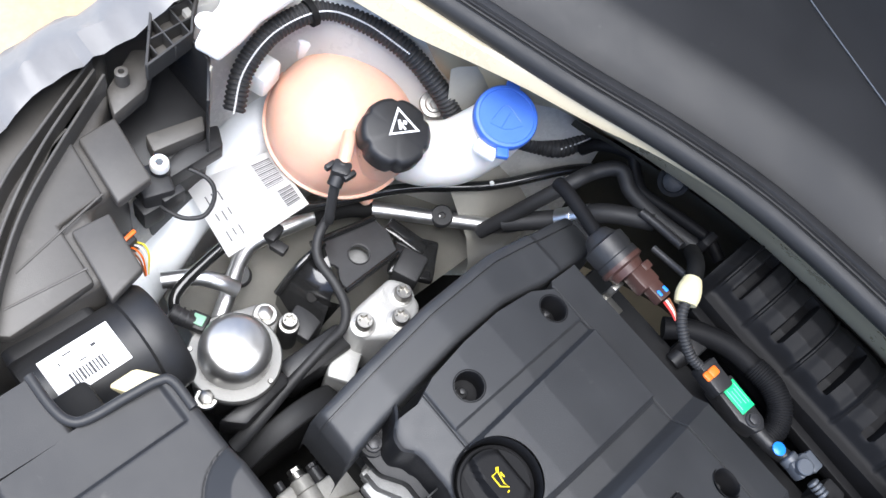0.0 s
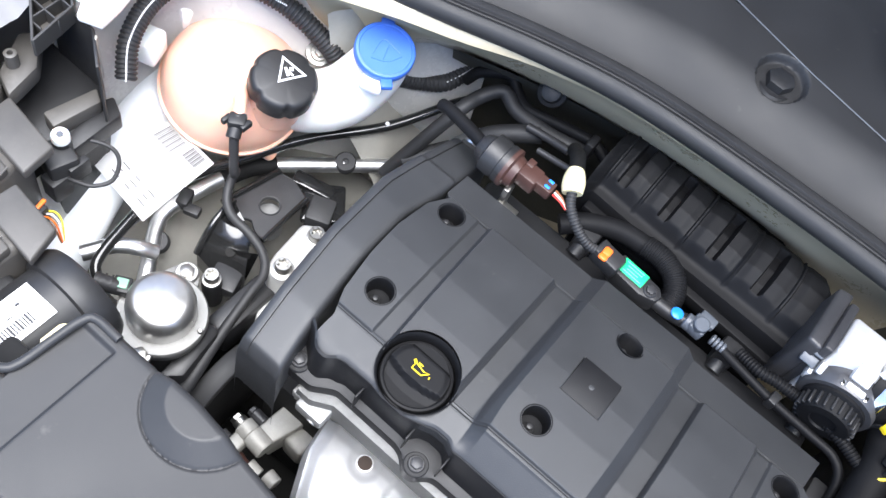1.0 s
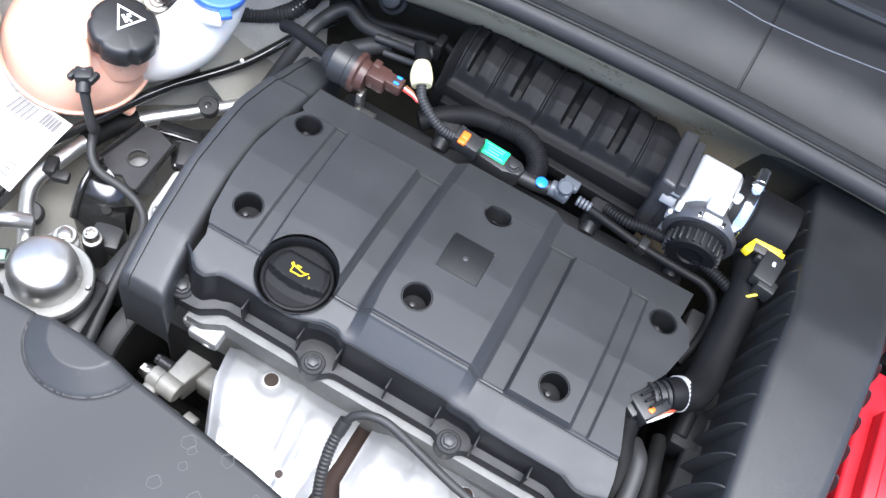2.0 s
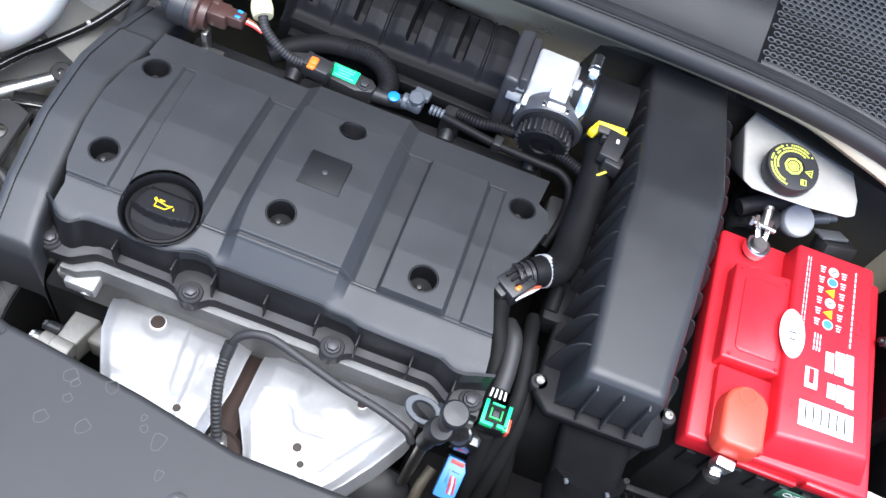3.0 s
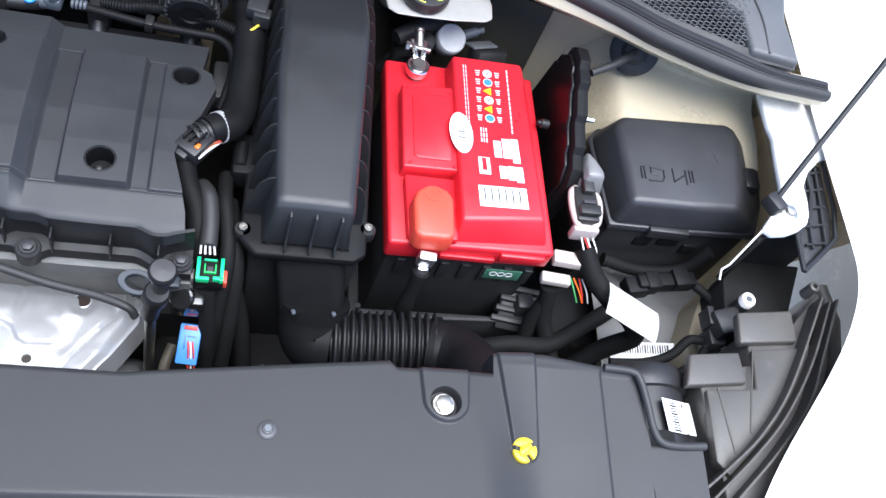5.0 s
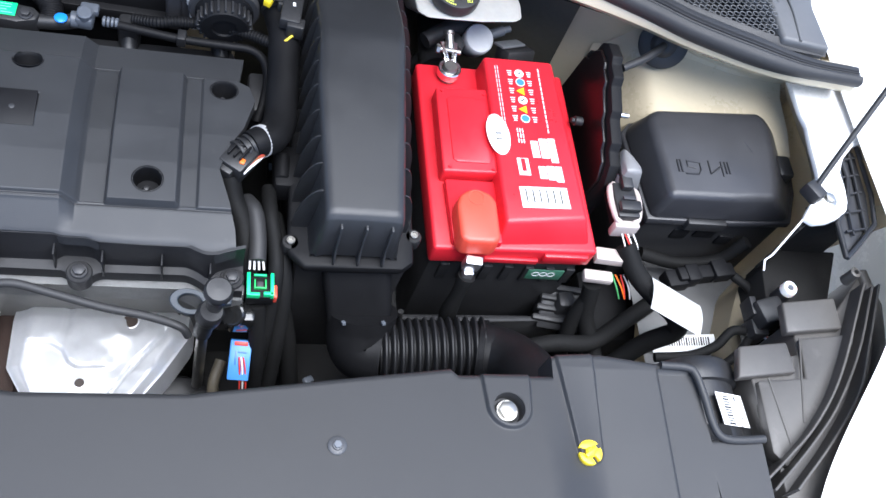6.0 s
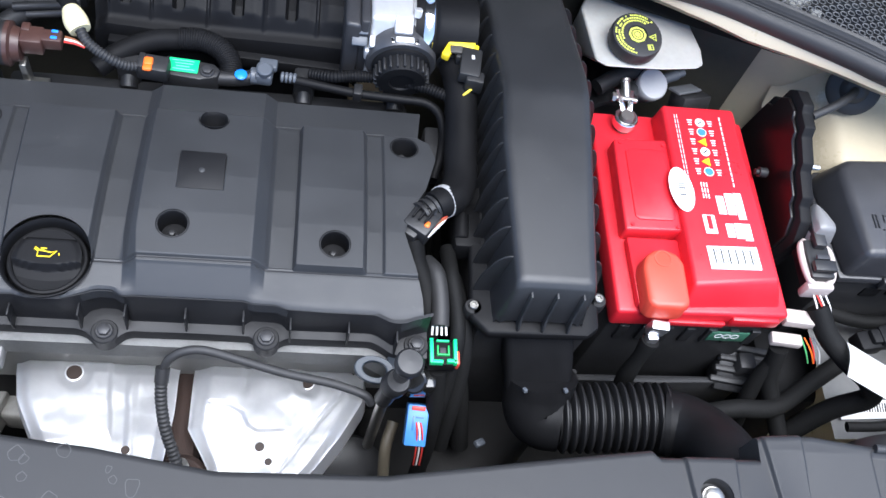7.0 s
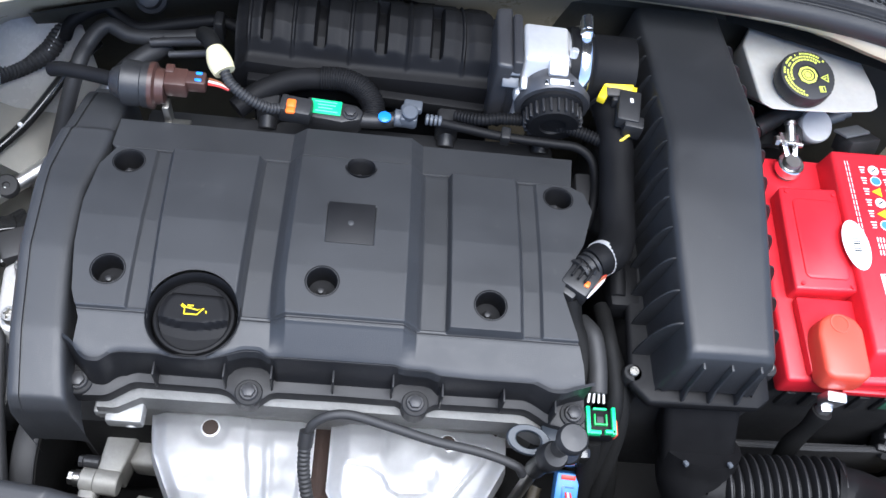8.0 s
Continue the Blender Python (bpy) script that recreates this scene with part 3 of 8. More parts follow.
for x, y in ((0.294, -0.3075), (0.027, -0.313)):
    c = Vector((x, y, top_cover_z(x, y) + 0.0005))
    pin = part("push_pin", lathe([(0.0078, 0), (0.0078, 0.0008), (0.0068, 0.0016), (0.0046, 0.0020), (0.0042, 0.0032), (0.003, 0.0036)], c, (0, 0, 1), 28), M_end, top_cover, "grey push pin")
    part("pin_centre", lathe([(0.0035, 0), (0.0032, 0.0012)], c + Vector((0, 0, 0.0036)), (0, 0, 1), 6), M_grey, pin)
def wing(a0, a1, q):
    """One half of the clip's head: a sector of a disc."""
    n = 8
    return slab([(0.511 + 0.002 * math.cos((a0 + a1) / 2), -0.3145 + 0.002 * math.sin((a0 + a1) / 2))] + [(0.511 + q * math.cos(a0 + (a1 - a0) * i / n), -0.3145 + q * math.sin(a0 + (a1 - a0) * i / n)) for i in range(n + 1)], 0.8710, 0.8770, 0.0008)


clip_y = join(wing(0.75, 2.7, 0.0112), wing(3.1, 5.1, 0.0105), wing(5.5, 6.7, 0.0108), lathe([(0.0045, 0), (0.0045, 0.0075), (0.003, 0.009)], (0.511, -0.3145, 0.8700), (0, 0, 1), 16), box((0.511, -0.3145, 0.8780), (0.013, 0.004, 0.004), 0.001, (0, 0, 35)))
single("retaining_clip", clip_y, M_yellow, "bright yellow plastic clip on the radiator cover", "clip")

# ---- engine cover ----
def cover_left(y):
    return interp(y, [(-0.125, -0.196), (-0.118, -0.188), (-0.092, -0.187), (-0.07, -0.196), (-0.028, -0.203), (0.014, -0.206), (0.055, -0.203), (0.078, -0.192), (0.084, -0.200), (0.118, -0.200)])


def cover_right(y):
    return interp(y, [(-0.125, 0.218), (-0.106, 0.213), (-0.075, 0.206), (-0.04, 0.196), (-0.015, 0.203), (0.011, 0.217), (0.05, 0.228), (0.07, 0.222), (0.076, 0.212), (0.118, 0.217)])


WELLS = [(-0.1795, 0.0615), (0.020, 0.068), (0.198, 0.062), (-0.1725, -0.050), (-0.003, -0.053), (0.134, -0.059)]
CAP = (-0.101, -0.083)


def cover_z(x, y):
    # long arch from rear to front, falling away at the rear strip and past the front crease
    z = interp(y, [(-0.13, 0.846), (-0.112, 0.852), (-0.087, 0.857), (-0.04, 0.858), (0.0, 0.856), (0.04, 0.850), (0.077, 0.8435), (0.081, 0.839), (0.118, 0.831)])
    main = smoothstep(-0.0835, -0.0805, y) * smoothstep(0.080, 0.077, y)
    z += 0.0020 * main
    z -= 0.0016 * (1 - smoothstep(0.0003, 0.0014, abs(y + 0.0835))) + 0.0016 * (1 - smoothstep(0.0003, 0.0014, abs(y - 0.081)))
    # raised panels
    ra = ramp(-0.1410, -0.1385, x + 0.055 * y) * smoothstep(-0.066, -0.070, x)
    z += 0.0062 * ra * main
    z -= 0.003 * smoothstep(-0.157, -0.154, x + y * 0.03) * smoothstep(-0.1405, -0.1425, x + y * 0.055) * main
    rb = ramp(0.0988, 0.1015, x) * ramp(0.162, 0.1585, x)
    z += 0.0055 * rb * main
    z -= 0.003 * smoothstep(0.160, 0.163, x) * smoothstep(0.179, 0.176, x) * main
    # centre panel, wider toward the front, reaching past the crease
    wl = -0.033 + 0.004 * smoothstep(-0.05, -0.1, y)
    cp = ramp(wl - 0.011, wl + 0.001, x) * ramp(0.0755, 0.0640, x)
    z += cp * interp(y, [(-0.1100, 0.0), (-0.1075, 0.0006), (-0.0895, 0.0118), (-0.0878, 0.0134), (0.09, 0.0130), (0.12, 0.011)])
    # valleys beside it
    z -= 0.004 * smoothstep(-0.0665, -0.0635, x) * smoothstep(-0.036, -0.045, x) * main
    z -= 0.004 * smoothstep(0.0745, 0.079, x) * smoothstep(0.1005, 0.0985, x) * main
    # badge recess
    sq = max(abs(x - 0.0155), abs(y - 0.004))
    z -= 0.0012 * smoothstep(0.0205, 0.0195, sq)
    return z


FRONT = [(-0.200, -0.104), (-0.190, -0.110), (-0.182, -0.120), (-0.176, -0.1235), (-0.166, -0.1235), (-0.161, -0.117), (-0.154, -0.1145), (-0.124, -0.114), (-0.112, -0.1165), (-0.088, -0.1165), (-0.076, -0.1128), (-0.068, -0.110),
         (-0.060, -0.107), (-0.046, -0.107), (-0.040, -0.1115), (-0.030, -0.1105), (0.060, -0.1105), (0.067, -0.1128), (0.088, -0.113), (0.095, -0.116), (0.128, -0.117), (0.172, -0.117), (0.180, -0.121), (0.187, -0.1238), (0.197, -0.1235), (0.206, -0.120), (0.222, -0.115)]


def front_y(x):
    return sum(interp(x + d, FRONT) for d in (-0.003, -0.0015, 0.0, 0.0015, 0.003)) / 5


def cover_place(u, v):
    y = v
    x = cover_left(y) + (cover_right(y) - cover_left(y)) * u
    if y < -0.100:
        y += (front_y(x) + 0.108) * smoothstep(-0.100, -0.108, v)
    return (x, y, cover_z(x, y) - 0.0016 * smoothstep(-0.1050, -0.108, v) ** 2)


engine_cover = thing("engine_cover", "matt black ribbed plastic engine cover with bolt wells", "engine cover", (0, 0, 0.80))
cover_bm = sheet(steps(0, 1, 520), steps(-0.108, 0.118, 190, (-0.0835, -0.0878, -0.0895, 0.081)), cover_place, drop=0.016)
for c in WELLS:
    punched(cover_bm, c, 0.0125)
punched(cover_bm, CAP, 0.0350)
part("panel", cover_bm, M_cover, engine_cover, sharp=24)
for x, y in WELLS:
    z = cover_z(x, y)
    tilt = Vector((cover_z(x - 0.012, y) - cover_z(x + 0.012, y), cover_z(x, y - 0.012) - cover_z(x, y + 0.012), 0.024))
    # blacker than the cover: the well's inner shade is put into its colour
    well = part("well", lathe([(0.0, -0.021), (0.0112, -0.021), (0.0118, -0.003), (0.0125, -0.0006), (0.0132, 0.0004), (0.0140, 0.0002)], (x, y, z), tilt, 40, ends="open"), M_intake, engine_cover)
    part("screw", lathe([(0.0048, 0), (0.0048, 0.006), (0.003, 0.0075), (0.0026, 0.010), (0.0018, 0.0105)], (x - 0.001, y - 0.003, z - 0.0205), (0, 0, 1), 18), M_black, well, "small stud in a well")
cap_tilt = Vector((0, -0.02, 1))
# same for the ring of shadow round the oil cap
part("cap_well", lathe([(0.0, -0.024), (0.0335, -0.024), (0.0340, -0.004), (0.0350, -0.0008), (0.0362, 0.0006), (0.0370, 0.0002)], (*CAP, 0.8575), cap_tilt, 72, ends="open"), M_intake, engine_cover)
part("badge_plate", slab([(-0.0040, -0.0155), (0.0350, -0.0155), (0.0350, 0.0235), (-0.0040, 0.0235)], 0.8640, max(cover_z(0.0155 + i * 0.019, 0.004 + j * 0.019) for i in (-1, 0, 1) for j in (-1, 0, 1)) + 0.0006, 0.0003), mat("smooth_black_badge", (0.009, 0.009, 0.010), 0.5, grain=0.1, spec=0.3), engine_cover, "dark square badge plate")
part("badge_boss", lathe([(0.0032, 0), (0.0030, 0.0012), (0.0016, 0.0018)], (0.0155, 0.004, cover_z(0.0155, 0.004) + 0.0006), (0, 0, 1), 16), M_cover, engine_cover)


# the skirt and flange along the front
BOLTS = (-0.1885, -0.055, 0.080, 0.212)


FLANGE = [(-0.200, -0.131), (-0.190, -0.1365), (-0.166, -0.1355), (-0.157, -0.129), (-0.147, -0.1225), (-0.078, -0.1230), (-0.069, -0.1265), (-0.063, -0.1335), (-0.055, -0.1362), (-0.047, -0.1335), (-0.041, -0.1265), (-0.035, -0.1235),
          (0.018, -0.1230), (0.067, -0.1235), (0.073, -0.1300), (0.080, -0.1358), (0.086, -0.1335), (0.092, -0.1265), (0.098, -0.1240), (0.172, -0.1235), (0.181, -0.128), (0.190, -0.1345), (0.205, -0.1375), (0.222, -0.1375)]


def flange_y(x):
    return sum(interp(x + d, FLANGE) for d in (-0.003, 0.0, 0.003)) / 3


def skirt_place(u, v):
    n = 0.007 * max(1 - smoothstep(0.012, 0.022, abs(u - b)) for b in BOLTS[1:])
    f, e = front_y(u), flange_y(u)
    p = [(f + 0.002, 0.850), (f - 0.0005, 0.8485), (f - 0.002 + n * 0.6, 0.842), (max(f - 0.005 + n, e + 0.006), 0.8155), (max(f - 0.006 + n, e + 0.005), 0.812), (e + 0.001, 0.8105), (e - 0.0015, 0.8095), (e - 0.0022, 0.807), (e - 0.0022, 0.797)][int(v)]
    return (u, p[0], p[1])


skirt = part("front_skirt", sheet(steps(-0.198, 0.222, 210), list(range(9)), skirt_place), M_skirt, engine_cover, "dark front skirt with bolted flange")
for x in (-0.128, -0.074, -0.037, 0.012, 0.060, 0.100, 0.150, 0.192):
    f = front_y(x)
    part("rib", slab([(x - 0.0008, f - 0.013), (x + 0.0008, f - 0.013), (x + 0.0008, f - 0.001), (x - 0.0008, f - 0.001)], 0.808, 0.836, 0.0004), M_skirt, skirt)
for x in BOLTS:
    boss = part("boss", lathe([(0.0112, 0), (0.0112, 0.0145), (0.0104, 0.0155), (0.009, 0.0155)], (x, -0.1275, 0.797), (0, 0, 1), 28), M_skirt, skirt)
    part("bolt", hex_bolt((x, -0.1275, 0.8122), 0.0056, 0.0065, washer=1.35), M_bolt, boss, "dark flanged bolt")

# oil filler cap
oil_cap = thing("oil_filler_cap", "black plastic oil filler cap with a yellow oil-can symbol", "oil cap", (*CAP, 0.838))
cz = 0.846
part("rim", lathe([(0.0322, -0.006), (0.0322, 0.003), (0.0310, 0.0055), (0.0292, 0.006), (0.0278, 0.005), (0.0274, 0.0020), (0.0, 0.0018)], (*CAP, cz), (0, 0, 1), 64), M_intake, oil_cap)


def cap_top(u, v):
    r = math.hypot(u, v)
    k = 1.0 if r < 0.0272 else 0.0272 / r
    x, y = u * k, v * k
    front = -0.0085 + 0.0050 * (x / 0.027) ** 2
    z = 0.002 + 0.0022 * smoothstep(front - 0.0125, front - 0.0015, y) + 0.0078 * smoothstep(front - 0.0022, front + 0.0016, y) * smoothstep(0.018, 0.016, y) * (1 - smoothstep(0.022, 0.0272, math.hypot(x, y)) * 0.25)
    z += 0.0045 * smoothstep(0.017, 0.019, y) - 0.0005
    return (CAP[0] + x, CAP[1] + y, cz + z)


part("grip", sheet(steps(-0.0272, 0.0272, 40), steps(-0.0272, 0.0272, 40), cap_top), M_intake, oil_cap)
s0 = Vector((CAP[0] - 0.001, CAP[1] + 0.003, cz + 0.0122))
sym = join(*[tube([s0 + Vector((x, y, 0)) for x, y in pts], 0.0006, 6, smooth=False) for pts in (
    [(-0.006, -0.0035), (0.004, -0.0035), (0.0085, 0.002), (0.004, 0.0005), (-0.006, 0.0025), (-0.006, -0.0035)],
    [(-0.006, 0.0015), (-0.009, 0.0035), (-0.0085, 0.005), (-0.005, 0.0022)], [(-0.002, 0.0015), (-0.002, 0.004)], [(-0.0042, 0.004), (0.0005, 0.004)], [(0.0105, 0.0), (0.0110, -0.002)])])
part("oil_symbol", sym, M_yellow, oil_cap, "yellow oil can symbol")


# ---- timing belt cover ----
def belt_z(y):
    return interp(y, [(-0.156, 0.828), (-0.15, 0.834), (-0.10, 0.848), (-0.03, 0.853), (0.03, 0.850), (0.08, 0.842), (0.10, 0.838), (0.13, 0.828), (0.157, 0.818), (0.166, 0.812)])


def belt_place(u, v):
    left = interp(u, [(-0.156, -0.228), (-0.09, -0.2365), (-0.03, -0.2440), (0.05, -0.2485), (0.10, -0.2435), (0.166, -0.239)])
    right = interp(u, [(-0.156, -0.187), (-0.125, -0.193), (-0.085, -0.199), (-0.03, -0.206), (0.03, -0.209), (0.07, -0.203), (0.09, -0.202), (0.166, -0.201)])
    z = belt_z(u) + interp(u, [(-0.158, -0.075), (-0.1575, -0.010), (-0.156, -0.004), (-0.152, -0.0008), (-0.148, 0.0), (0.160, 0.0), (0.1655, -0.003), (0.166, -0.006)])
    z -= 0.0035 * smoothstep(0.098, 0.104, u)
    k = [(left - 0.006, -0.05), (left - 0.005, -0.008), (left - 0.004, -0.0035), (left - 0.0015, -0.0010), (left + 0.002, 0.0), (left + 0.0052, 0.0), (left + 0.0056, -0.0022), (left + 0.0070, -0.0022), (left + 0.0074, 0.0),
         (right - 0.010, 0.0006), (right - 0.005, 0.0), (right - 0.0022, -0.0014), (right - 0.0006, -0.004), (right, -0.010), (right + 0.001, -0.05)][int(v)]
    return (k[0], u, z + k[1])


belt = thing("timing_belt_cover", "matt dark plastic timing belt cover at the engine's end", "belt cover", (-0.23, 0, 0.68))
bm = sheet(steps(-0.158, 0.166, 80, (-0.1575, -0.1567, -0.156, -0.154, -0.152, -0.148, 0.098, 0.101, 0.104)), list(range(15)), belt_place)
part("shell", bm, M_cover, belt)
part("front_end", slab([(-0.228, -0.154), (-0.190, -0.154), (-0.194, -0.13), (-0.232, -0.13)], 0.785, 0.815, 0.004, 2), M_cover, belt)
part("rear_end", slab([(-0.238, 0.15), (-0.203, 0.15), (-0.203, 0.168), (-0.238, 0.168)], 0.66, 0.8105, 0.004, 2), M_cover, belt)

# engine block under the covers
single("cylinder_head", slab([(-0.19, -0.112), (0.205, -0.112), (0.205, 0.115), (-0.19, 0.115)], 0.66, 0.797, 0.004), M_cast, "cast aluminium cylinder head under the engine cover", "cylinder head")
single("engine_block", slab([(-0.24, -0.11), (0.26, -0.11), (0.26, 0.16), (-0.24, 0.16)], 0.42, 0.655, 0.01), M_dark, "near-black engine block", "engine block")

# ---- intake manifold ----
GROOVES = (-0.083, -0.031, 0.029, 0.083)
SEAMS = (-0.100, -0.057, -0.001, 0.056, 0.110)


def manifold_place(u, v):
    y = 0.206 - 0.05 * (u + 0.11) + v
    z = interp(v, [(0.0, 0.806), (0.002, 0.820), (0.010, 0.822), (0.014, 0.824), (0.022, 0.838), (0.036, 0.848), (0.055, 0.853), (0.074, 0.850), (0.090, 0.838), (0.096, 0.80)])
    z += 0.008 * smoothstep(-0.05, 0.15, u)
    mid = smoothstep(0.020, 0.025, v) * smoothstep(0.080, 0.074, v)
    for g in GROOVES:
        z -= 0.016 * mid * (1 - smoothstep(0.0042, 0.0062, abs(u - g)))
    for s in SEAMS:
        z += 0.003 * (1 - smoothstep(0.0008, 0.0022, abs(u - s))) * smoothstep(0.010, 0.016, v)
        z -= 0.0025 * (1 - smoothstep(0.002, 0.012, abs(u - s))) * smoothstep(0.016, 0.024, v)
    z -= 0.012 * (1 - smoothstep(-0.114, -0.100, u)) + 0.006 * smoothstep(0.143, 0.152, u)
    u -= 0.10 * max(0.0, u - 0.10) * smoothstep(0.03, 0.096, v) * 3.0
    return (u, y, z)


manifold = thing("intake_manifold", "black ribbed plastic intake manifold behind the engine", "intake manifold", (0.02, 0.25, 0.70))
part("runner_body", sheet(steps(-0.114, 0.152, 180), steps(0, 0.096, 64), manifold_place, drop=0.03), M_intake, manifold, sharp=50)
part("plenum", slab([(-0.10, 0.212), (0.15, 0.202), (0.15, 0.292), (-0.10, 0.298)], 0.70, 0.80, 0.008), M_intake, manifold)
part("lower_flange", slab([(-0.10, 0.196), (0.16, 0.184), (0.16, 0.205), (-0.10, 0.217)], 0.792, 0.808, 0.002), M_intake, manifold)
part("end_rib", slab([(0.151, 0.188), (0.156, 0.188), (0.150, 0.262), (0.145, 0.262)], 0.78, 0.860, 0.002), M_intake, manifold)

# ---- throttle body ----
throttle = thing("throttle_body", "bright cast aluminium throttle body with a black motor cap", "throttle body", (0.185, 0.21, 0.80))
part("flange", join(slab([(0.136, 0.176), (0.152, 0.174), (0.152, 0.250), (0.136, 0.248)], 0.80, 0.889, 0.004, 3), slab([(0.151, 0.176), (0.1605, 0.176), (0.1605, 0.238), (0.151, 0.238)], 0.81, 0.8935, 0.003, 2)), M_lid, throttle, "black end flange")
for z, y in ((0.878, 0.180), (0.868, 0.174)):
    part("flange_step", box((0.1515, y, z), (0.016, 0.010, 0.006), 0.0015, (35, 0, 0)), M_grey, throttle)
part("housing", join(slab([(0.160, 0.164), (0.205, 0.164), (0.205, 0.236), (0.160, 0.236)], 0.815, 0.8955, 0.004, 3, [(0.161, 0.181), (0.2035, 0.184), (0.2035, 0.225), (0.161, 0.226)]),
                     box((0.193, 0.180, 0.889), (0.018, 0.018, 0.012), 0.002, (28, 0, 0)), rod((0.203, 0.206, 0.860), (0.210, 0.206, 0.860), 0.0365, 40),
                     box((0.1635, 0.171, 0.872), (0.006, 0.012, 0.010), 0.002, (35, 0, 0)), rod((0.2065, 0.190, 0.893), (0.2065, 0.193, 0.901), 0.004, 10)), M_silver, throttle)
ax = Vector((0.03, -0.99, -0.10)).normalized()
mc = Vector((0.195, 0.170, 0.850))
mm = Matrix.Translation(mc) @ around(ax)
part("motor_ring", lathe([(0.0345, -0.024), (0.0362, -0.014), (0.0362, 0.004), (0.0348, 0.0065), (0.0280, 0.0065)], mc, ax, 56), mat("dull_motor_rim", (0.085, 0.085, 0.09), 0.4, metal=0.5, grain=0.2), throttle, "cast motor rim")
part("motor_foot", moved(box((-0.033, 0.006, -0.006), (0.010, 0.014, 0.016), 0.002), mm), M_silver, throttle)
cap_m = part("motor_cap", lathe([(0.0295, 0.004), (0.0295, 0.010), (0.0262, 0.012), (0.0254, 0.025), (0.0236, 0.0275), (0.013, 0.0275), (0.012, 0.0255), (0.0, 0.0255)], mc, ax, 56), M_intake, throttle, "black ribbed motor cap")
for i in range(24):
    a = 2 * math.pi * i / 24
    part("fin", moved(box((0.0262 * math.cos(a), 0.0262 * math.sin(a), 0.019), (0.0042, 0.0022, 0.014), 0.0005, (0, 0, math.degrees(a)), 1), mm), M_black, cap_m)
for i, k in enumerate((-0.012, 0.0, 0.012)):
    part("clip", moved(box((-0.0005 + k, 0.0358 - 0.16 * abs(k), 0.0015), (0.0035 if i != 1 else 0.018, 0.0028, 0.0060), 0.0008), mm), M_chrome if i != 1 else M_paper, throttle, "bright spring clip" if i != 1 else "small white label")

# ---- air duct from throttle to filter box ----
duct = thing("air_duct", "black moulded rubber air duct with a worm-drive clamp", "air duct", (0.245, 0.22, 0.80))
part("cuff", lathe([(0.038, 0), (0.0385, 0.004), (0.0385, 0.020), (0.036, 0.022), (0.034, 0.026), (0.034, 0.064)], (0.2055, 0.206, 0.861), (1, 0, 0), 40), M_intake, duct)
clamp = part("hose_clamp", lathe([(0.0395, 0.0), (0.0402, 0.001), (0.0402, 0.009), (0.0395, 0.010), (0.0385, 0.0)], (0.2135, 0.206, 0.861), (1, 0, 0), 48, ends="loop"), M_chrome, duct, "bright worm-drive hose clamp")
part("clamp_screw", join(rod((0.2185, 0.229, 0.907), (0.2185, 0.213, 0.905), 0.0055, 12), rod((0.2185, 0.213, 0.905), (0.2185, 0.208, 0.904), 0.007, 6), box((0.2185, 0.221, 0.901), (0.011, 0.016, 0.006), 0.001)), M_chrome, clamp)
part("stub", tube([(0.250, 0.205, 0.842), (0.250, 0.185, 0.852), (0.250, 0.172, 0.850)], 0.018, 20), M_rubber, duct)

# ---- thick breather hose down to the engine's end ----
breather = thing("breather_hose", "thick black breather hose with a foil-banded end", "hose", (0.25, 0.09, 0.80))
part("hose", tube([(0.250, 0.180, 0.847), (0.256, 0.150, 0.846), (0.257, 0.110, 0.842), (0.255, 0.065, 0.838), (0.253, 0.035, 0.840), (0.245, 0.012, 0.846), (0.232, 0.000, 0.852), (0.224, -0.006, 0.853)], lambda k: 0.0164 - 0.0020 * smoothstep(0.7, 0.95, k), 24, 8), M_intake, breather)
part("band", tube([(0.2368, 0.0044, 0.8494), (0.2325, 0.0008, 0.8512)], 0.0159, 32, 2), M_silver, breather, "silver foil band")
part("nozzle", join(tube([(0.226, -0.005, 0.853), (0.216, -0.013, 0.852)], 0.0115, 20, 2), *[lathe([(0.0135, 0), (0.0135, 0.003)], (0.224 - 0.005 * i, -0.007 - 0.004 * i, 0.853), (-0.78, -0.62, 0), 20) for i in range(3)]), M_black, breather)

sensor2 = thing("pressure_sensor", "black sensor on the hose with a yellow lock clip", "sensor", (0.258, 0.155, 0.85))
part("body", join(box((0.262, 0.152, 0.872), (0.021, 0.036, 0.014), 0.002, (0, 0, -8)), box((0.266, 0.135, 0.868), (0.018, 0.014, 0.018), 0.002, (0, 0, -8)), box((0.255, 0.166, 0.868), (0.014, 0.012, 0.012), 0.002)), M_black, sensor2)
part("lock_clip", join(box((0.2405, 0.169, 0.872), (0.008, 0.020, 0.009), 0.0015, (0, 0, -25)), box((0.254, 0.1775, 0.875), (0.028, 0.011, 0.006), 0.0015, (12, 0, -10)), box((0.268, 0.172, 0.874), (0.006, 0.008, 0.006), 0.001, (0, 0, -8))), M_yellow, sensor2, "yellow lock clip")
part("seal_pad", box((0.2485, 0.168, 0.876), (0.014, 0.009, 0.003), 0.001), M_housing, sensor2)
part("print_dot", box((0.264, 0.157, 0.8795), (0.003, 0.005, 0.0006), 0.0002), M_whiteprint, sensor2)
part("wire_end", tube([(0.264, 0.129, 0.864), (0.254, 0.124, 0.857), (0.244, 0.128, 0.848)], 0.0014, 8), M_cable_y, sensor2, "yellow wires")

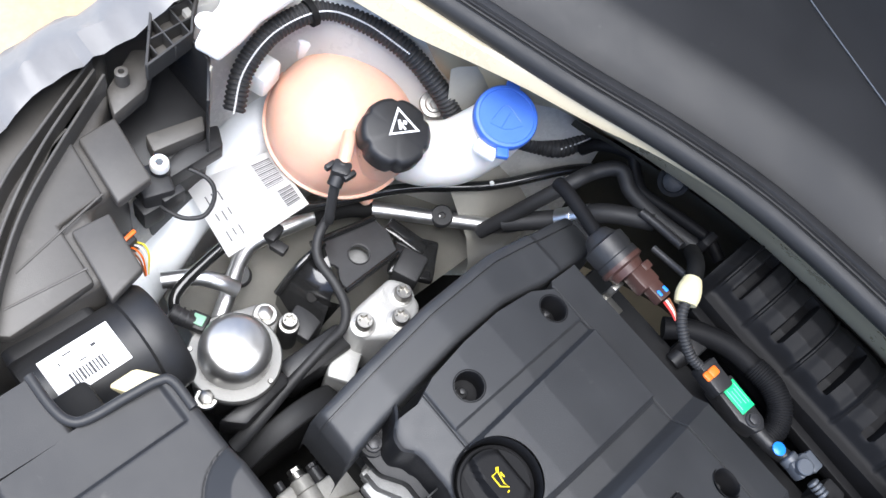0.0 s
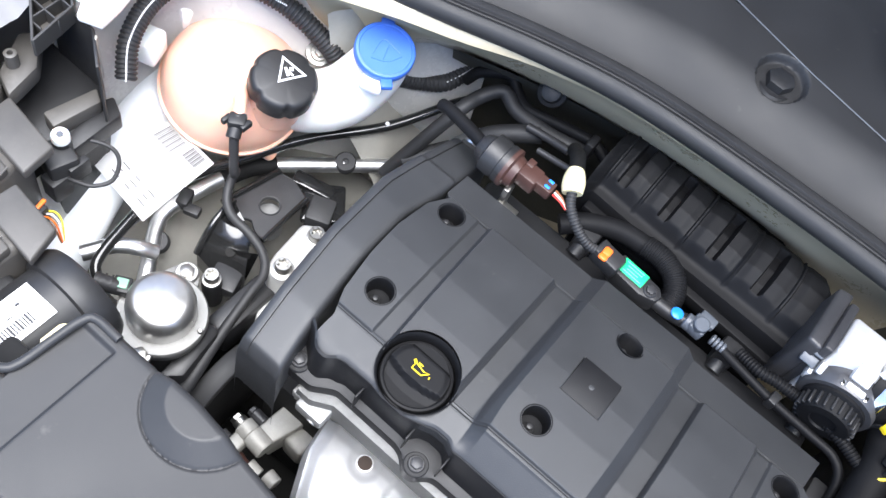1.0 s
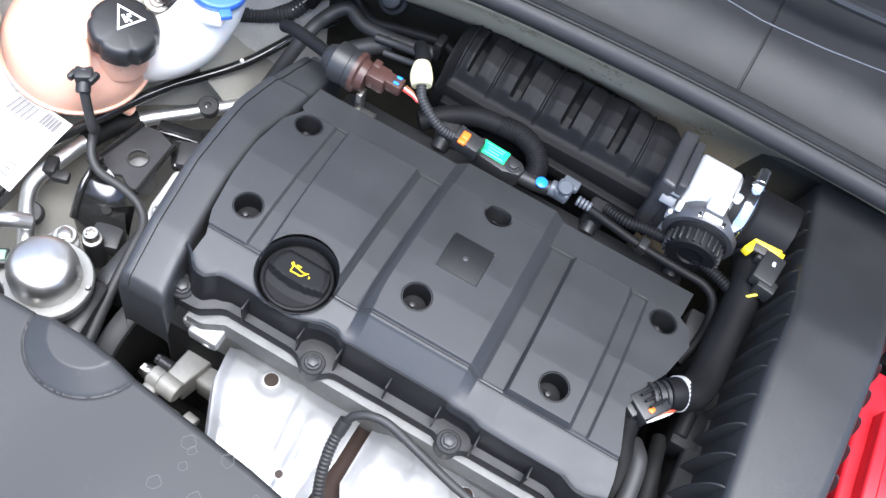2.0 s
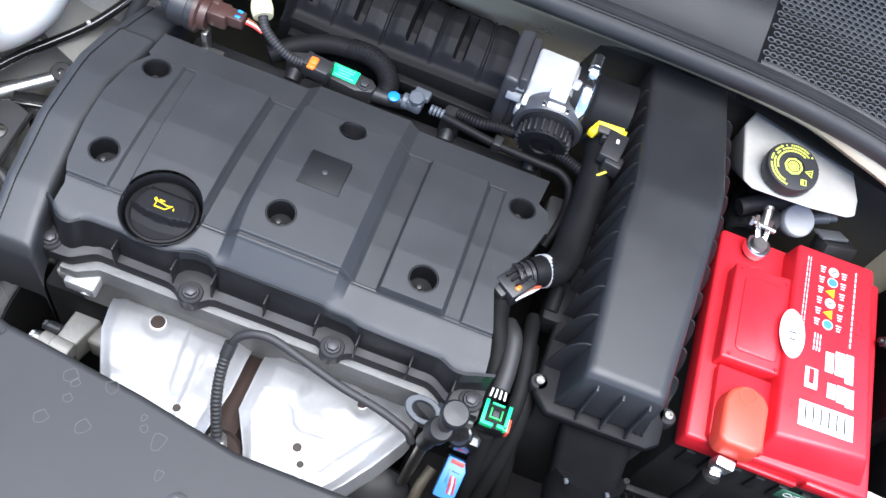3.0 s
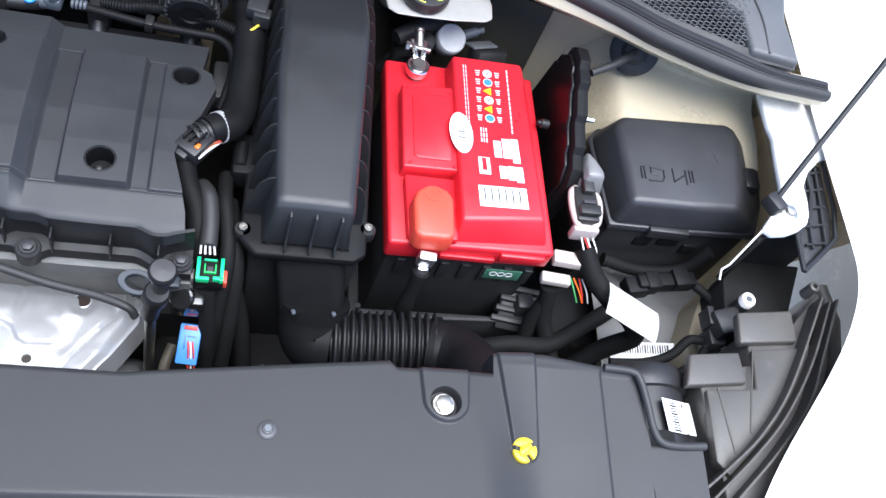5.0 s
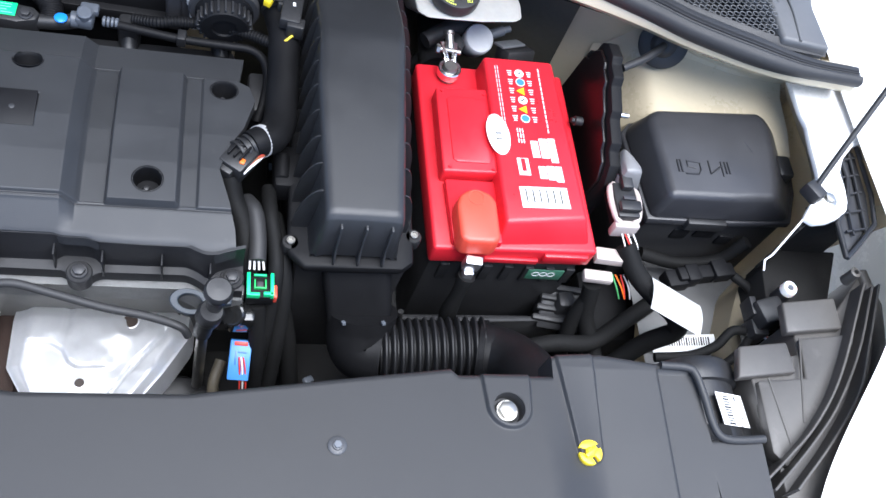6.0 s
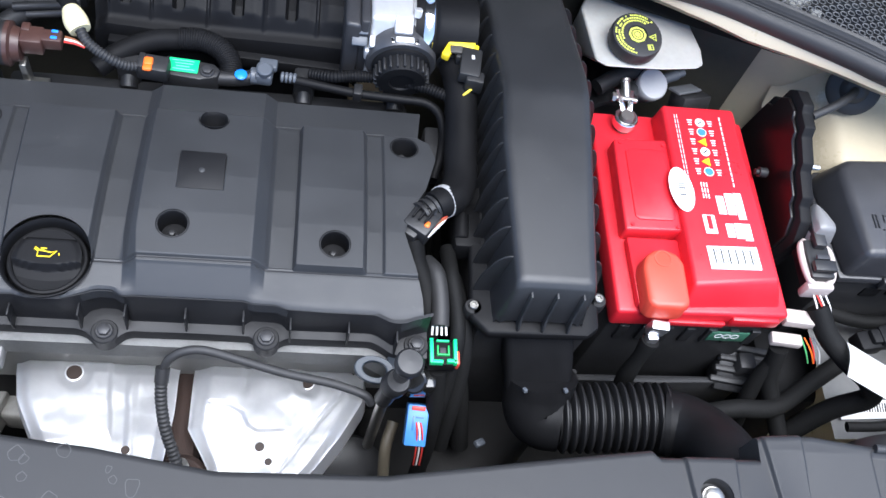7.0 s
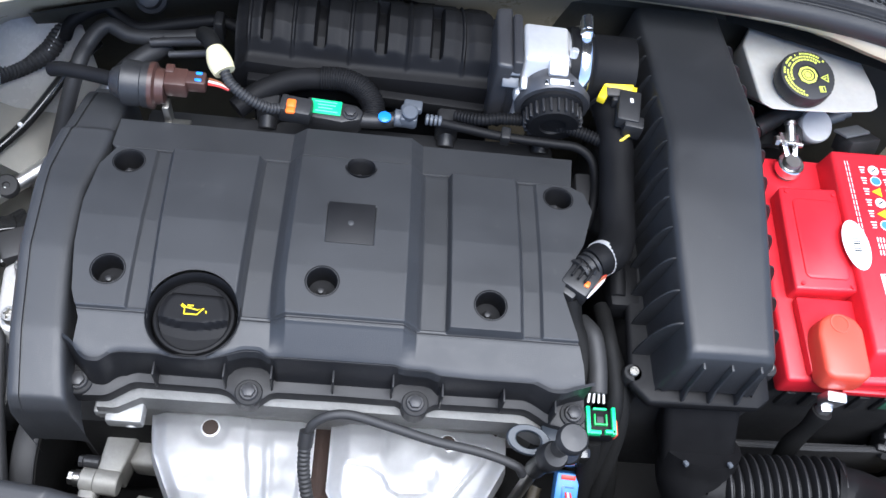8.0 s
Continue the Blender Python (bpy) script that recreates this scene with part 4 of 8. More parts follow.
# ---- purge valve on the left rear of the cover ----
valve = thing("purge_valve", "brown and black purge valve with blue marks", "valve", (-0.17, 0.137, 0.82))
part("hose", tube([(-0.268, 0.158, 0.842), (-0.254, 0.153, 0.850), (-0.225, 0.145, 0.856), (-0.203, 0.138, 0.860)], 0.0068, 16), M_intake, valve, "worn rubber hose")
va = Vector((0.985, 0.0, -0.03))
part("black_body", lathe([(0.009, -0.008), (0.012, -0.006), (0.016, 0.002), (0.0205, 0.004), (0.0205, 0.016), (0.0195, 0.018), (0.0195, 0.020), (0.0205, 0.021), (0.0205, 0.027)], (-0.200, 0.137, 0.860), va, 36), M_black, valve)
part("brown_body", lathe([(0.0210, 0.027), (0.0210, 0.031), (0.0170, 0.033), (0.0150, 0.040)], (-0.200, 0.137, 0.860), va, 36), M_brown, valve, "brown valve half")
part("plug", join(box((-0.150, 0.139, 0.864), (0.020, 0.020, 0.018), 0.002), box((-0.156, 0.147, 0.868), (0.008, 0.010, 0.012), 0.0015), box((-0.133, 0.140, 0.866), (0.018, 0.014, 0.013), 0.0015)), M_brown, valve)
for y in (0.1365, 0.1440):
    part("blue_mark", box((-0.130, y, 0.8735), (0.006, 0.0030, 0.002), 0.001), M_cyanblue, valve, "blue seal mark")
part("bracket", join(box((-0.160, 0.128, 0.832), (0.006, 0.012, 0.030), 0.001), box((-0.152, 0.121, 0.822), (0.024, 0.016, 0.004), 0.001)), M_steel, valve, "small steel bracket")
for i, m in enumerate((M_cable_r, M_cable_w, M_cable_br)):
    part("wire", tube([(-0.122, 0.138 + i * 0.003, 0.867), (-0.112, 0.136 + i * 0.002, 0.868), (-0.104, 0.136, 0.864)], 0.0012, 6), m, valve)

harness = thing("injector_harness", "black corrugated harness with ivory tape band", "wiring harness", (-0.09, 0.15, 0.84))
part("loom", tube([(-0.140, 0.215, 0.845), (-0.130, 0.192, 0.868), (-0.122, 0.176, 0.874), (-0.112, 0.156, 0.872)], 0.0078, 14), M_loom, harness)
part("tape", tube([(-0.1205, 0.172, 0.874), (-0.1145, 0.160, 0.873), (-0.1090, 0.151, 0.870)], lambda k: 0.0082 + 0.0022 * math.sin(k * 3.1) + 0.0016 * k, 18, 5), M_tape, harness, "ivory tape band")
part("conduit", tube([(-0.110, 0.152, 0.871), (-0.102, 0.141, 0.866), (-0.086, 0.134, 0.857), (-0.070, 0.133, 0.848), (-0.056, 0.138, 0.842)], 0.0052, 14, 8, ribs=(0.0032, 0.0008)), M_rubber, harness)
part("pipe_behind", tube([(-0.165, 0.180, 0.852), (-0.145, 0.180, 0.856), (-0.128, 0.178, 0.862)], 0.0034, 10), M_bolt, harness)

map_sensor = thing("map_sensor", "black pressure sensor with a bright green label", "sensor", (-0.0185, 0.149, 0.81))
part("body", slab([(-0.038, 0.139), (-0.002, 0.135), (0.015, 0.140), (0.018, 0.150), (0.011, 0.157), (-0.036, 0.163)], 0.812, 0.834, 0.003), M_black, map_sensor)
part("green_label", box((-0.018, 0.15, 0.835), (0.029, 0.0165, 0.0012), 0.0004, (0, 0, -3)), M_greenlabel, map_sensor, "bright green printed label")
for i in range(4):
    part("print_bar", box((-0.0185 + 0.001 * (i % 2), 0.1555 - i * 0.0036, 0.8357), (0.021 - 0.004 * (i % 3), 0.0007, 0.0003), 0.0, (0, 0, -3)), mat("pale_green_print", (0.25, 0.70, 0.45), 0.5) if i == 0 else bpy.data.materials["pale_green_print"], map_sensor)
part("bolt", hex_bolt((0.005, 0.1455, 0.834), 0.0052, 0.005, washer=1.35), M_bolt, map_sensor)
part("connector", box((-0.045, 0.141, 0.838), (0.030, 0.020, 0.018), 0.003, (0, 0, -6)), M_black, map_sensor)
part("lock", join(box((-0.049, 0.1405, 0.8475), (0.009, 0.010, 0.004), 0.002), box((-0.0493, 0.133, 0.847), (0.009, 0.007, 0.004), 0.002)), M_orange, map_sensor, "orange connector lock")
part("lever", box((-0.056, 0.142, 0.846), (0.006, 0.018, 0.004), 0.001, (0, 0, -6)), M_black, map_sensor)

# fuel rail hose, quick connector and pipe
fuel = thing("fuel_line", "black fuel line with grey quick connector and blue mark", "fuel line", (0.10, 0.15, 0.80))
part("hose_arch", tube([(-0.105, 0.160, 0.806), (-0.085, 0.178, 0.812), (-0.05, 0.190, 0.822), (-0.005, 0.190, 0.828)], 0.0108, 18), M_intake, fuel)
part("grip_cover", tube([(-0.026, 0.189, 0.829), (-0.005, 0.188, 0.831), (0.014, 0.181, 0.829), (0.025, 0.168, 0.824), (0.027, 0.154, 0.820)], 0.0116, 24, 10, ribs=(0.0024, 0.0007)), M_intake, fuel, "ribbed rubber sleeve")
part("rail", tube([(-0.02, 0.150, 0.820), (0.03, 0.148, 0.824), (0.055, 0.151, 0.828)], 0.0075, 14), M_black, fuel)
part("blue_mark", lathe([(0.003, 0), (0.0062, 0.001), (0.0062, 0.0025), (0.003, 0.004)], (0.0375, 0.146, 0.832), (0, 0, 1), 20), M_cyanblue, fuel, "blue marking ring")
part("quick_connector", join(box((0.06, 0.149, 0.834), (0.017, 0.020, 0.014), 0.003, (0, 0, -4)), box((0.0635, 0.1595, 0.836), (0.018, 0.012, 0.008), 0.002, (0, 0, -4)), rod((0.0605, 0.1465, 0.838), (0.0605, 0.1455, 0.847), 0.0075, 18), rod((0.0465, 0.1475, 0.832), (0.0545, 0.1475, 0.832), 0.0085, 14)), M_grey, fuel, "grey quick connector")
part("barb", join(*[lathe([(0.004, 0), (0.0055, 0.001), (0.0055, 0.003), (0.004, 0.004)], (0.076 + 0.004 * i, 0.150 - 0.0002 * i, 0.831), (1, -0.05, 0), 14) for i in range(4)]), M_grey, fuel)
part("pipe", tube([(0.078, 0.1495, 0.831), (0.12, 0.145, 0.828), (0.155, 0.1415, 0.826), (0.20, 0.139, 0.826), (0.224, 0.137, 0.826), (0.238, 0.126, 0.824), (0.242, 0.105, 0.82), (0.239, 0.078, 0.818), (0.232, 0.055, 0.81)], 0.0046, 14), M_intake, fuel)
part("clip", box((0.154, 0.142, 0.827), (0.009, 0.014, 0.013), 0.0015, (0, 0, -5)), M_black, fuel)
part("conduit", tube([(0.105, 0.160, 0.828), (0.129, 0.152, 0.836), (0.150, 0.154, 0.838), (0.183, 0.154, 0.838), (0.22, 0.146, 0.840), (0.246, 0.134, 0.842)], 0.0062, 14, 8, ribs=(0.0033, 0.0009)), M_intake, fuel, "corrugated conduit")
part("inlet_block", box((0.232, 0.090, 0.80), (0.018, 0.05, 0.035), 0.004), M_black, fuel)
injectors = thing("injector", "black fuel injector plug under the rail", "injector", (0.10, 0.15, 0.77), group="fuel injectors")
part("plug", box((0.10, 0.168, 0.800), (0.022, 0.024, 0.03), 0.004), M_black, injectors)
part("socket", rod((0.10, 0.150, 0.79), (0.10, 0.175, 0.806), 0.009, 14), M_black, injectors)
for x in (-0.075, 0.195):
    copy_thing(injectors, Matrix.Translation((x, 0.152, 0.77)))
single("cam_cover_rear", slab([(-0.19, 0.118), (0.21, 0.118), (0.21, 0.165), (-0.19, 0.165)], 0.70, 0.79, 0.006), M_black, "dark rear of the cylinder head", "cylinder head")

# ---- air filter box ----
def lid_section(y):
    """Left foot, left top, right top, right foot, height of the top."""
    lf = interp(y, [(-0.105, 0.264), (0.12, 0.276), (0.29, 0.27)])
    lt = interp(y, [(-0.105, 0.291), (0.05, 0.285), (0.11, 0.288), (0.29, 0.281)])
    rt = interp(y, [(-0.105, 0.362), (0.08, 0.3715), (0.13, 0.374), (0.29, 0.366)])
    rf = interp(y, [(-0.105, 0.3785), (0.16, 0.391), (0.29, 0.385)])
    zt = interp(y, [(-0.101, 0.884), (0.04, 0.898), (0.105, 0.902), (0.125, 0.899), (0.28, 0.872)])
    return lf, lt, rt, rf, zt


def lid_place(u, v):
    y = v
    front = smoothstep(-0.1000, -0.0955, v)
    lf, lt, rt, rf, zt = lid_section(max(y, -0.101))
    if v < -0.1:
        zt = 0.822
        y = -0.1035
    z0 = 0.820
    lw, rw = lt - 0.008, rt + 0.006
    col = [(lw, z0 - 0.004), (lw + 0.001, z0 + 0.002), (lw + (lt - lw) * 0.55, z0 + (zt - z0) * 0.45), (lt - 0.0012, zt - 0.007), (lt + 0.0004, zt - 0.003), (lt + 0.003, zt - 0.0006), (lt + 0.009, zt + 0.0002),
           ((lt + rt) / 2, zt + 0.0008), (rt - 0.009, zt + 0.0002), (rt - 0.003, zt - 0.0006), (rt - 0.0004, zt - 0.003), (rt + 0.0012, zt - 0.007), (rw - (rw - rt) * 0.55, z0 + (zt - z0) * 0.45), (rw - 0.001, z0 + 0.002), (rw, z0 - 0.004)][int(u)]
    x, z = col
    drop = 0.006 * (1 - smoothstep(-0.101, -0.093, y)) if v >= -0.1 else 0
    return (x, y, max(z - drop, z0 - 0.004))


airbox = thing("air_filter_box", "matt black plastic air filter box with ribbed lid", "air filter box", (0.33, 0.09, 0.55))
lid = part("lid", sheet(list(range(15)), [-0.11, -0.0995, -0.098, -0.096, -0.093] + steps(-0.088, 0.285, 46) , lid_place), M_box, airbox, sharp=60)
part("flange", slab([(0.278, -0.115), (0.374, -0.113), (0.386, -0.104), (0.397, 0.16), (0.391, 0.295), (0.266, 0.295), (0.270, 0.12), (0.262, -0.098)], 0.804, 0.8165, 0.004, 2), M_intake, airbox)
part("base", slab([(0.280, -0.098), (0.380, -0.098), (0.392, 0.27), (0.280, 0.27)], 0.56, 0.804, 0.006, 2, [(0.272, -0.102), (0.384, -0.102), (0.398, 0.28), (0.275, 0.28)]), M_black, airbox)
for i in range(12):
    y = -0.070 + i * 0.0285
    lf, lt, rt, rf, zt = lid_section(y)
    for side, (a, b) in enumerate(((lf, lt), (rf, rt))):
        s = 1 if side == 0 else -1
        bm = bmesh.new()
        ring = []
        for k in range(11):
            f = math.pi / 2 * k / 10
            ring.append((a + (b - s * 0.0012 - a) * (1 - math.cos(f)), 0.8165 + (zt - 0.005 - 0.8165) * math.sin(f)))
        base = [(b + s * 0.002, zt - 0.012), (b + s * 0.002, 0.8165)]
        fr = [bm.verts.new((x, y - 0.0008, z)) for x, z in ring + base]
        bk = [bm.verts.new((x, y + 0.0008, z)) for x, z in ring + base]
        bm.faces.new(fr)
        bm.faces.new(list(reversed(bk)))
        for k in range(len(fr)):
            j = (k + 1) % len(fr)
            bm.faces.new((fr[j], fr[k], bk[k], bk[j]))
        bmesh.ops.recalc_face_normals(bm, faces=bm.faces)
        part("rib", bm, M_box, lid)
for x in (0.3055, 0.3290, 0.3530):
    bm = slab([(-0.098, 0.8135), (-0.1115, 0.8165), (-0.1118, 0.821), (-0.1075, 0.836), (-0.1062, 0.856), (-0.1052, 0.874), (-0.098, 0.874)], -0.001, 0.001, 0.0004)
    part("front_rib", moved(bm, Matrix(((0, 0, 1, x), (1, 0, 0, 0), (0, 1, 0, 0), (0, 0, 0, 1)))), M_cover, lid)
for x, y in ((0.2655, -0.088), (0.3875, -0.0745)):
    boss = part("screw_boss", lathe([(0.0085, 0), (0.0085, 0.011), (0.0075, 0.0125)], (x, y, 0.804), (0, 0, 1), 20), M_skirt, airbox)
    part("screw", torx_bolt((x, y, 0.8155), 0.0042, 0.005), M_steel, boss)
part("catch", join(box((0.265, 0.0, 0.802), (0.03, 0.05, 0.03), 0.005), rod((0.258, -0.015, 0.812), (0.258, 0.012, 0.815), 0.008, 14)), M_intake, airbox)

# intake trunking at the front of the box
trunk = thing("intake_trunking", "black corrugated intake hose with smooth elbows", "intake hose", (0.40, -0.17, 0.66))
part("snorkel", slab([(0.312, -0.150), (0.378, -0.150), (0.380, -0.100), (0.308, -0.100)], 0.735, 0.806, 0.008, 3, [(0.296, -0.104), (0.366, -0.104), (0.366, -0.085), (0.296, -0.085)]), M_intake, trunk, "dark duct below the filter box")
part("elbow", tube([(0.346, -0.124, 0.748), (0.346, -0.134, 0.735), (0.347, -0.146, 0.724), (0.353, -0.155, 0.719), (0.370, -0.159, 0.722)], lambda k: 0.0365 - 0.003 * k, 32), M_intake, trunk)
for x, y in ((0.322, -0.150), (0.362, -0.149)):
    part("clip", box((x, y, 0.770), (0.004, 0.005, 0.004), 0.001, (-30, 0, 20)), M_grey, trunk)
part("bellows", tube([(0.366, -0.159, 0.722), (0.41, -0.1595, 0.727), (0.45, -0.160, 0.733), (0.474, -0.161, 0.737)], 0.0350, 32, 8, ribs=(0.0086, 0.0085)), M_skirt, trunk, "ribbed rubber bellows")
part("snout", tube([(0.468, -0.166, 0.738), (0.488, -0.172, 0.744), (0.503, -0.192, 0.762), (0.507, -0.225, 0.79), (0.505, -0.26, 0.80)], lambda k: 0.033 - 0.004 * k, 28), M_intake, trunk)
part("collar", tube([(0.473, -0.166, 0.738), (0.478, -0.167, 0.740)], 0.0355, 28, 2), M_intake, trunk)

# ---- battery ----
battery = thing("car_battery", "red and black car battery with label stickers", "battery", (0.497, 0.05, 0.60))
part("case", slab([(0.418, -0.070), (0.585, -0.070), (0.585, 0.165), (0.418, 0.165)], 0.60, 0.776, 0.003), M_black, battery, "black battery case")
lidb = part("lid", slab([(0.412, -0.078), (0.594, -0.074), (0.590, 0.168), (0.411, 0.166)], 0.772, 0.802, 0.004, 3), M_red, battery, "red moulded battery lid")
part("raised_block", slab([(0.481, -0.072), (0.587, -0.066), (0.583, 0.166), (0.481, 0.164)], 0.798, 0.829, 0.004, 3, [(0.484, -0.058), (0.575, -0.048), (0.566, 0.164), (0.484, 0.162)]), M_red, lidb)
plate = part("vent_cover", slab([(0.424, 0.004), (0.487, 0.006), (0.487, 0.120), (0.425, 0.116)], 0.798, 0.822, 0.003, 3), M_red, lidb)
part("vent_panel", slab([(0.440, 0.016), (0.476, 0.017), (0.480, 0.021), (0.480, 0.101), (0.476, 0.105), (0.440, 0.104), (0.436, 0.100), (0.436, 0.020)], 0.820, 0.8236, 0.0016, 2), M_red, plate)
for y in (0.010, 0.111):
    for x in (0.432, 0.480):
        part("vent_stud", lathe([(0.002, 0), (0.002, 0.0015)], (x, y, 0.822), (0, 0, 1), 10), M_red, plate)
part("front_block", slab([(0.430, -0.074), (0.484, -0.074), (0.484, 0.002), (0.428, 0.002)], 0.80, 0.812, 0.003), M_red, lidb)
capp = [(0.431, -0.082), (0.438, -0.0875), (0.468, -0.0875), (0.4755, -0.082), (0.476, -0.036), (0.470, -0.026), (0.458, -0.021), (0.446, -0.022), (0.435, -0.030), (0.431, -0.042)]
rc = part("terminal_cover", slab(capp, 0.806, 0.833, 0.005, 3, [(0.453 + (x - 0.453) * 0.94, -0.054 + (y + 0.054) * 0.95) for x, y in capp]), M_redcap, battery, "orange-red positive terminal cover")
part("plus_mark", join(lathe([(0.009, 0), (0.009, 0.0006), (0.0075, 0.0006), (0.0075, 0)], (0.453, -0.034, 0.833), (0, 0, 1), 28, ends="loop")), M_redcap, rc)
part("handle_slot", join(box((0.560, -0.076, 0.790), (0.05, 0.006, 0.014), 0.002), box((0.50, -0.078, 0.784), (0.06, 0.004, 0.008), 0.001)), M_red, lidb)
for i in range(7):
    part("case_rib", box((0.436 + i * 0.024, -0.0715, 0.745), (0.010, 0.004, 0.030), 0.001), M_black, battery)
part("negative_post", join(lathe([(0.0105, 0), (0.0105, 0.004), (0.0088, 0.006), (0.0085, 0.020), (0.0075, 0.022)], (0.446, 0.149, 0.8), (0, 0, 1), 28)), M_steel, battery, "lead negative post")
ring_clamp = thing("battery_clamp", "bright metal battery terminal clamp with bolt", "terminal clamp", (0.446, 0.151, 0.803))
part("ring", lathe([(0.0135, 0), (0.0135, 0.009), (0.0125, 0.010), (0.0095, 0.010), (0.0095, 0.0)], (0.446, 0.149, 0.808), (0, 0, 1), 32, ends="loop"), M_chrome, ring_clamp)
part("jaw", join(box((0.441, 0.169, 0.818), (0.006, 0.028, 0.008), 0.001, (12, 0, 12)), box((0.452, 0.169, 0.818), (0.006, 0.028, 0.008), 0.001, (12, 0, -8))), M_chrome, ring_clamp)
part("stud", join(rod((0.447, 0.172, 0.822), (0.4458, 0.190, 0.830), 0.0048, 14), rod((0.4459, 0.188, 0.8292), (0.4456, 0.192, 0.831), 0.0058, 14)), M_steel, ring_clamp)
part("clamp_bolt", join(rod((0.433, 0.174, 0.82), (0.46, 0.171, 0.82), 0.003, 10), rod((0.431, 0.1742, 0.82), (0.436, 0.1737, 0.82), 0.0055, 6)), M_steel, ring_clamp)
part("cable", tube([(0.456, 0.180, 0.812), (0.462, 0.200, 0.806), (0.456, 0.226, 0.78), (0.427, 0.241, 0.7)], 0.008, 12), M_rubber, ring_clamp)

# labels on the lid
TOPB = 0.8294
def sticker(name, x, y, w, h, m, parent, z=TOPB, turn=2.0, label=""):
    return part(name, box((x, y, z), (w, h, 0.0006), 0.0002, (0, 0, turn), 1), m, parent, label)


ov = lathe([(0.5, 0), (0.5, 0.0006)], (0, 0, 0), (0, 0, 1), 40)
part("oval_sticker", moved(ov, pose(0.488, 0.052, TOPB, 0, 0, 4) @ Matrix.Diagonal((0.026, 0.054, 1, 1))), M_paper, battery, "white oval sticker with a barcode")
for i in range(6):
    sticker("barcode_bar", 0.4885, 0.0455 + i * 0.0026, 0.0075, 0.0012 if i % 3 else 0.0019, M_print, battery, TOPB + 0.0006)
bar = sticker("barcode_sticker", 0.5305, -0.026, 0.054, 0.026, M_paper, battery, label="white barcode sticker")
for i in range(17):
    sticker("barcode_bar", 0.510 + i * 0.0026, -0.025, 0.0008 if i % 3 else 0.0015, 0.017, M_print, bar, TOPB + 0.0006)
for i in range(6):
    y = 0.1405 - i * 0.0128
    sym_mat = (M_whiteprint, M_sky, M_yellow, M_whiteprint, M_yellow, M_sky)[i]
    x = 0.5235 - 0.0002 * i
    if i in (2, 4):
        sy = lathe([(0.0062, 0), (0.0062, 0.0006)], (x, y, TOPB), (0, 0, 1), 3)
        part("warning_sign", sy, sym_mat, battery, "yellow warning triangle")
    else:
        wring = part("warning_sign", lathe([(0.0055, 0), (0.0055, 0.0006)], (x, y, TOPB), (0, 0, 1), 28), M_whiteprint, battery, "round warning sign")
        if sym_mat is M_sky:
            part("sign_field", lathe([(0.0046, 0), (0.0046, 0.0004)], (x, y, TOPB + 0.0005), (0, 0, 1), 28), M_sky, wring)
        else:
            part("sign_mark", box((x, y, TOPB + 0.0007), (0.006, 0.0014, 0.0004), 0.0, (0, 0, 40)), M_print, wring)
    for dx in (-0.0115, 0.0115):
        for k in range(3):
            sticker("print_bar", x + dx, y + 0.003 - k * 0.003, 0.006 - 0.001 * k, 0.0013, M_whiteprint, battery)
for k in range(26):
    sticker("print_bar", 0.4955 + (k % 2) * 0.0028, 0.147 - (k // 2) * 0.0066, 0.0009, 0.0052, M_whiteprint, battery, turn=0)
for k in range(14):
    sticker("print_bar", 0.5475, 0.148 - k * 0.0066, 0.0016, 0.0050, M_whiteprint, battery, turn=0)
for k in range(9):
    sticker("print_bar", 0.511 + (k % 3) * 0.003, 0.060 - (k // 3) * 0.007, 0.0014, 0.0055, M_whiteprint, battery, turn=0)
for x, y, w, h in ((0.5285, 0.036, 0.0085, 0.022), (0.5390, 0.038, 0.0095, 0.026), (0.5490, 0.036, 0.0085, 0.032), (0.5330, 0.006, 0.0085, 0.016), (0.5425, 0.006, 0.0085, 0.018), (0.5515, 0.005, 0.0085, 0.020)):
    sticker("spec_field", x, y, w, h, M_whiteprint, battery, label="white printed data field")
sticker("mark_field", 0.512, 0.012, 0.013, 0.022, M_whiteprint, battery)
sticker("mark_bar", 0.512, 0.014, 0.005, 0.016, M_red, battery, TOPB + 0.0005)
glab = part("green_sticker", box((0.552, -0.0735, 0.748), (0.042, 0.0016, 0.020), 0.0004), M_darkgreen, battery, "dark green recycling sticker")
for i in range(3):
    part("ring_mark", moved(lathe([(0.0045, 0), (0.0045, 0.0004), (0.0034, 0.0004), (0.0034, 0)], (0, 0, 0), (0, 0, 1), 20, ends="loop"), pose(0.541 + i * 0.009, -0.0744, 0.750, 90, 0, 0)), M_whiteprint, glab)

pos_cable = thing("positive_cable", "black positive battery cable with metal terminal", "battery cable", (0.45, -0.09, 0.62))
part("terminal", join(box((0.452, -0.092, 0.798), (0.018, 0.010, 0.022), 0.002, (8, 0, -6)), box((0.451, -0.096, 0.782), (0.012, 0.010, 0.016), 0.003)), M_alu, pos_cable, "bright crimped terminal")
part("cable", tube([(0.451, -0.097, 0.780), (0.448, -0.104, 0.755), (0.446, -0.110, 0.72), (0.450, -0.118, 0.68), (0.47, -0.13, 0.62)], lambda k: 0.0095 - 0.002 * math.sin(k * 6) ** 2, 14), M_loom, pos_cable)

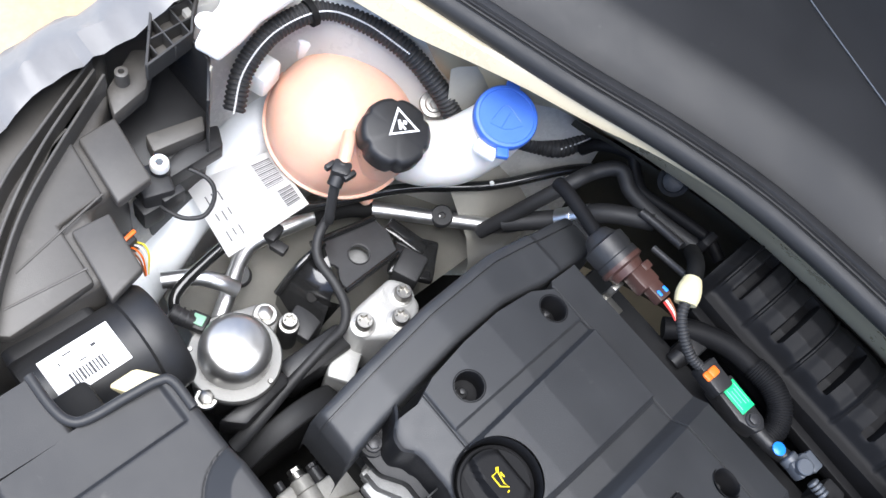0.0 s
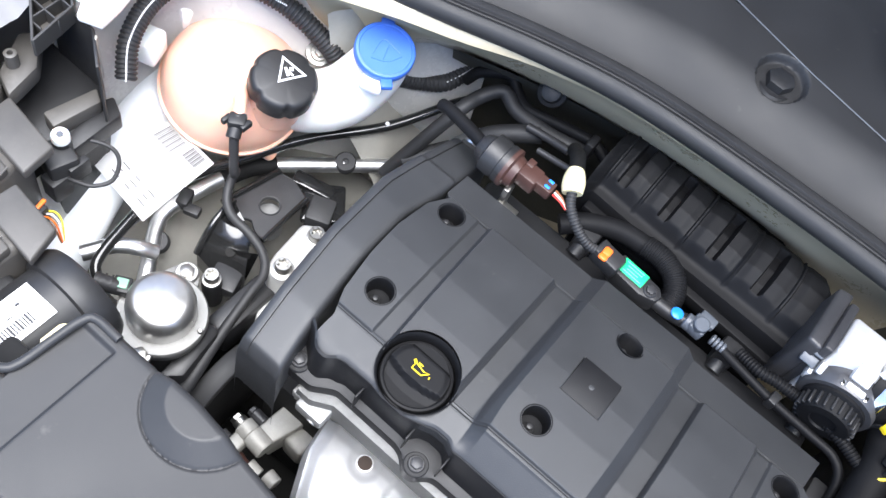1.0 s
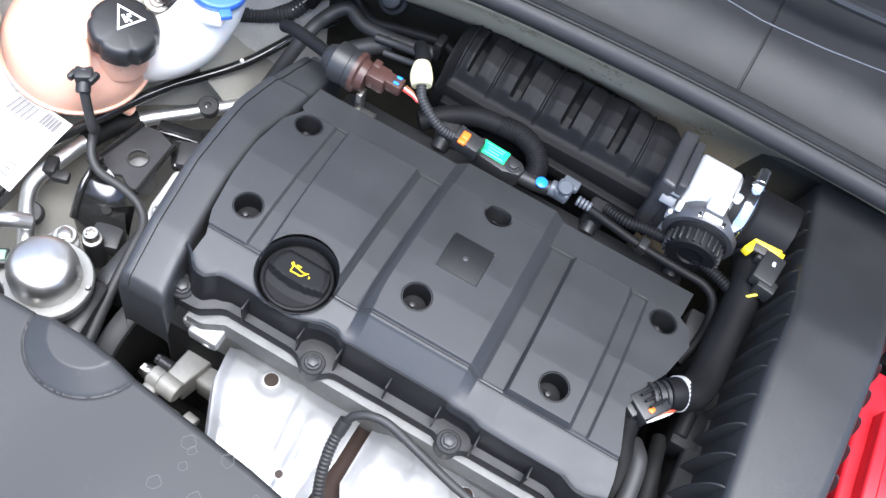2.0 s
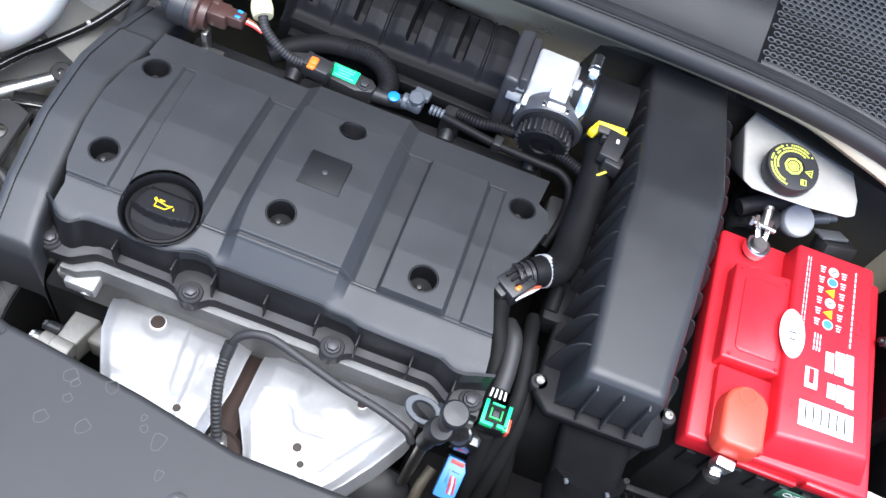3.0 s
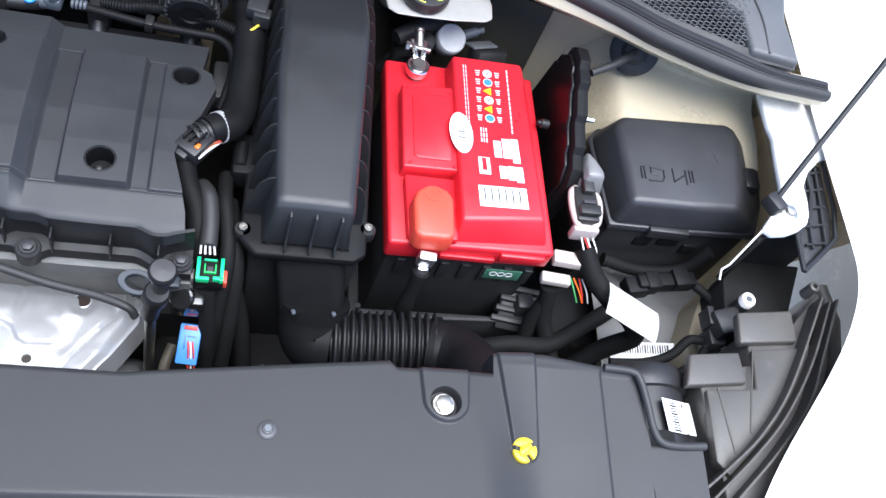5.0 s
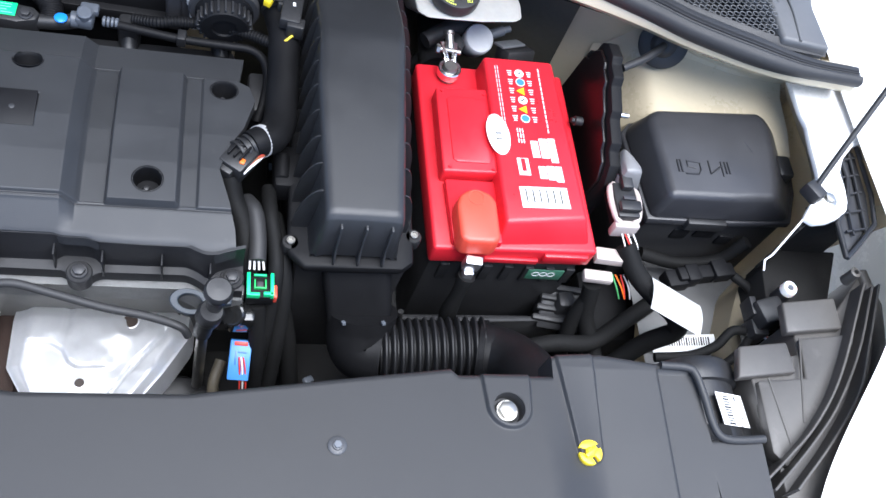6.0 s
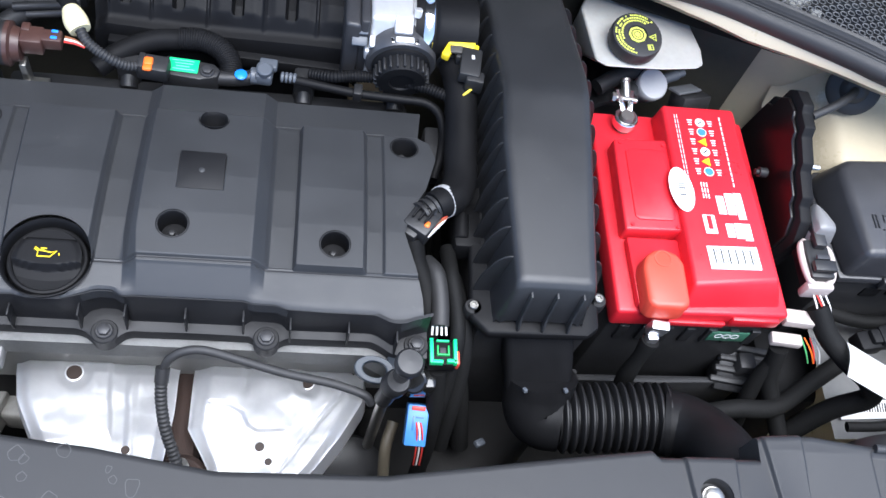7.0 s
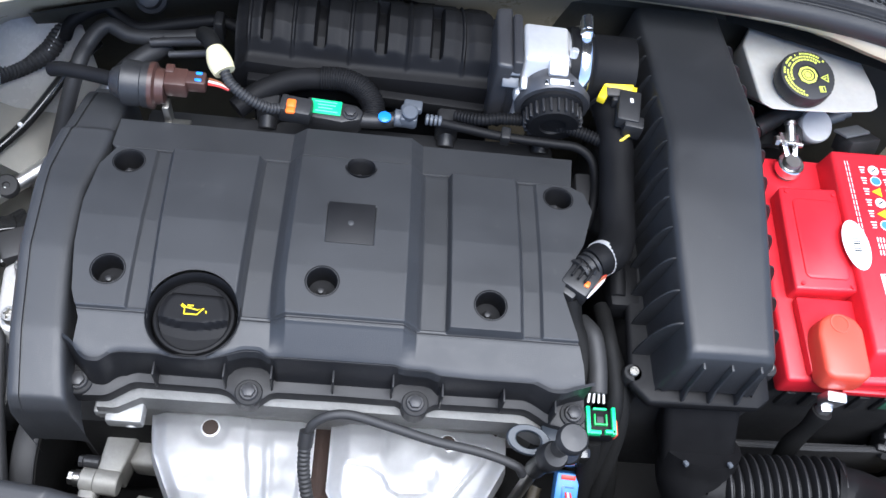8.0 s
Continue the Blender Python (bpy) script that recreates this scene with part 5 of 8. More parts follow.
tray = thing("battery_tray", "black plastic battery tray with raised lip", "battery tray", (0.50, 0.03, 0.56))
part("base", slab([(0.405, -0.088), (0.60, -0.085), (0.60, 0.18), (0.405, 0.18)], 0.57, 0.60, 0.004), M_black, tray)
part("front_lip", slab([(0.402, -0.098), (0.606, -0.094), (0.606, -0.086), (0.402, -0.090)], 0.60, 0.672, 0.003), M_satin, tray)
part("lip_edge", tube([(0.402, -0.094, 0.685), (0.405, -0.096, 0.674), (0.50, -0.095, 0.672), (0.606, -0.091, 0.674)], 0.0035, 8, smooth=False), M_satin, tray)
for i in range(4):
    part("corner_rib", box((0.597 - 0.003 * i, -0.066 - 0.0095 * i, 0.700 - 0.008 * i), (0.050 + 0.002 * i, 0.0070, 0.012), 0.002, (10, 0, -8)), M_satin, tray)
part("corner_block", moved(box((0, 0, 0), (0.052, 0.046, 0.030), 0.003), pose(0.596, -0.078, 0.672, 38, 0, -8)), M_black, tray)
part("clamp_foot", box((0.596, -0.08, 0.66), (0.02, 0.02, 0.09), 0.004), M_black, tray)

# ---- brake fluid reservoir ----
reservoir = thing("brake_fluid_reservoir", "frosted plastic brake fluid reservoir with black cap", "fluid reservoir", (0.46, 0.25, 0.76))
rb0 = [(0.401, 0.186), (0.412, 0.179), (0.442, 0.180), (0.476, 0.182), (0.516, 0.188), (0.525, 0.195), (0.526, 0.216), (0.512, 0.284), (0.500, 0.297), (0.418, 0.299), (0.406, 0.290), (0.393, 0.261)]
part("tank", slab([(0.458 + (x - 0.458) * 0.84, 0.286 + (y - 0.24) * 0.38) for x, y in rb0], 0.785, 0.861, 0.009, 4, rb0), M_fluid, reservoir)
part("neck", lathe([(0.0235, -0.006), (0.0225, 0.012)], (0.443, 0.214, 0.860), (0.0, -0.12, 1), 32), M_fluid, reservoir)
cax = Vector((0.0, -0.14, 1)).normalized()
cbase = Vector((0.443, 0.211, 0.866))
bcap = part("cap", lathe([(0.0275, 0), (0.0285, 0.003), (0.0285, 0.013), (0.0272, 0.016), (0.025, 0.0165), (0.0115, 0.0165), (0.0110, 0.0152), (0.0, 0.0152)], cbase, cax, 72, lobes=(36, 0.02)), M_black, reservoir, "black screw cap with yellow print")
cm = Matrix.Translation(cbase) @ around(cax)
M_lime = mat("lime_yellow_print", (0.62, 0.66, 0.10), 0.5)
part("cap_print", moved(lathe([(0.0098, 0.0), (0.0098, 0.0010), (0.0086, 0.0012), (0.0066, 0.0012), (0.0062, 0.0005), (0.0054, 0.0005), (0.0050, 0.0011), (0.0034, 0.0011), (0.0030, 0.0006), (0.0, 0.0006)], (0, 0, 0.0152), (0, 0, 1), 8), cm), M_lime, bcap, "yellow brake symbol")
part("cap_ring", moved(lathe([(0.0072, 0.0), (0.0072, 0.0013), (0.0060, 0.0013), (0.0060, 0.0)], (0, 0, 0.0152), (0, 0, 1), 24, ends="loop"), cm), M_black, bcap)
part("cap_ring", moved(lathe([(0.0040, 0.0), (0.0040, 0.0013), (0.0032, 0.0013), (0.0032, 0.0)], (0, 0, 0.0152), (0, 0, 1), 20, ends="loop"), cm), M_black, bcap)
rng = random.Random(12)
for q, a0, a1 in ((0.0238, 0.75, 4.60), (0.0205, 0.85, 4.45), (0.0172, 0.95, 3.55)):
    a = a0
    while a < a1:
        w = (0.0010 + 0.0022 * rng.random()) / q
        if rng.random() > 0.16:
            part("print_bar", moved(box((q * math.cos(a + w / 2), q * math.sin(a + w / 2), 0.0166), (0.0019, w * q, 0.0003), 0.0, (0, 0, math.degrees(a + w / 2)), 1), cm), M_lime, bcap)
        a += w + 0.0008 / q
part("cap_triangle", moved(lathe([(0.0054, 0), (0.0054, 0.0005), (0.0038, 0.0005), (0.0038, 0)], (0.0175, -0.0020, 0.0164), (0, 0, 1), 3, ends="loop"), cm), M_lime, bcap)
part("cap_triangle_mark", moved(box((0.0172, -0.0020, 0.0166), (0.0030, 0.0010, 0.0004), 0.0, (0, 0, 20), 1), cm), M_lime, bcap)
for px, py, w, h in ((-0.0027, 0, 0.0008, 0.0066), (0.0027, 0, 0.0008, 0.0066), (0, 0.0030, 0.006, 0.0008), (0, -0.0030, 0.006, 0.0008), (-0.0008, 0, 0.0022, 0.0040)):
    part("cap_book_mark", moved(box((px, py, 0), (w, h, 0.0003), 0.0), cm @ pose(0.0130, -0.0150, 0.0166, 0, 0, 8)), M_lime, bcap)
single("master_cylinder", join(rod((0.45, 0.20, 0.76), (0.45, 0.34, 0.78), 0.022, 24), box((0.47, 0.25, 0.775), (0.07, 0.06, 0.03), 0.006)), M_black, "black brake master cylinder under the reservoir", "brake cylinder")
stub = thing("coolant_stub", "pale grey plastic plug below the reservoir", "plug", (0.493, 0.222, 0.76))
part("disc", lathe([(0.010, -0.030), (0.0165, -0.022), (0.0185, -0.006), (0.0185, 0.002), (0.0170, 0.004), (0.0, 0.0045)], (0.494, 0.218, 0.796), (0.1, -0.45, 1), 36), mat("pale_grey_stub", (0.46, 0.47, 0.48), 0.45, wear=0.1), stub)
part("spout", join(rod((0.506, 0.228, 0.792), (0.528, 0.236, 0.797), 0.0062, 14), rod((0.524, 0.2345, 0.7965), (0.536, 0.2385, 0.7985), 0.0042, 12)), M_grey, stub, "grey side spout")
single("clutch_pipe", tube([(0.426, 0.205, 0.797), (0.440, 0.214, 0.800), (0.458, 0.226, 0.801), (0.482, 0.240, 0.795)], 0.0098, 16), M_rubber, "black rubber pipe below the reservoir", "pipe")
relay = thing("relay_connector", "black plug with a pale grey tag", "connector", (0.540, 0.215, 0.78))
part("body", box((0.541, 0.206, 0.788), (0.042, 0.026, 0.020), 0.003, (-25, 10, 20)), M_black, relay)
part("tag", box((0.531, 0.211, 0.801), (0.036, 0.018, 0.003), 0.0008, (-25, 10, 24)), mat("grey_tag", (0.10, 0.105, 0.11), 0.5, wear=0.2), relay, "pale grey tag")

# ---- control unit bracket, fuse box and wiring beside the battery ----
ecu = thing("control_unit_panel", "tall glossy black control unit panel", "control unit", (0.615, 0.09, 0.66))
sil = [(0.0, 0.0), (0.165, 0.0), (0.178, 0.10), (0.172, 0.170), (0.162, 0.176), (0.160, 0.196), (0.150, 0.207), (0.128, 0.210), (0.122, 0.204), (0.104, 0.203), (0.098, 0.194), (0.070, 0.186), (0.064, 0.178), (0.036, 0.172), (0.030, 0.163), (0.014, 0.160), (0.0, 0.14)]
bm = slab(sil, -0.008, 0.006, 0.002, 2)
part("shell", moved(bm, Matrix.Translation((0.612, 0.010, 0.668)) @ Matrix.Rotation(radians(4), 4, "Y") @ Matrix.Rotation(radians(90), 4, "X") @ Matrix.Rotation(radians(90), 4, "Y")), M_intake, ecu)
bm = slab([(0.008 + x * 0.92, 0.006 + z * 0.92) for x, z in sil], -0.002, 0.002, 0.001, 1)
part("inner_face", moved(bm, Matrix.Translation((0.6015, 0.012, 0.668)) @ Matrix.Rotation(radians(4), 4, "Y") @ Matrix.Rotation(radians(90), 4, "X") @ Matrix.Rotation(radians(90), 4, "Y")), M_unit, ecu, "glossy dark face")
part("face_boss", join(rod((0.600, 0.094, 0.812), (0.590, 0.094, 0.813), 0.0055, 14), rod((0.591, 0.094, 0.813), (0.586, 0.094, 0.8135), 0.0032, 12)), M_black, ecu)
part("stud", rod((0.626, 0.085, 0.842), (0.643, 0.084, 0.842), 0.003, 10), M_alu, ecu, "bright threaded stud")
for y, z in ((0.05, 0.79), (0.12, 0.84), (0.15, 0.80)):
    part("boss", rod((0.618, y, z), (0.632, y, z), 0.006, 12), M_black, ecu)

fuse = thing("fuse_box", "black plastic fuse box with domed lid", "fuse box", (0.76, 0.05, 0.64))
fl = [(0.672, -0.018), (0.77, -0.017), (0.858, -0.012), (0.876, 0.03), (0.888, 0.10), (0.874, 0.128), (0.676, 0.116), (0.662, 0.10)]
part("base", slab([(0.76 + (x - 0.76) * 0.97, 0.05 + (y - 0.05) * 0.96) for x, y in fl], 0.56, 0.788, 0.006, 2), M_black, fuse)
# added black slab, no known part: stands for the shadowed depth here
part("support", slab([(0.640, -0.110), (0.705, -0.105), (0.730, -0.010), (0.640, -0.010)], 0.50, 0.650, 0.008, 2), M_intake, fuse)
flid = part("lid", slab(fl, 0.788, 0.832, 0.010, 5, [(0.682, -0.013), (0.76, -0.011), (0.816, -0.007), (0.826, 0.03), (0.835, 0.105), (0.826, 0.118), (0.690, 0.108), (0.678, 0.096)]), M_lid, fuse, "domed lid with moulded symbols")
part("lid_edge", slab([(0.76 + (x - 0.76) * 1.02, 0.05 + (y - 0.05) * 1.02) for x, y in fl], 0.780, 0.791, 0.003, 2), M_lid, fuse)
for pts in ([(0.712, 0.022), (0.712, 0.038), (0.716, 0.038), (0.716, 0.022)], [(0.720, 0.020), (0.736, 0.020), (0.740, 0.026), (0.740, 0.036), (0.724, 0.038), (0.724, 0.030), (0.734, 0.028)],
            [(0.752, 0.022), (0.752, 0.040)], [(0.752, 0.022), (0.768, 0.034)], [(0.768, 0.020), (0.768, 0.040)], [(0.773, 0.024), (0.773, 0.040)], [(0.777, 0.024), (0.777, 0.040)]):
    part("moulded_mark", tube([(x - 0.014, y - 0.002, 0.8322) for x, y in pts], 0.0011, 6, smooth=False), M_black, flid)
part("lid_catch", box((0.852, 0.050, 0.808), (0.02, 0.03, 0.026), 0.004), M_black, fuse)
part("lid_rib", tube([(0.796, 0.070, 0.832), (0.802, 0.055, 0.832)], 0.0006, 6, 2), M_lid, flid)
part("front_catch", box((0.745, -0.020, 0.786), (0.05, 0.008, 0.016), 0.002), M_black, fuse)
for x, z, w in ((0.728, 0.757, 0.022), (0.760, 0.762, 0.028), (0.792, 0.748, 0.020)):
    part("terminal_block", box((x, -0.010, z), (w, 0.014, 0.020), 0.003), M_intake, fuse)
part("cable_guide", tube([(0.690, -0.026, 0.725), (0.74, -0.034, 0.720), (0.79, -0.032, 0.728), (0.812, -0.026, 0.765)], 0.008, 14), M_loom, fuse)

conn = thing("harness_connector", "ivory and black lever connector with coloured wires", "connector", (0.62, -0.03, 0.76))
part("shell", join(tube([(0.624, 0.010, 0.812), (0.617, 0.002, 0.814), (0.6155, -0.016, 0.814), (0.619, -0.034, 0.812), (0.626, -0.040, 0.808)], 0.0036, 10), tube([(0.642, 0.006, 0.812), (0.648, -0.002, 0.814), (0.6485, -0.018, 0.814), (0.645, -0.034, 0.812), (0.638, -0.040, 0.808)], 0.0036, 10), box((0.632, -0.040, 0.800), (0.030, 0.010, 0.022), 0.003)), M_ivory, conn)
lev = part("lever", join(box((0.632, -0.014, 0.806), (0.026, 0.044, 0.026), 0.002), box((0.634, 0.012, 0.822), (0.013, 0.03, 0.010), 0.002), box((0.632, -0.026, 0.824), (0.024, 0.012, 0.006), 0.001)), M_black, conn, "black locking lever")
part("slot", box((0.632, -0.016, 0.825), (0.014, 0.005, 0.003), 0.0005), M_print, lev)
part("wrap", slab([(0.624, 0.006), (0.655, 0.004), (0.656, 0.018), (0.645, 0.040), (0.632, 0.052), (0.626, 0.030)], 0.806, 0.836, 0.006, 2, [(0.630, 0.012), (0.650, 0.012), (0.650, 0.020), (0.643, 0.034), (0.634, 0.046), (0.631, 0.030)]), M_film, conn, "white plastic wrap")
part("lower_plug", join(box((0.620, -0.064, 0.778), (0.036, 0.016, 0.012), 0.002, (0, 0, -5)), box((0.610, -0.080, 0.760), (0.034, 0.013, 0.010), 0.002, (0, 0, -5))), M_ivory, conn, "ivory plugs")
for i, m in enumerate((M_cable_w, M_cable_r, M_cable_w, M_cable_w, M_cable_g, M_orange, M_cable_r, M_cable_w)):
    x = 0.630 + (i % 4) * 0.0045
    y0 = -0.046 if i < 4 else -0.078
    z0 = 0.797 if i < 4 else 0.760
    part("wire", tube([(x - 0.001 * (i % 3), y0 + 0.002, z0), (x + 0.003 + 0.0015 * (i % 2), y0 - 0.012, z0 - 0.004), (x + 0.008 + 0.002 * (i % 3), y0 - 0.020, z0 - 0.016)], 0.0009, 6), m, conn)

loom = thing("main_wiring_loom", "thick taped black wiring loom with a white tag", "wiring harness", (0.68, -0.10, 0.70))
part("trunk", tube([(0.636, -0.055, 0.79), (0.650, -0.080, 0.775), (0.672, -0.102, 0.765), (0.70, -0.120, 0.752), (0.712, -0.128, 0.728), (0.690, -0.128, 0.69), (0.66, -0.14, 0.65)], 0.0115, 16), M_loom, loom)
part("branch", tube([(0.607, -0.085, 0.75), (0.612, -0.105, 0.71), (0.628, -0.132, 0.68), (0.640, -0.165, 0.66)], 0.010, 14), M_loom, loom)
part("trunk", tube([(0.52, -0.140, 0.685), (0.57, -0.135, 0.70), (0.62, -0.13, 0.695), (0.67, -0.10, 0.69), (0.72, -0.07, 0.70)], 0.010, 14), M_loom, loom)
part("branch", tube([(0.61, -0.09, 0.74), (0.600, -0.105, 0.70), (0.60, -0.13, 0.64)], 0.009, 12), M_loom, loom)
tag = sheet(steps(0, 1, 8), steps(0, 1, 6), lambda u, v: (0.664 + u * 0.066 - v * 0.010, -0.090 - u * 0.022 - v * 0.038, 0.783 - u * 0.022 + 0.006 * math.sin(v * 3.1)), thick=0.0008)
part("white_tag", tag, M_paper, loom, "white paper tag")
part("junction", join(box((0.755, -0.062, 0.745), (0.080, 0.017, 0.020), 0.003, (0, 4, 10)), box((0.735, -0.066, 0.748), (0.018, 0.022, 0.022), 0.003, (0, 0, 10)), box((0.772, -0.059, 0.750), (0.020, 0.022, 0.018), 0.002, (0, 0, 10)), box((0.718, -0.070, 0.742), (0.03, 0.022, 0.02), 0.003, (0, 0, 10))), M_intake, loom)
part("lamp_cable", tube([(0.795, -0.062, 0.745), (0.815, -0.080, 0.742), (0.818, -0.105, 0.735), (0.806, -0.128, 0.738), (0.785, -0.137, 0.752), (0.768, -0.138, 0.752), (0.750, -0.152, 0.740), (0.72, -0.160, 0.732), (0.68, -0.160, 0.725)], 0.0055, 12), M_loom, loom)
part("lamp_cable", tube([(0.790, -0.145, 0.752), (0.770, -0.165, 0.748), (0.735, -0.182, 0.735), (0.69, -0.180, 0.725)], 0.005, 12), M_loom, loom)
for i, m in enumerate((M_cable_w, M_cable_r, M_cable_w)):
    part("wire", tube([(0.785, -0.137 - 0.002 * i, 0.754), (0.80, -0.142 - 0.002 * i, 0.758), (0.812, -0.150 - 0.002 * i, 0.76)], 0.0013, 6), m, loom)
carton = thing("wing_label", "white barcode label on the inner wing", "label", (0.74, -0.13, 0.665))
part("paper", moved(box((0, 0, 0), (0.085, 0.020, 0.0008), 0.0002), pose(0.741, -0.128, 0.694, 12, 0, 3)), M_paper, carton)
for i in range(22):
    part("barcode_bar", moved(box((-0.036 + i * 0.0033, 0.002, 0.0006), (0.0012 if i % 3 else 0.002, 0.010, 0.0004), 0.0), pose(0.741, -0.128, 0.694, 12, 0, 3)), M_print, carton)
single("wheel_arch_liner", sheet(steps(0.69, 0.852, 12), steps(-0.16, -0.01, 9), lambda u, v: (u, v, 0.672 + 0.016 * math.sin((u - 0.62) * 14))), M_liner, "grey plastic wheel arch liner", "arch liner")

grommet = thing("cable_grommet", "black rubber grommet with cable in the strut panel", "grommet", (0.709, 0.195, 0.845))
gn = Vector((-0.35, -0.72, 0.6)).normalized()
part("flange", lathe([(0.0295, 0), (0.0295, 0.004), (0.026, 0.007), (0.016, 0.008), (0.012, 0.014), (0.008, 0.017)], Vector((0.7020, 0.1850, 0.858)) - gn * 0.004, gn, 32), M_rubber, grommet)
part("cable", tube([Vector((0.7020, 0.1850, 0.858)) + gn * 0.008, Vector((0.690, 0.168, 0.868)), Vector((0.668, 0.153, 0.864)), Vector((0.640, 0.140, 0.858))], 0.0048, 12), M_rubber, grommet)
prop = thing("bonnet_prop_rod", "thin black bonnet prop rod in its clip", "prop rod", (0.83, -0.02, 0.88))
part("rod", tube([(0.823, -0.034, 0.876), (0.828, -0.020, 0.893), (0.90, 0.075, 1.0), (1.05, 0.27, 1.22)], 0.0032, 10), M_black, prop)
part("clip", join(box((0.822, -0.030, 0.882), (0.016, 0.022, 0.018), 0.003, (0, 0, 30)), rod((0.822, -0.042, 0.872), (0.824, -0.052, 0.868), 0.006, 12)), M_black, prop)

# ---- coolant expansion tank and washer filler ----
def ball(c, r, squash, seg=48, rows=24, seam=0.0):
    """A blow-moulded bulb with a weld seam round its middle."""
    prof = []
    for i in range(rows + 1):
        a = -math.pi / 2 + math.pi * i / rows
        prof.append((r * math.cos(a) ** 0.9 if abs(a) < 1.57 else 0.0, squash * r * math.sin(a)))
    bm = lathe(prof, (0, 0, 0), (0, 0, 1), seg)
    return bm


tank = thing("coolant_expansion_tank", "pinkish translucent coolant expansion tank", "coolant tank", (-0.465, 0.07, 0.66))
tilt = pose(-0.4755, 0.0795, 0.740, 8, 12, 0)
part("bulb", moved(ball((0, 0, 0), 0.0775, 0.83), tilt), M_tank, tank)
part("weld_seam", moved(lathe([(0.0755, -0.0025), (0.0805, -0.002), (0.0805, 0.002), (0.0755, 0.0025)], (0, 0, -0.004), (0, 0, 1), 64, ends="loop"), tilt), M_tank, tank)
part("neck", lathe([(0.030, -0.03), (0.028, 0.0), (0.0275, 0.012)], (-0.4125, 0.0785, 0.790), (0.22, -0.02, 1), 32), M_tank, tank)
part("lower_foot", join(tube([(-0.426, 0.058, 0.715), (-0.414, 0.064, 0.700), (-0.408, 0.070, 0.690)], 0.009, 16), box((-0.420, 0.074, 0.702), (0.026, 0.034, 0.008), 0.0035, (0, 25, 10))), M_tank, tank)
part("nipple", tube([(-0.437, 0.050, 0.796), (-0.424, 0.036, 0.800), (-0.412, 0.022, 0.796)], 0.0068, 16), M_tank, tank)
part("lug", box((-0.545, 0.025, 0.785), (0.030, 0.032, 0.03), 0.005, (0, 0, 20)), M_milky, tank, "milky mounting lug")
part("lug", box((-0.552, 0.095, 0.785), (0.03, 0.04, 0.03), 0.005, (0, 0, -20)), M_milky, tank, "milky mounting lug")
ca = Vector((0.20, -0.03, 1)).normalized()
cb = Vector((-0.4095, 0.0785, 0.797))
ecap = part("cap", lathe([(0.0335, 0), (0.0350, 0.002), (0.0350, 0.018), (0.0340, 0.0225), (0.0315, 0.0250), (0.0285, 0.0260), (0.0, 0.0268)], cb, ca, 120, lobes=(6, 0.075, 5)), M_black, tank, "black ribbed pressure cap with white warning sign")
cm2 = Matrix.Translation(cb) @ around(ca)
wt = lathe([(0.0182, 0), (0.0182, 0.0006), (0.0142, 0.0006), (0.0142, 0.0)], (0, 0, 0), (0, 0, 1), 3, ends="loop")
sign_turn = pose(0.0065, 0.003, 0.0, 0, 0, -45) @ pose(-0.010, -0.006, 0.0)
part("warning_triangle", moved(wt, cm2 @ sign_turn @ pose(0.010, 0.006, 0.0268, 0, 0, 60)), M_whiteprint, ecap)
part("warning_mark", moved(join(box((0.008, 0.005, 0.0271), (0.003, 0.010, 0.0006), 0.0002, (0, 0, 25), 1), box((0.0115, 0.0045, 0.0271), (0.008, 0.0022, 0.0006), 0.0002, (0, 0, -35), 1), box((0.012, 0.009, 0.0271), (0.004, 0.004, 0.0006), 0.0002, (0, 0, 10), 1)), cm2 @ sign_turn), M_whiteprint, ecap)

overflow = thing("tank_vent_hose", "thin black vent hose with quick fitting", "hose", (-0.34, -0.03, 0.66))
part("fitting", join(box((-0.410, 0.018, 0.797), (0.018, 0.016, 0.012), 0.003, (0, 0, 35)), rod((-0.414, 0.024, 0.798), (-0.404, 0.006, 0.785), 0.0075, 14), box((-0.400, 0.020, 0.797), (0.006, 0.014, 0.008), 0.002), box((-0.419, 0.012, 0.797), (0.006, 0.012, 0.008), 0.002)), M_black, overflow)
part("hose", tube([(-0.406, 0.010, 0.788), (-0.399, 0.003, 0.765), (-0.393, -0.002, 0.742), (-0.4030, 0.0100, 0.722), (-0.3960, -0.0070, 0.715), (-0.3860, -0.0180, 0.708), (-0.3720, -0.0230, 0.703), (-0.3470, -0.0230, 0.698), (-0.3240, -0.0270, 0.690), (-0.3100, -0.0400, 0.680), (-0.3080, -0.0620, 0.668), (-0.300, -0.110, 0.655), (-0.290, -0.158, 0.645), (-0.287, -0.185, 0.63)], lambda k: 0.0050 + 0.003 * smoothstep(0.75, 1.0, k), 14), M_rubber, overflow)

washer = thing("washer_filler", "white washer filler neck with bright blue cap", "washer filler", (-0.36, 0.14, 0.72))
wa = Vector((0.20, -0.16, 1)).normalized()
wb = Vector((-0.3490, 0.1600, 0.8440))
wm = Matrix.Translation(wb) @ around(wa)
part("neck", tube([wb + wa * 0.002, wb - wa * 0.020, (-0.3600, 0.154, 0.800), (-0.372, 0.136, 0.775), (-0.396, 0.122, 0.752), (-0.44, 0.118, 0.715)], lambda k: 0.0272 + 0.0030 * math.sin(k * 3) + 0.006 * k, 32), M_milky, washer)
part("pouring_lip", join(lathe([(0.0270, -0.012), (0.0290, -0.008), (0.0292, 0.0), (0.028, 0.002)], wb, wa, 40), box(wb + Vector((0.012, -0.030, -0.012)), (0.026, 0.016, 0.014), 0.005, (0, 0, 20))), M_milky, washer)
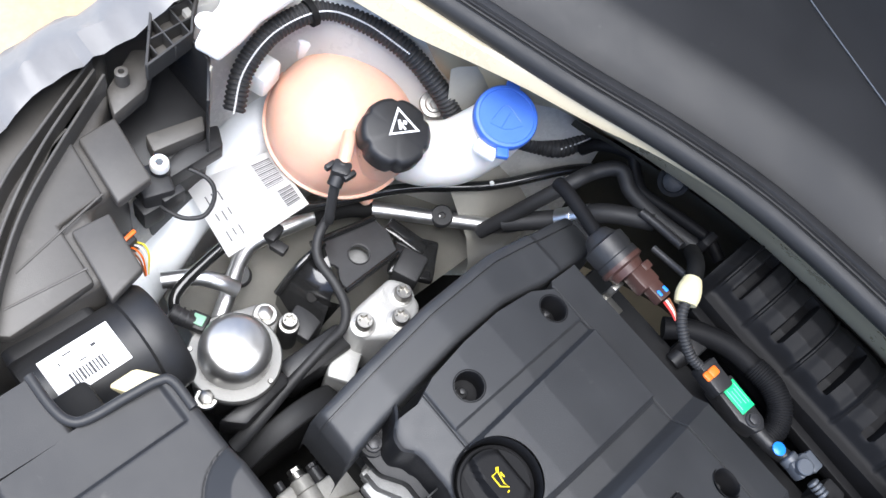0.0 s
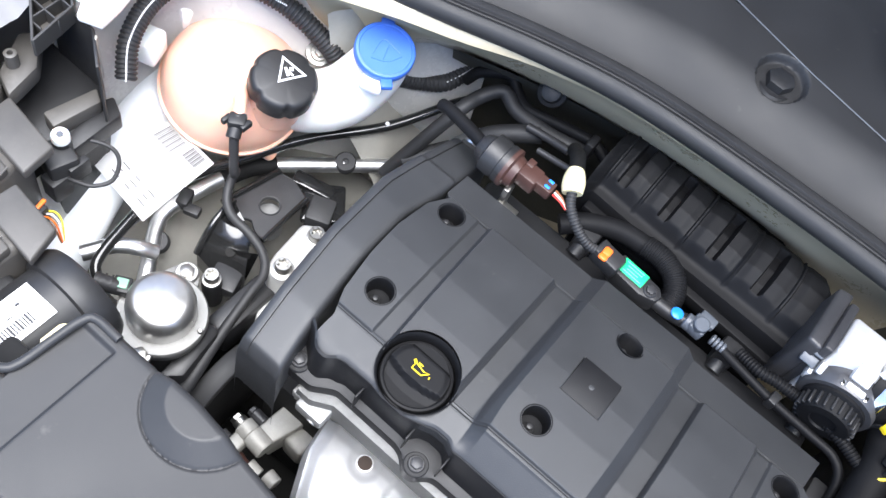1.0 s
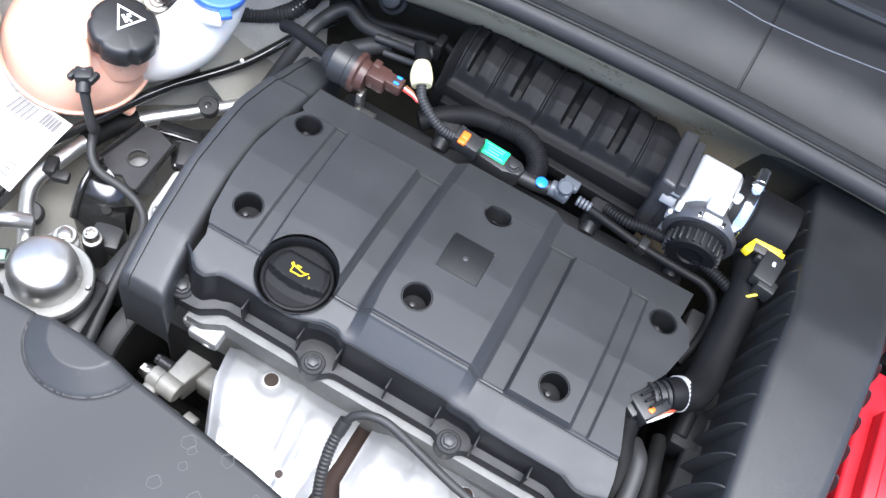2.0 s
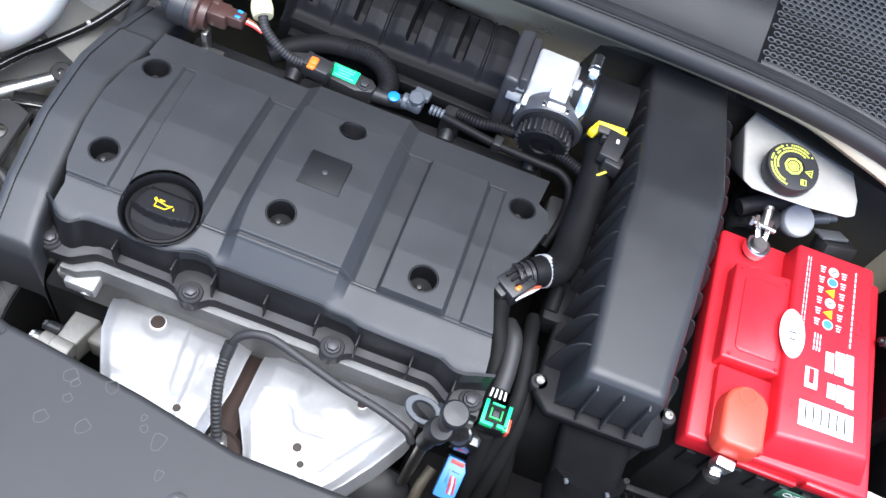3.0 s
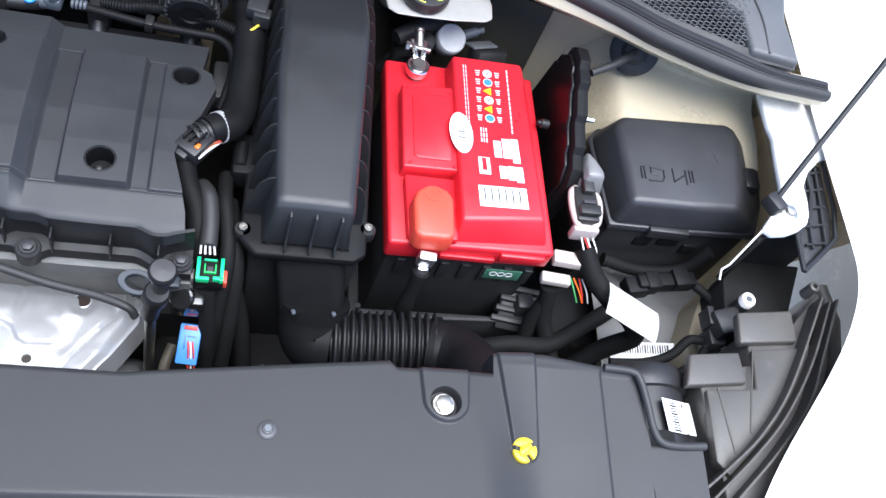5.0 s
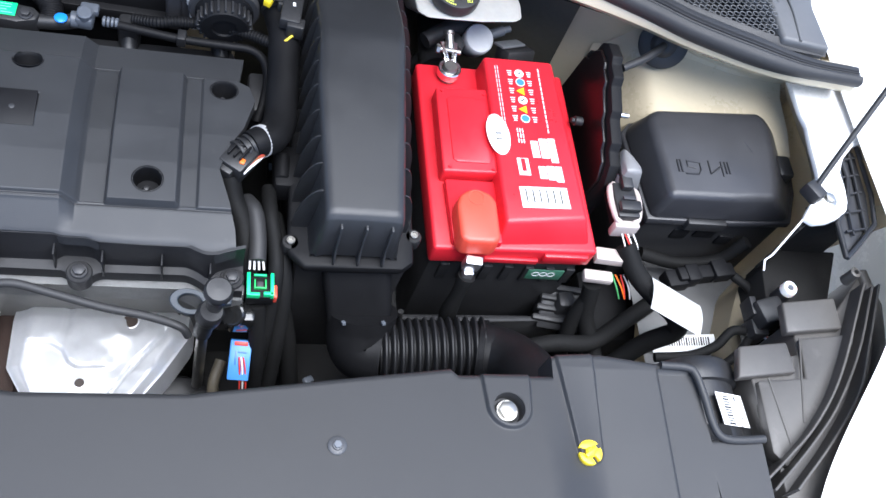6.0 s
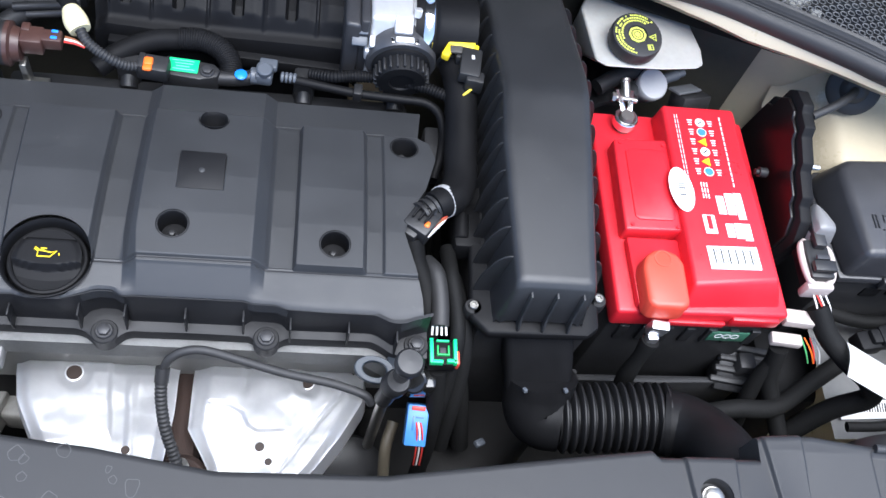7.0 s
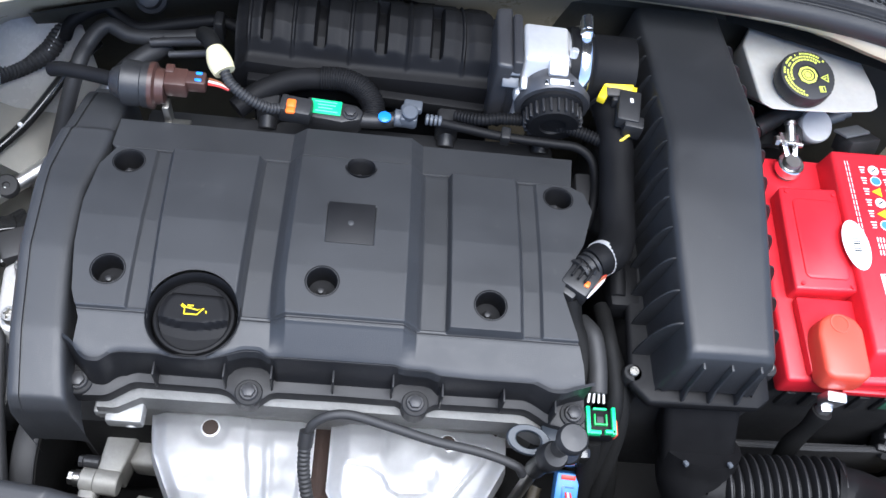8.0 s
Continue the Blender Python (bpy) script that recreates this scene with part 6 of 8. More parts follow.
wcap = part("cap", lathe([(0.0305, 0), (0.0315, 0.002), (0.0315, 0.0085), (0.0302, 0.0108), (0.0275, 0.0112), (0.0266, 0.0100), (0.0, 0.0097)], wb, wa, 56), M_blue, washer, "bright blue snap cap")
ways = (Vector((0.72, -0.70, 0)), Vector((-0.62, 0.78, 0)))
for name, d, r, w, l in (("tab", ways[0], 0.0335, 0.012, 0.016), ("hinge", ways[1], 0.0325, 0.014, 0.008)):
    q = (d - wa * d.dot(wa)).normalized()
    part(name, box(wb + wa * 0.006 + q * r, (l, w, 0.006), 0.0015, (0, 0, math.degrees(math.atan2(d.y, d.x)))), M_blue, wcap)
part("wiper_symbol", moved(join(tube([(-0.014, -0.004, 0.0099), (0.0, 0.011, 0.0099), (0.014, -0.004, 0.0099)], 0.0006, 6), tube([(-0.005, -0.012, 0.0099), (0.004, 0.004, 0.0099)], 0.0006, 6), tube([(-0.016, -0.008, 0.0099), (0.0, -0.013, 0.0099), (0.016, -0.008, 0.0099)], 0.0006, 6)), wm), M_blue, wcap)
part("vent_dot", lathe([(0.0025, 0), (0.0022, 0.0012)], wb + wa * 0.0098 + Vector((-0.012, 0.016, 0.004)), wa, 12), M_blue, wcap)

conduit = thing("corrugated_conduit", "black corrugated wiring conduit with white thread", "wiring conduit", (-0.50, 0.1, 0.80))
cpts = [(-0.513, -0.030, 0.803), (-0.534, -0.004, 0.826), (-0.547, 0.040, 0.840), (-0.540, 0.090, 0.846), (-0.508, 0.116, 0.846), (-0.463, 0.138, 0.834), (-0.420, 0.152, 0.808), (-0.396, 0.162, 0.780), (-0.37, 0.180, 0.765)]
part("sleeve", tube(cpts, 0.0110, 18, 10, ribs=(0.0046, 0.0016)), M_rubber, conduit)
line = spline([Vector(p) + Vector((0.007, -0.0055, 0.0084)) for p in cpts[0:6]], 24)
part("thread", join(*[tube([a, a.lerp(b, 0.68)], 0.0009, 5, 2) for a, b in zip(line, line[1:])]), M_whiteprint, conduit, "white marking thread")
part("tape", tube([(-0.543, 0.075, 0.8455), (-0.5425, 0.081, 0.846)], 0.0135, 18, 2), M_loom, conduit)
tail = [(-0.380, 0.172, 0.771), (-0.364, 0.212, 0.752), (-0.341, 0.241, 0.741), (-0.319, 0.258, 0.746), (-0.310, 0.283, 0.753), (-0.305, 0.312, 0.755), (-0.300, 0.345, 0.745)]
part("sleeve_end", tube(tail, lambda k: 0.0112 - 0.003 * smoothstep(0.5, 0.9, k), 18, 8, ribs=(0.0046, 0.0010)), M_rubber, conduit)
line = spline([Vector(p) + Vector((0.004, -0.005, 0.0075)) for p in tail[3:]], 16)
part("thread_end", join(*[tube([a, a.lerp(b, 0.68)], 0.0009, 5, 2) for a, b in zip(line, line[1:])]), M_whiteprint, conduit, "white marking thread")

single("wing_bolt", join(hex_bolt((-0.424, 0.153, 0.783), 0.0065, 0.010, (0.5, -0.35, 1)), lathe([(0.014, -0.008), (0.014, 0.0)], (-0.424, 0.153, 0.783), (0.5, -0.35, 1), 24)), M_steel, "bolt through the inner wing flange", "bolt")
side_rail = thing("chassis_rail", "pale painted round chassis rail", "chassis rail", (-0.51, -0.08, 0.62), kind="structure")
part("rail", tube([(-0.455, -0.24, 0.615), (-0.485, -0.16, 0.640), (-0.515, -0.08, 0.663), (-0.535, 0.0, 0.685), (-0.55, 0.10, 0.70)], 0.030, 28), mat("pale_blue_white_paint", (0.80, 0.83, 0.85), 0.35, wear=0.06), side_rail)

paper = thing("paper_label", "white printed paper label with barcode", "label", (-0.49, -0.02, 0.66))
def paper_at(u, v):
    a, b, c, d = Vector((-0.512, -0.085, 0.715)), Vector((-0.500, 0.010, 0.715)), Vector((-0.428, 0.004, 0.715)), Vector((-0.425, -0.096, 0.715))
    p = a.lerp(b, u).lerp(d.lerp(c, u), v)
    return p + Vector((0.1, 0, 0.3)) * 0.012 * math.sin(u * 3.1)
part("sheet", sheet(steps(0, 1, 8), steps(0, 1, 8), paper_at, thick=0.0006), M_paper, paper)
def print_on(u0, v0, u1, v1):
    bm = bmesh.new()
    bm.faces.new([bm.verts.new(paper_at(u, v) + Vector((0.0008, 0, 0.0016))) for u, v in ((u0, v0), (u1, v0), (u1, v1), (u0, v1))])
    return bm
for i in range(15):
    part("barcode_bar", print_on(0.70, 0.10 + i * 0.028, 0.92, 0.10 + i * 0.028 + (0.008 if i % 3 else 0.015)), M_fade, paper)
for i in range(10):
    part("barcode_bar", print_on(0.78, 0.60 + i * 0.028, 0.95, 0.60 + i * 0.028 + (0.011 if i % 2 else 0.018)), M_fade, paper)
for i in range(9):
    part("print_bar", print_on(0.10 + 0.07 * (i % 3), 0.22 + 0.25 * (i // 3), 0.112 + 0.07 * (i % 3), 0.36 + 0.25 * (i // 3) - 0.04 * (i % 2)), M_fade, paper)

# ---- pipes and cables along the inner wing ----
pipes = thing("air_conditioning_pipe", "bare aluminium air conditioning pipe with black clamps", "pipe", (-0.40, 0.05, 0.64))
part("pipe", tube([(-0.398, -0.125, 0.648), (-0.412, -0.105, 0.655), (-0.436, -0.072, 0.660), (-0.443, -0.050, 0.664), (-0.436, -0.006, 0.666), (-0.424, 0.046, 0.666), (-0.402, 0.078, 0.665), (-0.352, 0.133, 0.664), (-0.300, 0.192, 0.664), (-0.284, 0.245, 0.664)], 0.0088, 18), M_alu, pipes)
part("tape", tube([(-0.431, 0.018, 0.667), (-0.420, 0.052, 0.667), (-0.404, 0.076, 0.666)], 0.0108, 18), M_loom, pipes, "black tape wrap")
part("clip", join(box((-0.437, -0.030, 0.670), (0.014, 0.022, 0.016), 0.003, (0, 0, 20)), box((-0.422, -0.034, 0.668), (0.018, 0.012, 0.010), 0.002, (0, 0, 20))), M_black, pipes)
for c in ((-0.424, -0.082, 0.656), (-0.350, 0.134, 0.671)):
    part("rubber_plug", lathe([(0.0125, -0.006), (0.0125, 0.002), (0.011, 0.004), (0.004, 0.004), (0.003, 0.002)], c, (0.1, -0.3, 1), 28), M_rubber, pipes)
part("branch", tube([(-0.45, -0.155, 0.690), (-0.434, -0.128, 0.693), (-0.418, -0.112, 0.69), (-0.405, -0.10, 0.68)], 0.0085, 14), M_alu, pipes)
part("second_pipe", tube([(-0.30, 0.175, 0.69), (-0.26, 0.215, 0.72), (-0.232, 0.236, 0.755), (-0.19, 0.262, 0.775)], 0.0105, 16), M_rubber, pipes)
part("crimp", join(tube([(-0.262, 0.213, 0.718), (-0.240, 0.230, 0.745)], 0.0118, 18, 2), *[tube([(-0.254 + i * 0.008, 0.219 + i * 0.006, 0.728 + i * 0.0095), (-0.252 + i * 0.008, 0.2205 + i * 0.006, 0.730 + i * 0.0095)], 0.0126, 18, 2) for i in range(2)]), M_alu, pipes, "crimped aluminium sleeve")
cab = thing("wing_cable", "glossy black cable along the inner wing", "cable", (-0.40, 0.05, 0.67))
part("cable", tube([(-0.412, -0.166, 0.692), (-0.428, -0.153, 0.700), (-0.438, -0.110, 0.704), (-0.442, -0.070, 0.706), (-0.440, -0.030, 0.706), (-0.418, 0.037, 0.702), (-0.389, 0.108, 0.702), (-0.339, 0.186, 0.705), (-0.302, 0.262, 0.718), (-0.28, 0.30, 0.72)], 0.0058, 14), M_gloss, cab)
part("white_dot", lathe([(0.0028, 0), (0.0022, 0.002)], (-0.3385, 0.186, 0.7105), (0, -0.2, 1), 14), M_whiteprint, cab)
part("end_plug", moved(join(tube([(-0.414, -0.166, 0.692), (-0.404, -0.160, 0.688), (-0.396, -0.154, 0.684)], 0.0085, 14), *[lathe([(0.0095, 0), (0.0095, 0.002)], (-0.412 + i * 0.005, -0.165 + i * 0.0035, 0.692 - i * 0.002), (1, 0.5, -0.3), 14) for i in range(3)], box((-0.393, -0.150, 0.683), (0.018, 0.018, 0.012), 0.002, (0, 0, 30))), pose(0.0, -0.003, 0.012)), M_black, cab)
part("green_seal", box((-0.3925, -0.1528, 0.7022), (0.012, 0.011, 0.003), 0.001, (0, 0, 30)), mat("pale_green_plastic", (0.22, 0.42, 0.30), 0.4), cab, "pale green seal window")
rear_hoses = thing("heater_hose", "black heater hose along the bulkhead", "hose", (-0.2, 0.28, 0.74))
part("upper_hose", tube([(-0.300, 0.268, 0.760), (-0.288, 0.273, 0.781), (-0.26, 0.288, 0.789), (-0.242, 0.282, 0.782), (-0.22, 0.273, 0.78), (-0.182, 0.28, 0.784), (-0.141, 0.286, 0.788), (-0.117, 0.283, 0.782)], 0.0066, 16), M_intake, rear_hoses)
part("lower_hose", tube([(-0.312, 0.160, 0.665), (-0.279, 0.214, 0.76), (-0.269, 0.248, 0.776), (-0.253, 0.27, 0.782), (-0.228, 0.264, 0.777), (-0.187, 0.266, 0.777), (-0.142, 0.274, 0.78)], 0.0082, 16), M_rubber, rear_hoses, "worn black rubber hose")
part("hose_clip", box((-0.139, 0.278, 0.788), (0.010, 0.020, 0.028), 0.003), M_black, rear_hoses)
part("short_pipe", tube([(-0.205, 0.250, 0.785), (-0.180, 0.252, 0.788), (-0.152, 0.250, 0.795)], 0.0048, 14), M_bolt, rear_hoses)
single("bulkhead_plug", lathe([(0.016, -0.012), (0.016, 0.003), (0.012, 0.006), (0.0105, 0.020), (0.007, 0.022)], (-0.206, 0.282, 0.816), (0.106, -0.68, 0.776), 24), M_black, "black wiring plug in the bulkhead", "plug")

# ---- engine mount and fittings by the belt cover ----
def plate_with_hole(outline, hole, r, z, thick):
    n = 40
    bm = bmesh.new()
    def edge(a):
        d = Vector((math.cos(a), math.sin(a)))
        best = 1.0
        for (x0, y0), (x1, y1) in zip(outline, outline[1:] + outline[:1]):
            p, q = Vector((x0 - hole[0], y0 - hole[1])), Vector((x1 - hole[0], y1 - hole[1]))
            e = q - p
            den = d.x * e.y - d.y * e.x
            if abs(den) > 1e-9:
                t = (p.x * e.y - p.y * e.x) / den
                s = (p.x * d.y - p.y * d.x) / den
                if t > 0 and -0.001 <= s <= 1.001:
                    best = min(best, t)
        return d * best
    rings = []
    for zz, k in ((z - thick, 0), (z - 0.001, 0), (z, 1), (z, 2), (z - thick, 2)):
        ring = []
        for i in range(n):
            a = 2 * math.pi * i / n
            d = edge(a) if k < 2 else Vector((math.cos(a), math.sin(a))) * r
            if k == 1:
                d = d * (1 - 0.001 / max(0.002, d.length))
            ring.append(bm.verts.new((hole[0] + d.x, hole[1] + d.y, zz)))
        rings.append(ring)
    for a, b in zip(rings, rings[1:]):
        for i in range(n):
            bm.faces.new((a[i], a[(i + 1) % n], b[(i + 1) % n], b[i]))
    bmesh.ops.recalc_face_normals(bm, faces=bm.faces)
    return bm


mount = thing("engine_mount_bracket", "glossy black pressed steel engine mount bracket", "mount bracket", (-0.37, 0.0, 0.56))
part("top_plate", plate_with_hole([(-0.400, -0.012), (-0.386, 0.062), (-0.366, 0.066), (-0.341, 0.058), (-0.338, -0.014), (-0.352, -0.012), (-0.364, -0.004), (-0.376, -0.012)], (-0.3625, 0.0225), 0.0108, 0.686, 0.004), M_bolt, mount, "black plate with a round hole")
part("folded_edge", tube([(-0.400, -0.012, 0.687), (-0.393, 0.024, 0.688), (-0.386, 0.062, 0.688)], 0.0036, 10), M_gloss, mount)
part("folded_edge", tube([(-0.338, -0.014, 0.685), (-0.3395, 0.022, 0.686), (-0.341, 0.058, 0.686)], 0.0030, 10), M_gloss, mount)
part("hole_rim", lathe([(0.0125, 0.0), (0.0118, 0.0010), (0.0108, 0.0008), (0.0106, -0.004)], (-0.3625, 0.0225, 0.686), (0, 0, 1), 32, ends="open"), M_bolt, mount)
part("core", lathe([(0.016, -0.03), (0.016, 0.0), (0.014, 0.002), (0.0, 0.002)], (-0.3625, 0.0225, 0.666), (0, 0, 1), 24), M_rail, mount, "grey metal core under the hole")
def arm_at(u, v):
    """A pressed arm that curves down from the plate toward the canister."""
    a, b, c, d = Vector((-0.392, -0.002, 0.690)), Vector((-0.384, -0.064, 0.650)), Vector((-0.322, -0.058, 0.630)), Vector((-0.352, -0.016, 0.684))
    p = a.lerp(b, v).lerp(d.lerp(c, v), u)
    return p + Vector((0, 0, 0.020 * math.sin(v * 2.6) * (1 - 0.5 * u) - 0.010 * math.sin(u * 3.1) * v))


part("curved_arm", sheet(steps(0, 1, 16), steps(0, 1, 16), arm_at, drop=0.03), M_gloss, mount)
part("arm_flange", tube([Vector(arm_at(0.0, v)) for v in steps(0, 1, 8)], 0.004, 10, 3), M_gloss, mount)
part("arm_slot", lathe([(0.006, 0), (0.0055, 0.0008), (0.0, 0.0008)], Vector(arm_at(0.55, 0.6)) + Vector((0, 0, 0.001)), (0.1, -0.4, 1), 20), M_dark, mount)
part("front_web", sheet(steps(0, 1, 14), steps(0, 1, 10), lambda u, v: (-0.392 + 0.062 * u - 0.012 * v, -0.026 - 0.012 * math.sin(u * 3.1) - 0.03 * v, 0.682 - 0.12 * v - 0.012 * math.sin(u * 3.1) ** 2), thick=0.003), M_gloss, mount)
part("rear_arm", join(box((-0.330, 0.075, 0.668), (0.05, 0.05, 0.012), 0.004, (0, 0, 40)), box((-0.352, 0.082, 0.674), (0.05, 0.018, 0.010), 0.003, (0, 8, 20))), M_gloss, mount)
part("buffer", box((-0.324, 0.064, 0.664), (0.030, 0.034, 0.030), 0.004, (0, 0, 25)), M_rubber, mount)
part("under_block", box((-0.35, -0.02, 0.52), (0.08, 0.10, 0.08), 0.01), M_dark, mount)

support = thing("engine_support", "cast aluminium engine support with three star bolts", "engine support", (-0.29, 0.0, 0.58))
part("casting", slab([(-0.322, -0.014), (-0.317, -0.036), (-0.306, -0.042), (-0.285, -0.036), (-0.264, -0.004), (-0.262, 0.024), (-0.280, 0.046), (-0.312, 0.050), (-0.329, 0.036), (-0.326, 0.008)], 0.60, 0.684, 0.006, 3, [(-0.319, -0.014), (-0.314, -0.032), (-0.305, -0.037), (-0.288, -0.032), (-0.268, -0.003), (-0.267, 0.022), (-0.283, 0.040), (-0.310, 0.044), (-0.324, 0.033), (-0.321, 0.008)]), M_support, support)
part("foot", join(box((-0.288, -0.048, 0.61), (0.030, 0.040, 0.07), 0.005, (0, 0, 35)), box((-0.281, -0.057, 0.638), (0.028, 0.020, 0.012), 0.003, (0, 0, 35))), M_support, support)
for i in range(4):
    part("cast_mark", box((-0.3165 + 0.003 * i, 0.016 - 0.001 * i, 0.6843), (0.0014, 0.010 - 0.002 * (i % 2), 0.0008), 0.0002, (0, 0, 28)), M_support, support)
for c in ((-0.3005, 0.0295, 0.682), (-0.2995, -0.0230, 0.682), (-0.2815, 0.0105, 0.682)):
    part("boss", lathe([(0.0135, 0.0), (0.0132, 0.0025), (0.0122, 0.0032), (0.0, 0.0032)], c, (0, 0, 1), 28), M_support, support)
    part("bolt", torx_bolt((c[0], c[1], 0.685), 0.0085, 0.013), M_steel, support, "star socket bolt")

dome = thing("metal_canister", "shiny silver domed canister on a bolted flange", "canister", (-0.348, -0.145, 0.65))
part("dome", lathe([(0.0350, -0.006), (0.0345, 0.018), (0.0330, 0.027), (0.0298, 0.0325), (0.0245, 0.0350), (0.0, 0.0366)], (-0.3485, -0.143, 0.686), (0.02, 0.0, 1), 56), M_dome, dome)
part("flange", lathe([(0.043, -0.014), (0.044, -0.004), (0.0455, -0.002), (0.0455, 0.003), (0.044, 0.005), (0.0345, 0.005)], (-0.347, -0.144, 0.682), (0.02, 0, 1), 48), M_cast, dome)
part("body", lathe([(0.040, -0.07), (0.042, -0.012)], (-0.347, -0.144, 0.682), (0.02, 0, 1), 40), M_black, dome)
ear = part("ear", slab([(-0.390, -0.120), (-0.380, -0.088), (-0.366, -0.080), (-0.353, -0.088), (-0.340, -0.108)], 0.670, 0.678, 0.003), M_cast, dome)
part("bolt", hex_bolt((-0.3665, -0.0935, 0.678), 0.0078, 0.009, washer=1.6), M_steel, ear)
part("side_bolt", torx_bolt((-0.348, -0.077, 0.668), 0.0078, 0.012), M_steel, dome)
part("side_bracket", join(box((-0.345, -0.060, 0.645), (0.032, 0.03, 0.02), 0.003, (0, 0, 20)), rod((-0.348, -0.077, 0.62), (-0.348, -0.077, 0.669), 0.011, 16)), M_black, dome)
part("front_bolt", hex_bolt((-0.330, -0.188, 0.682), 0.0075, 0.008), M_steel, dome)
for a in (0.3, 2.2, 3.9):
    part("rivet", lathe([(0.003, 0), (0.002, 0.002)], (-0.347 + 0.042 * math.cos(a), -0.144 + 0.042 * math.sin(a), 0.687), (0, 0, 1), 10), M_steel, dome)
part("black_arm", join(slab([(-0.318, -0.11), (-0.30, -0.11), (-0.29, -0.17), (-0.31, -0.19)], 0.62, 0.665, 0.006), box((-0.310, -0.07, 0.63), (0.03, 0.08, 0.05), 0.006)), M_black, dome)

# ---- lower engine front: tensioner and pulley ----
tens = thing("belt_tensioner", "bare cast alternator bracket and bolts", "alternator bracket", (-0.21, -0.16, 0.56))
part("pivot_barrel", join(rod((-0.226, -0.151, 0.606), (-0.211, -0.1525, 0.606), 0.0112, 28), lathe([(0.0122, 0), (0.0122, 0.020), (0.0108, 0.022)], (-0.211, -0.1525, 0.606), (1, -0.09, 0), 28)), M_tens, tens)
part("pivot_bolt", join(rod((-0.238, -0.150, 0.606), (-0.232, -0.1505, 0.606), 0.0072, 6), rod((-0.233, -0.1505, 0.606), (-0.224, -0.151, 0.606), 0.0082, 20)), M_steel, tens, "bright hexagon bolt")
part("plate", slab([(-0.212, -0.142), (-0.190, -0.150), (-0.178, -0.108), (-0.208, -0.106)], 0.570, 0.612, 0.003, 3), M_tens, tens)
part("ear", slab([(-0.226, -0.181), (-0.210, -0.183), (-0.209, -0.160), (-0.226, -0.160)], 0.588, 0.609, 0.004, 3), M_tens, tens)
part("upper_bolt", join(rod((-0.231, -0.134, 0.608), (-0.226, -0.1342, 0.608), 0.0058, 6), rod((-0.226, -0.1342, 0.608), (-0.210, -0.135, 0.608), 0.0066, 16)), M_bolt, tens)
part("small_bolt", rod((-0.236, -0.170, 0.606), (-0.226, -0.171, 0.606), 0.0045, 12), M_bolt, tens)
part("casting", slab([(-0.186, -0.132), (-0.160, -0.134), (-0.158, -0.106), (-0.174, -0.100), (-0.190, -0.114)], 0.560, 0.600, 0.005, 3), M_tens, tens)
part("lower_lug", join(rod((-0.196, -0.172, 0.585), (-0.180, -0.173, 0.583), 0.0075, 14), rod((-0.175, -0.166, 0.58), (-0.160, -0.168, 0.58), 0.0085, 14)), M_tens, tens)
part("bushing", rod((-0.212, -0.176, 0.588), (-0.186, -0.180, 0.580), 0.0085, 14), M_brown, tens, "rusty brown bushing")
pul = thing("drive_pulley", "dark drive pulley with rubber belt", "pulley", (-0.26, -0.13, 0.55))
part("wheel", lathe([(0.062, 0), (0.064, 0.003), (0.064, 0.022), (0.060, 0.025), (0.045, 0.020), (0.0, 0.018)], (-0.262, -0.125, 0.575), (-1, 0, 0), 48), M_dark, pul)
part("belt", lathe([(0.066, 0.0), (0.0675, 0.002), (0.0675, 0.020), (0.066, 0.022), (0.064, 0.02), (0.064, 0.0)], (-0.263, -0.125, 0.575), (-1, 0, 0), 48, ends="loop"), M_rubber, pul)

# small wiring round the left lamp
loop = thing("lamp_adjuster_cable", "thin black cable looped beside the headlamp", "cable", (-0.475, -0.105, 0.74))
part("cable", tube([(-0.505, -0.128, 0.775), (-0.512, -0.108, 0.775), (-0.500, -0.090, 0.772), (-0.480, -0.080, 0.770), (-0.463, -0.086, 0.770), (-0.452, -0.104, 0.770), (-0.460, -0.120, 0.768), (-0.474, -0.128, 0.768), (-0.490, -0.132, 0.766)], 0.0022, 10), M_rubber, loop)
part("arm", slab([(-0.510, -0.118), (-0.497, -0.118), (-0.500, -0.050), (-0.522, -0.040), (-0.527, -0.055)], 0.755, 0.778, 0.003), M_black, loop, "black bracket arm")
plug = thing("lamp_plug", "black lamp plug with orange, yellow and red wires", "connector", (-0.455, -0.18, 0.76))
part("body", box((-0.457, -0.186, 0.785), (0.012, 0.028, 0.022), 0.002, (0, 0, 12)), M_black, plug)
part("lock", box((-0.459, -0.178, 0.797), (0.004, 0.018, 0.003), 0.0008, (0, 0, 12)), M_orange, plug, "orange lock strip")
for i, m in enumerate((M_cable_y, M_cable_w, M_orange, M_cable_br)):
    part("wire", tube([(-0.454, -0.172 - 0.004 * i, 0.789), (-0.448, -0.169 - 0.004 * i, 0.790), (-0.440, -0.170 - 0.003 * i, 0.785), (-0.432, -0.177 - 0.001 * i, 0.768)], 0.0009, 6), m, plug)
single("ivory_support", slab([(-0.366, -0.272), (-0.352, -0.262), (-0.322, -0.242), (-0.312, -0.226), (-0.322, -0.218), (-0.340, -0.226), (-0.372, -0.252)], 0.790, 0.806, 0.003), M_tape, "ivory plastic support below the radiator cover", "support")
single("side_member", sheet(steps(0, 1, 12), steps(0, 1, 10), lambda u, v: (-0.475 + 0.165 * u, -0.150 + 0.330 * v, 0.612 + 0.016 * math.sin(u * 5.0 + 0.4) * (1 - 0.5 * v) - 0.01 * v), thick=0.002), M_pale, "grey painted side member below the pipes", "side member", kind="structure")

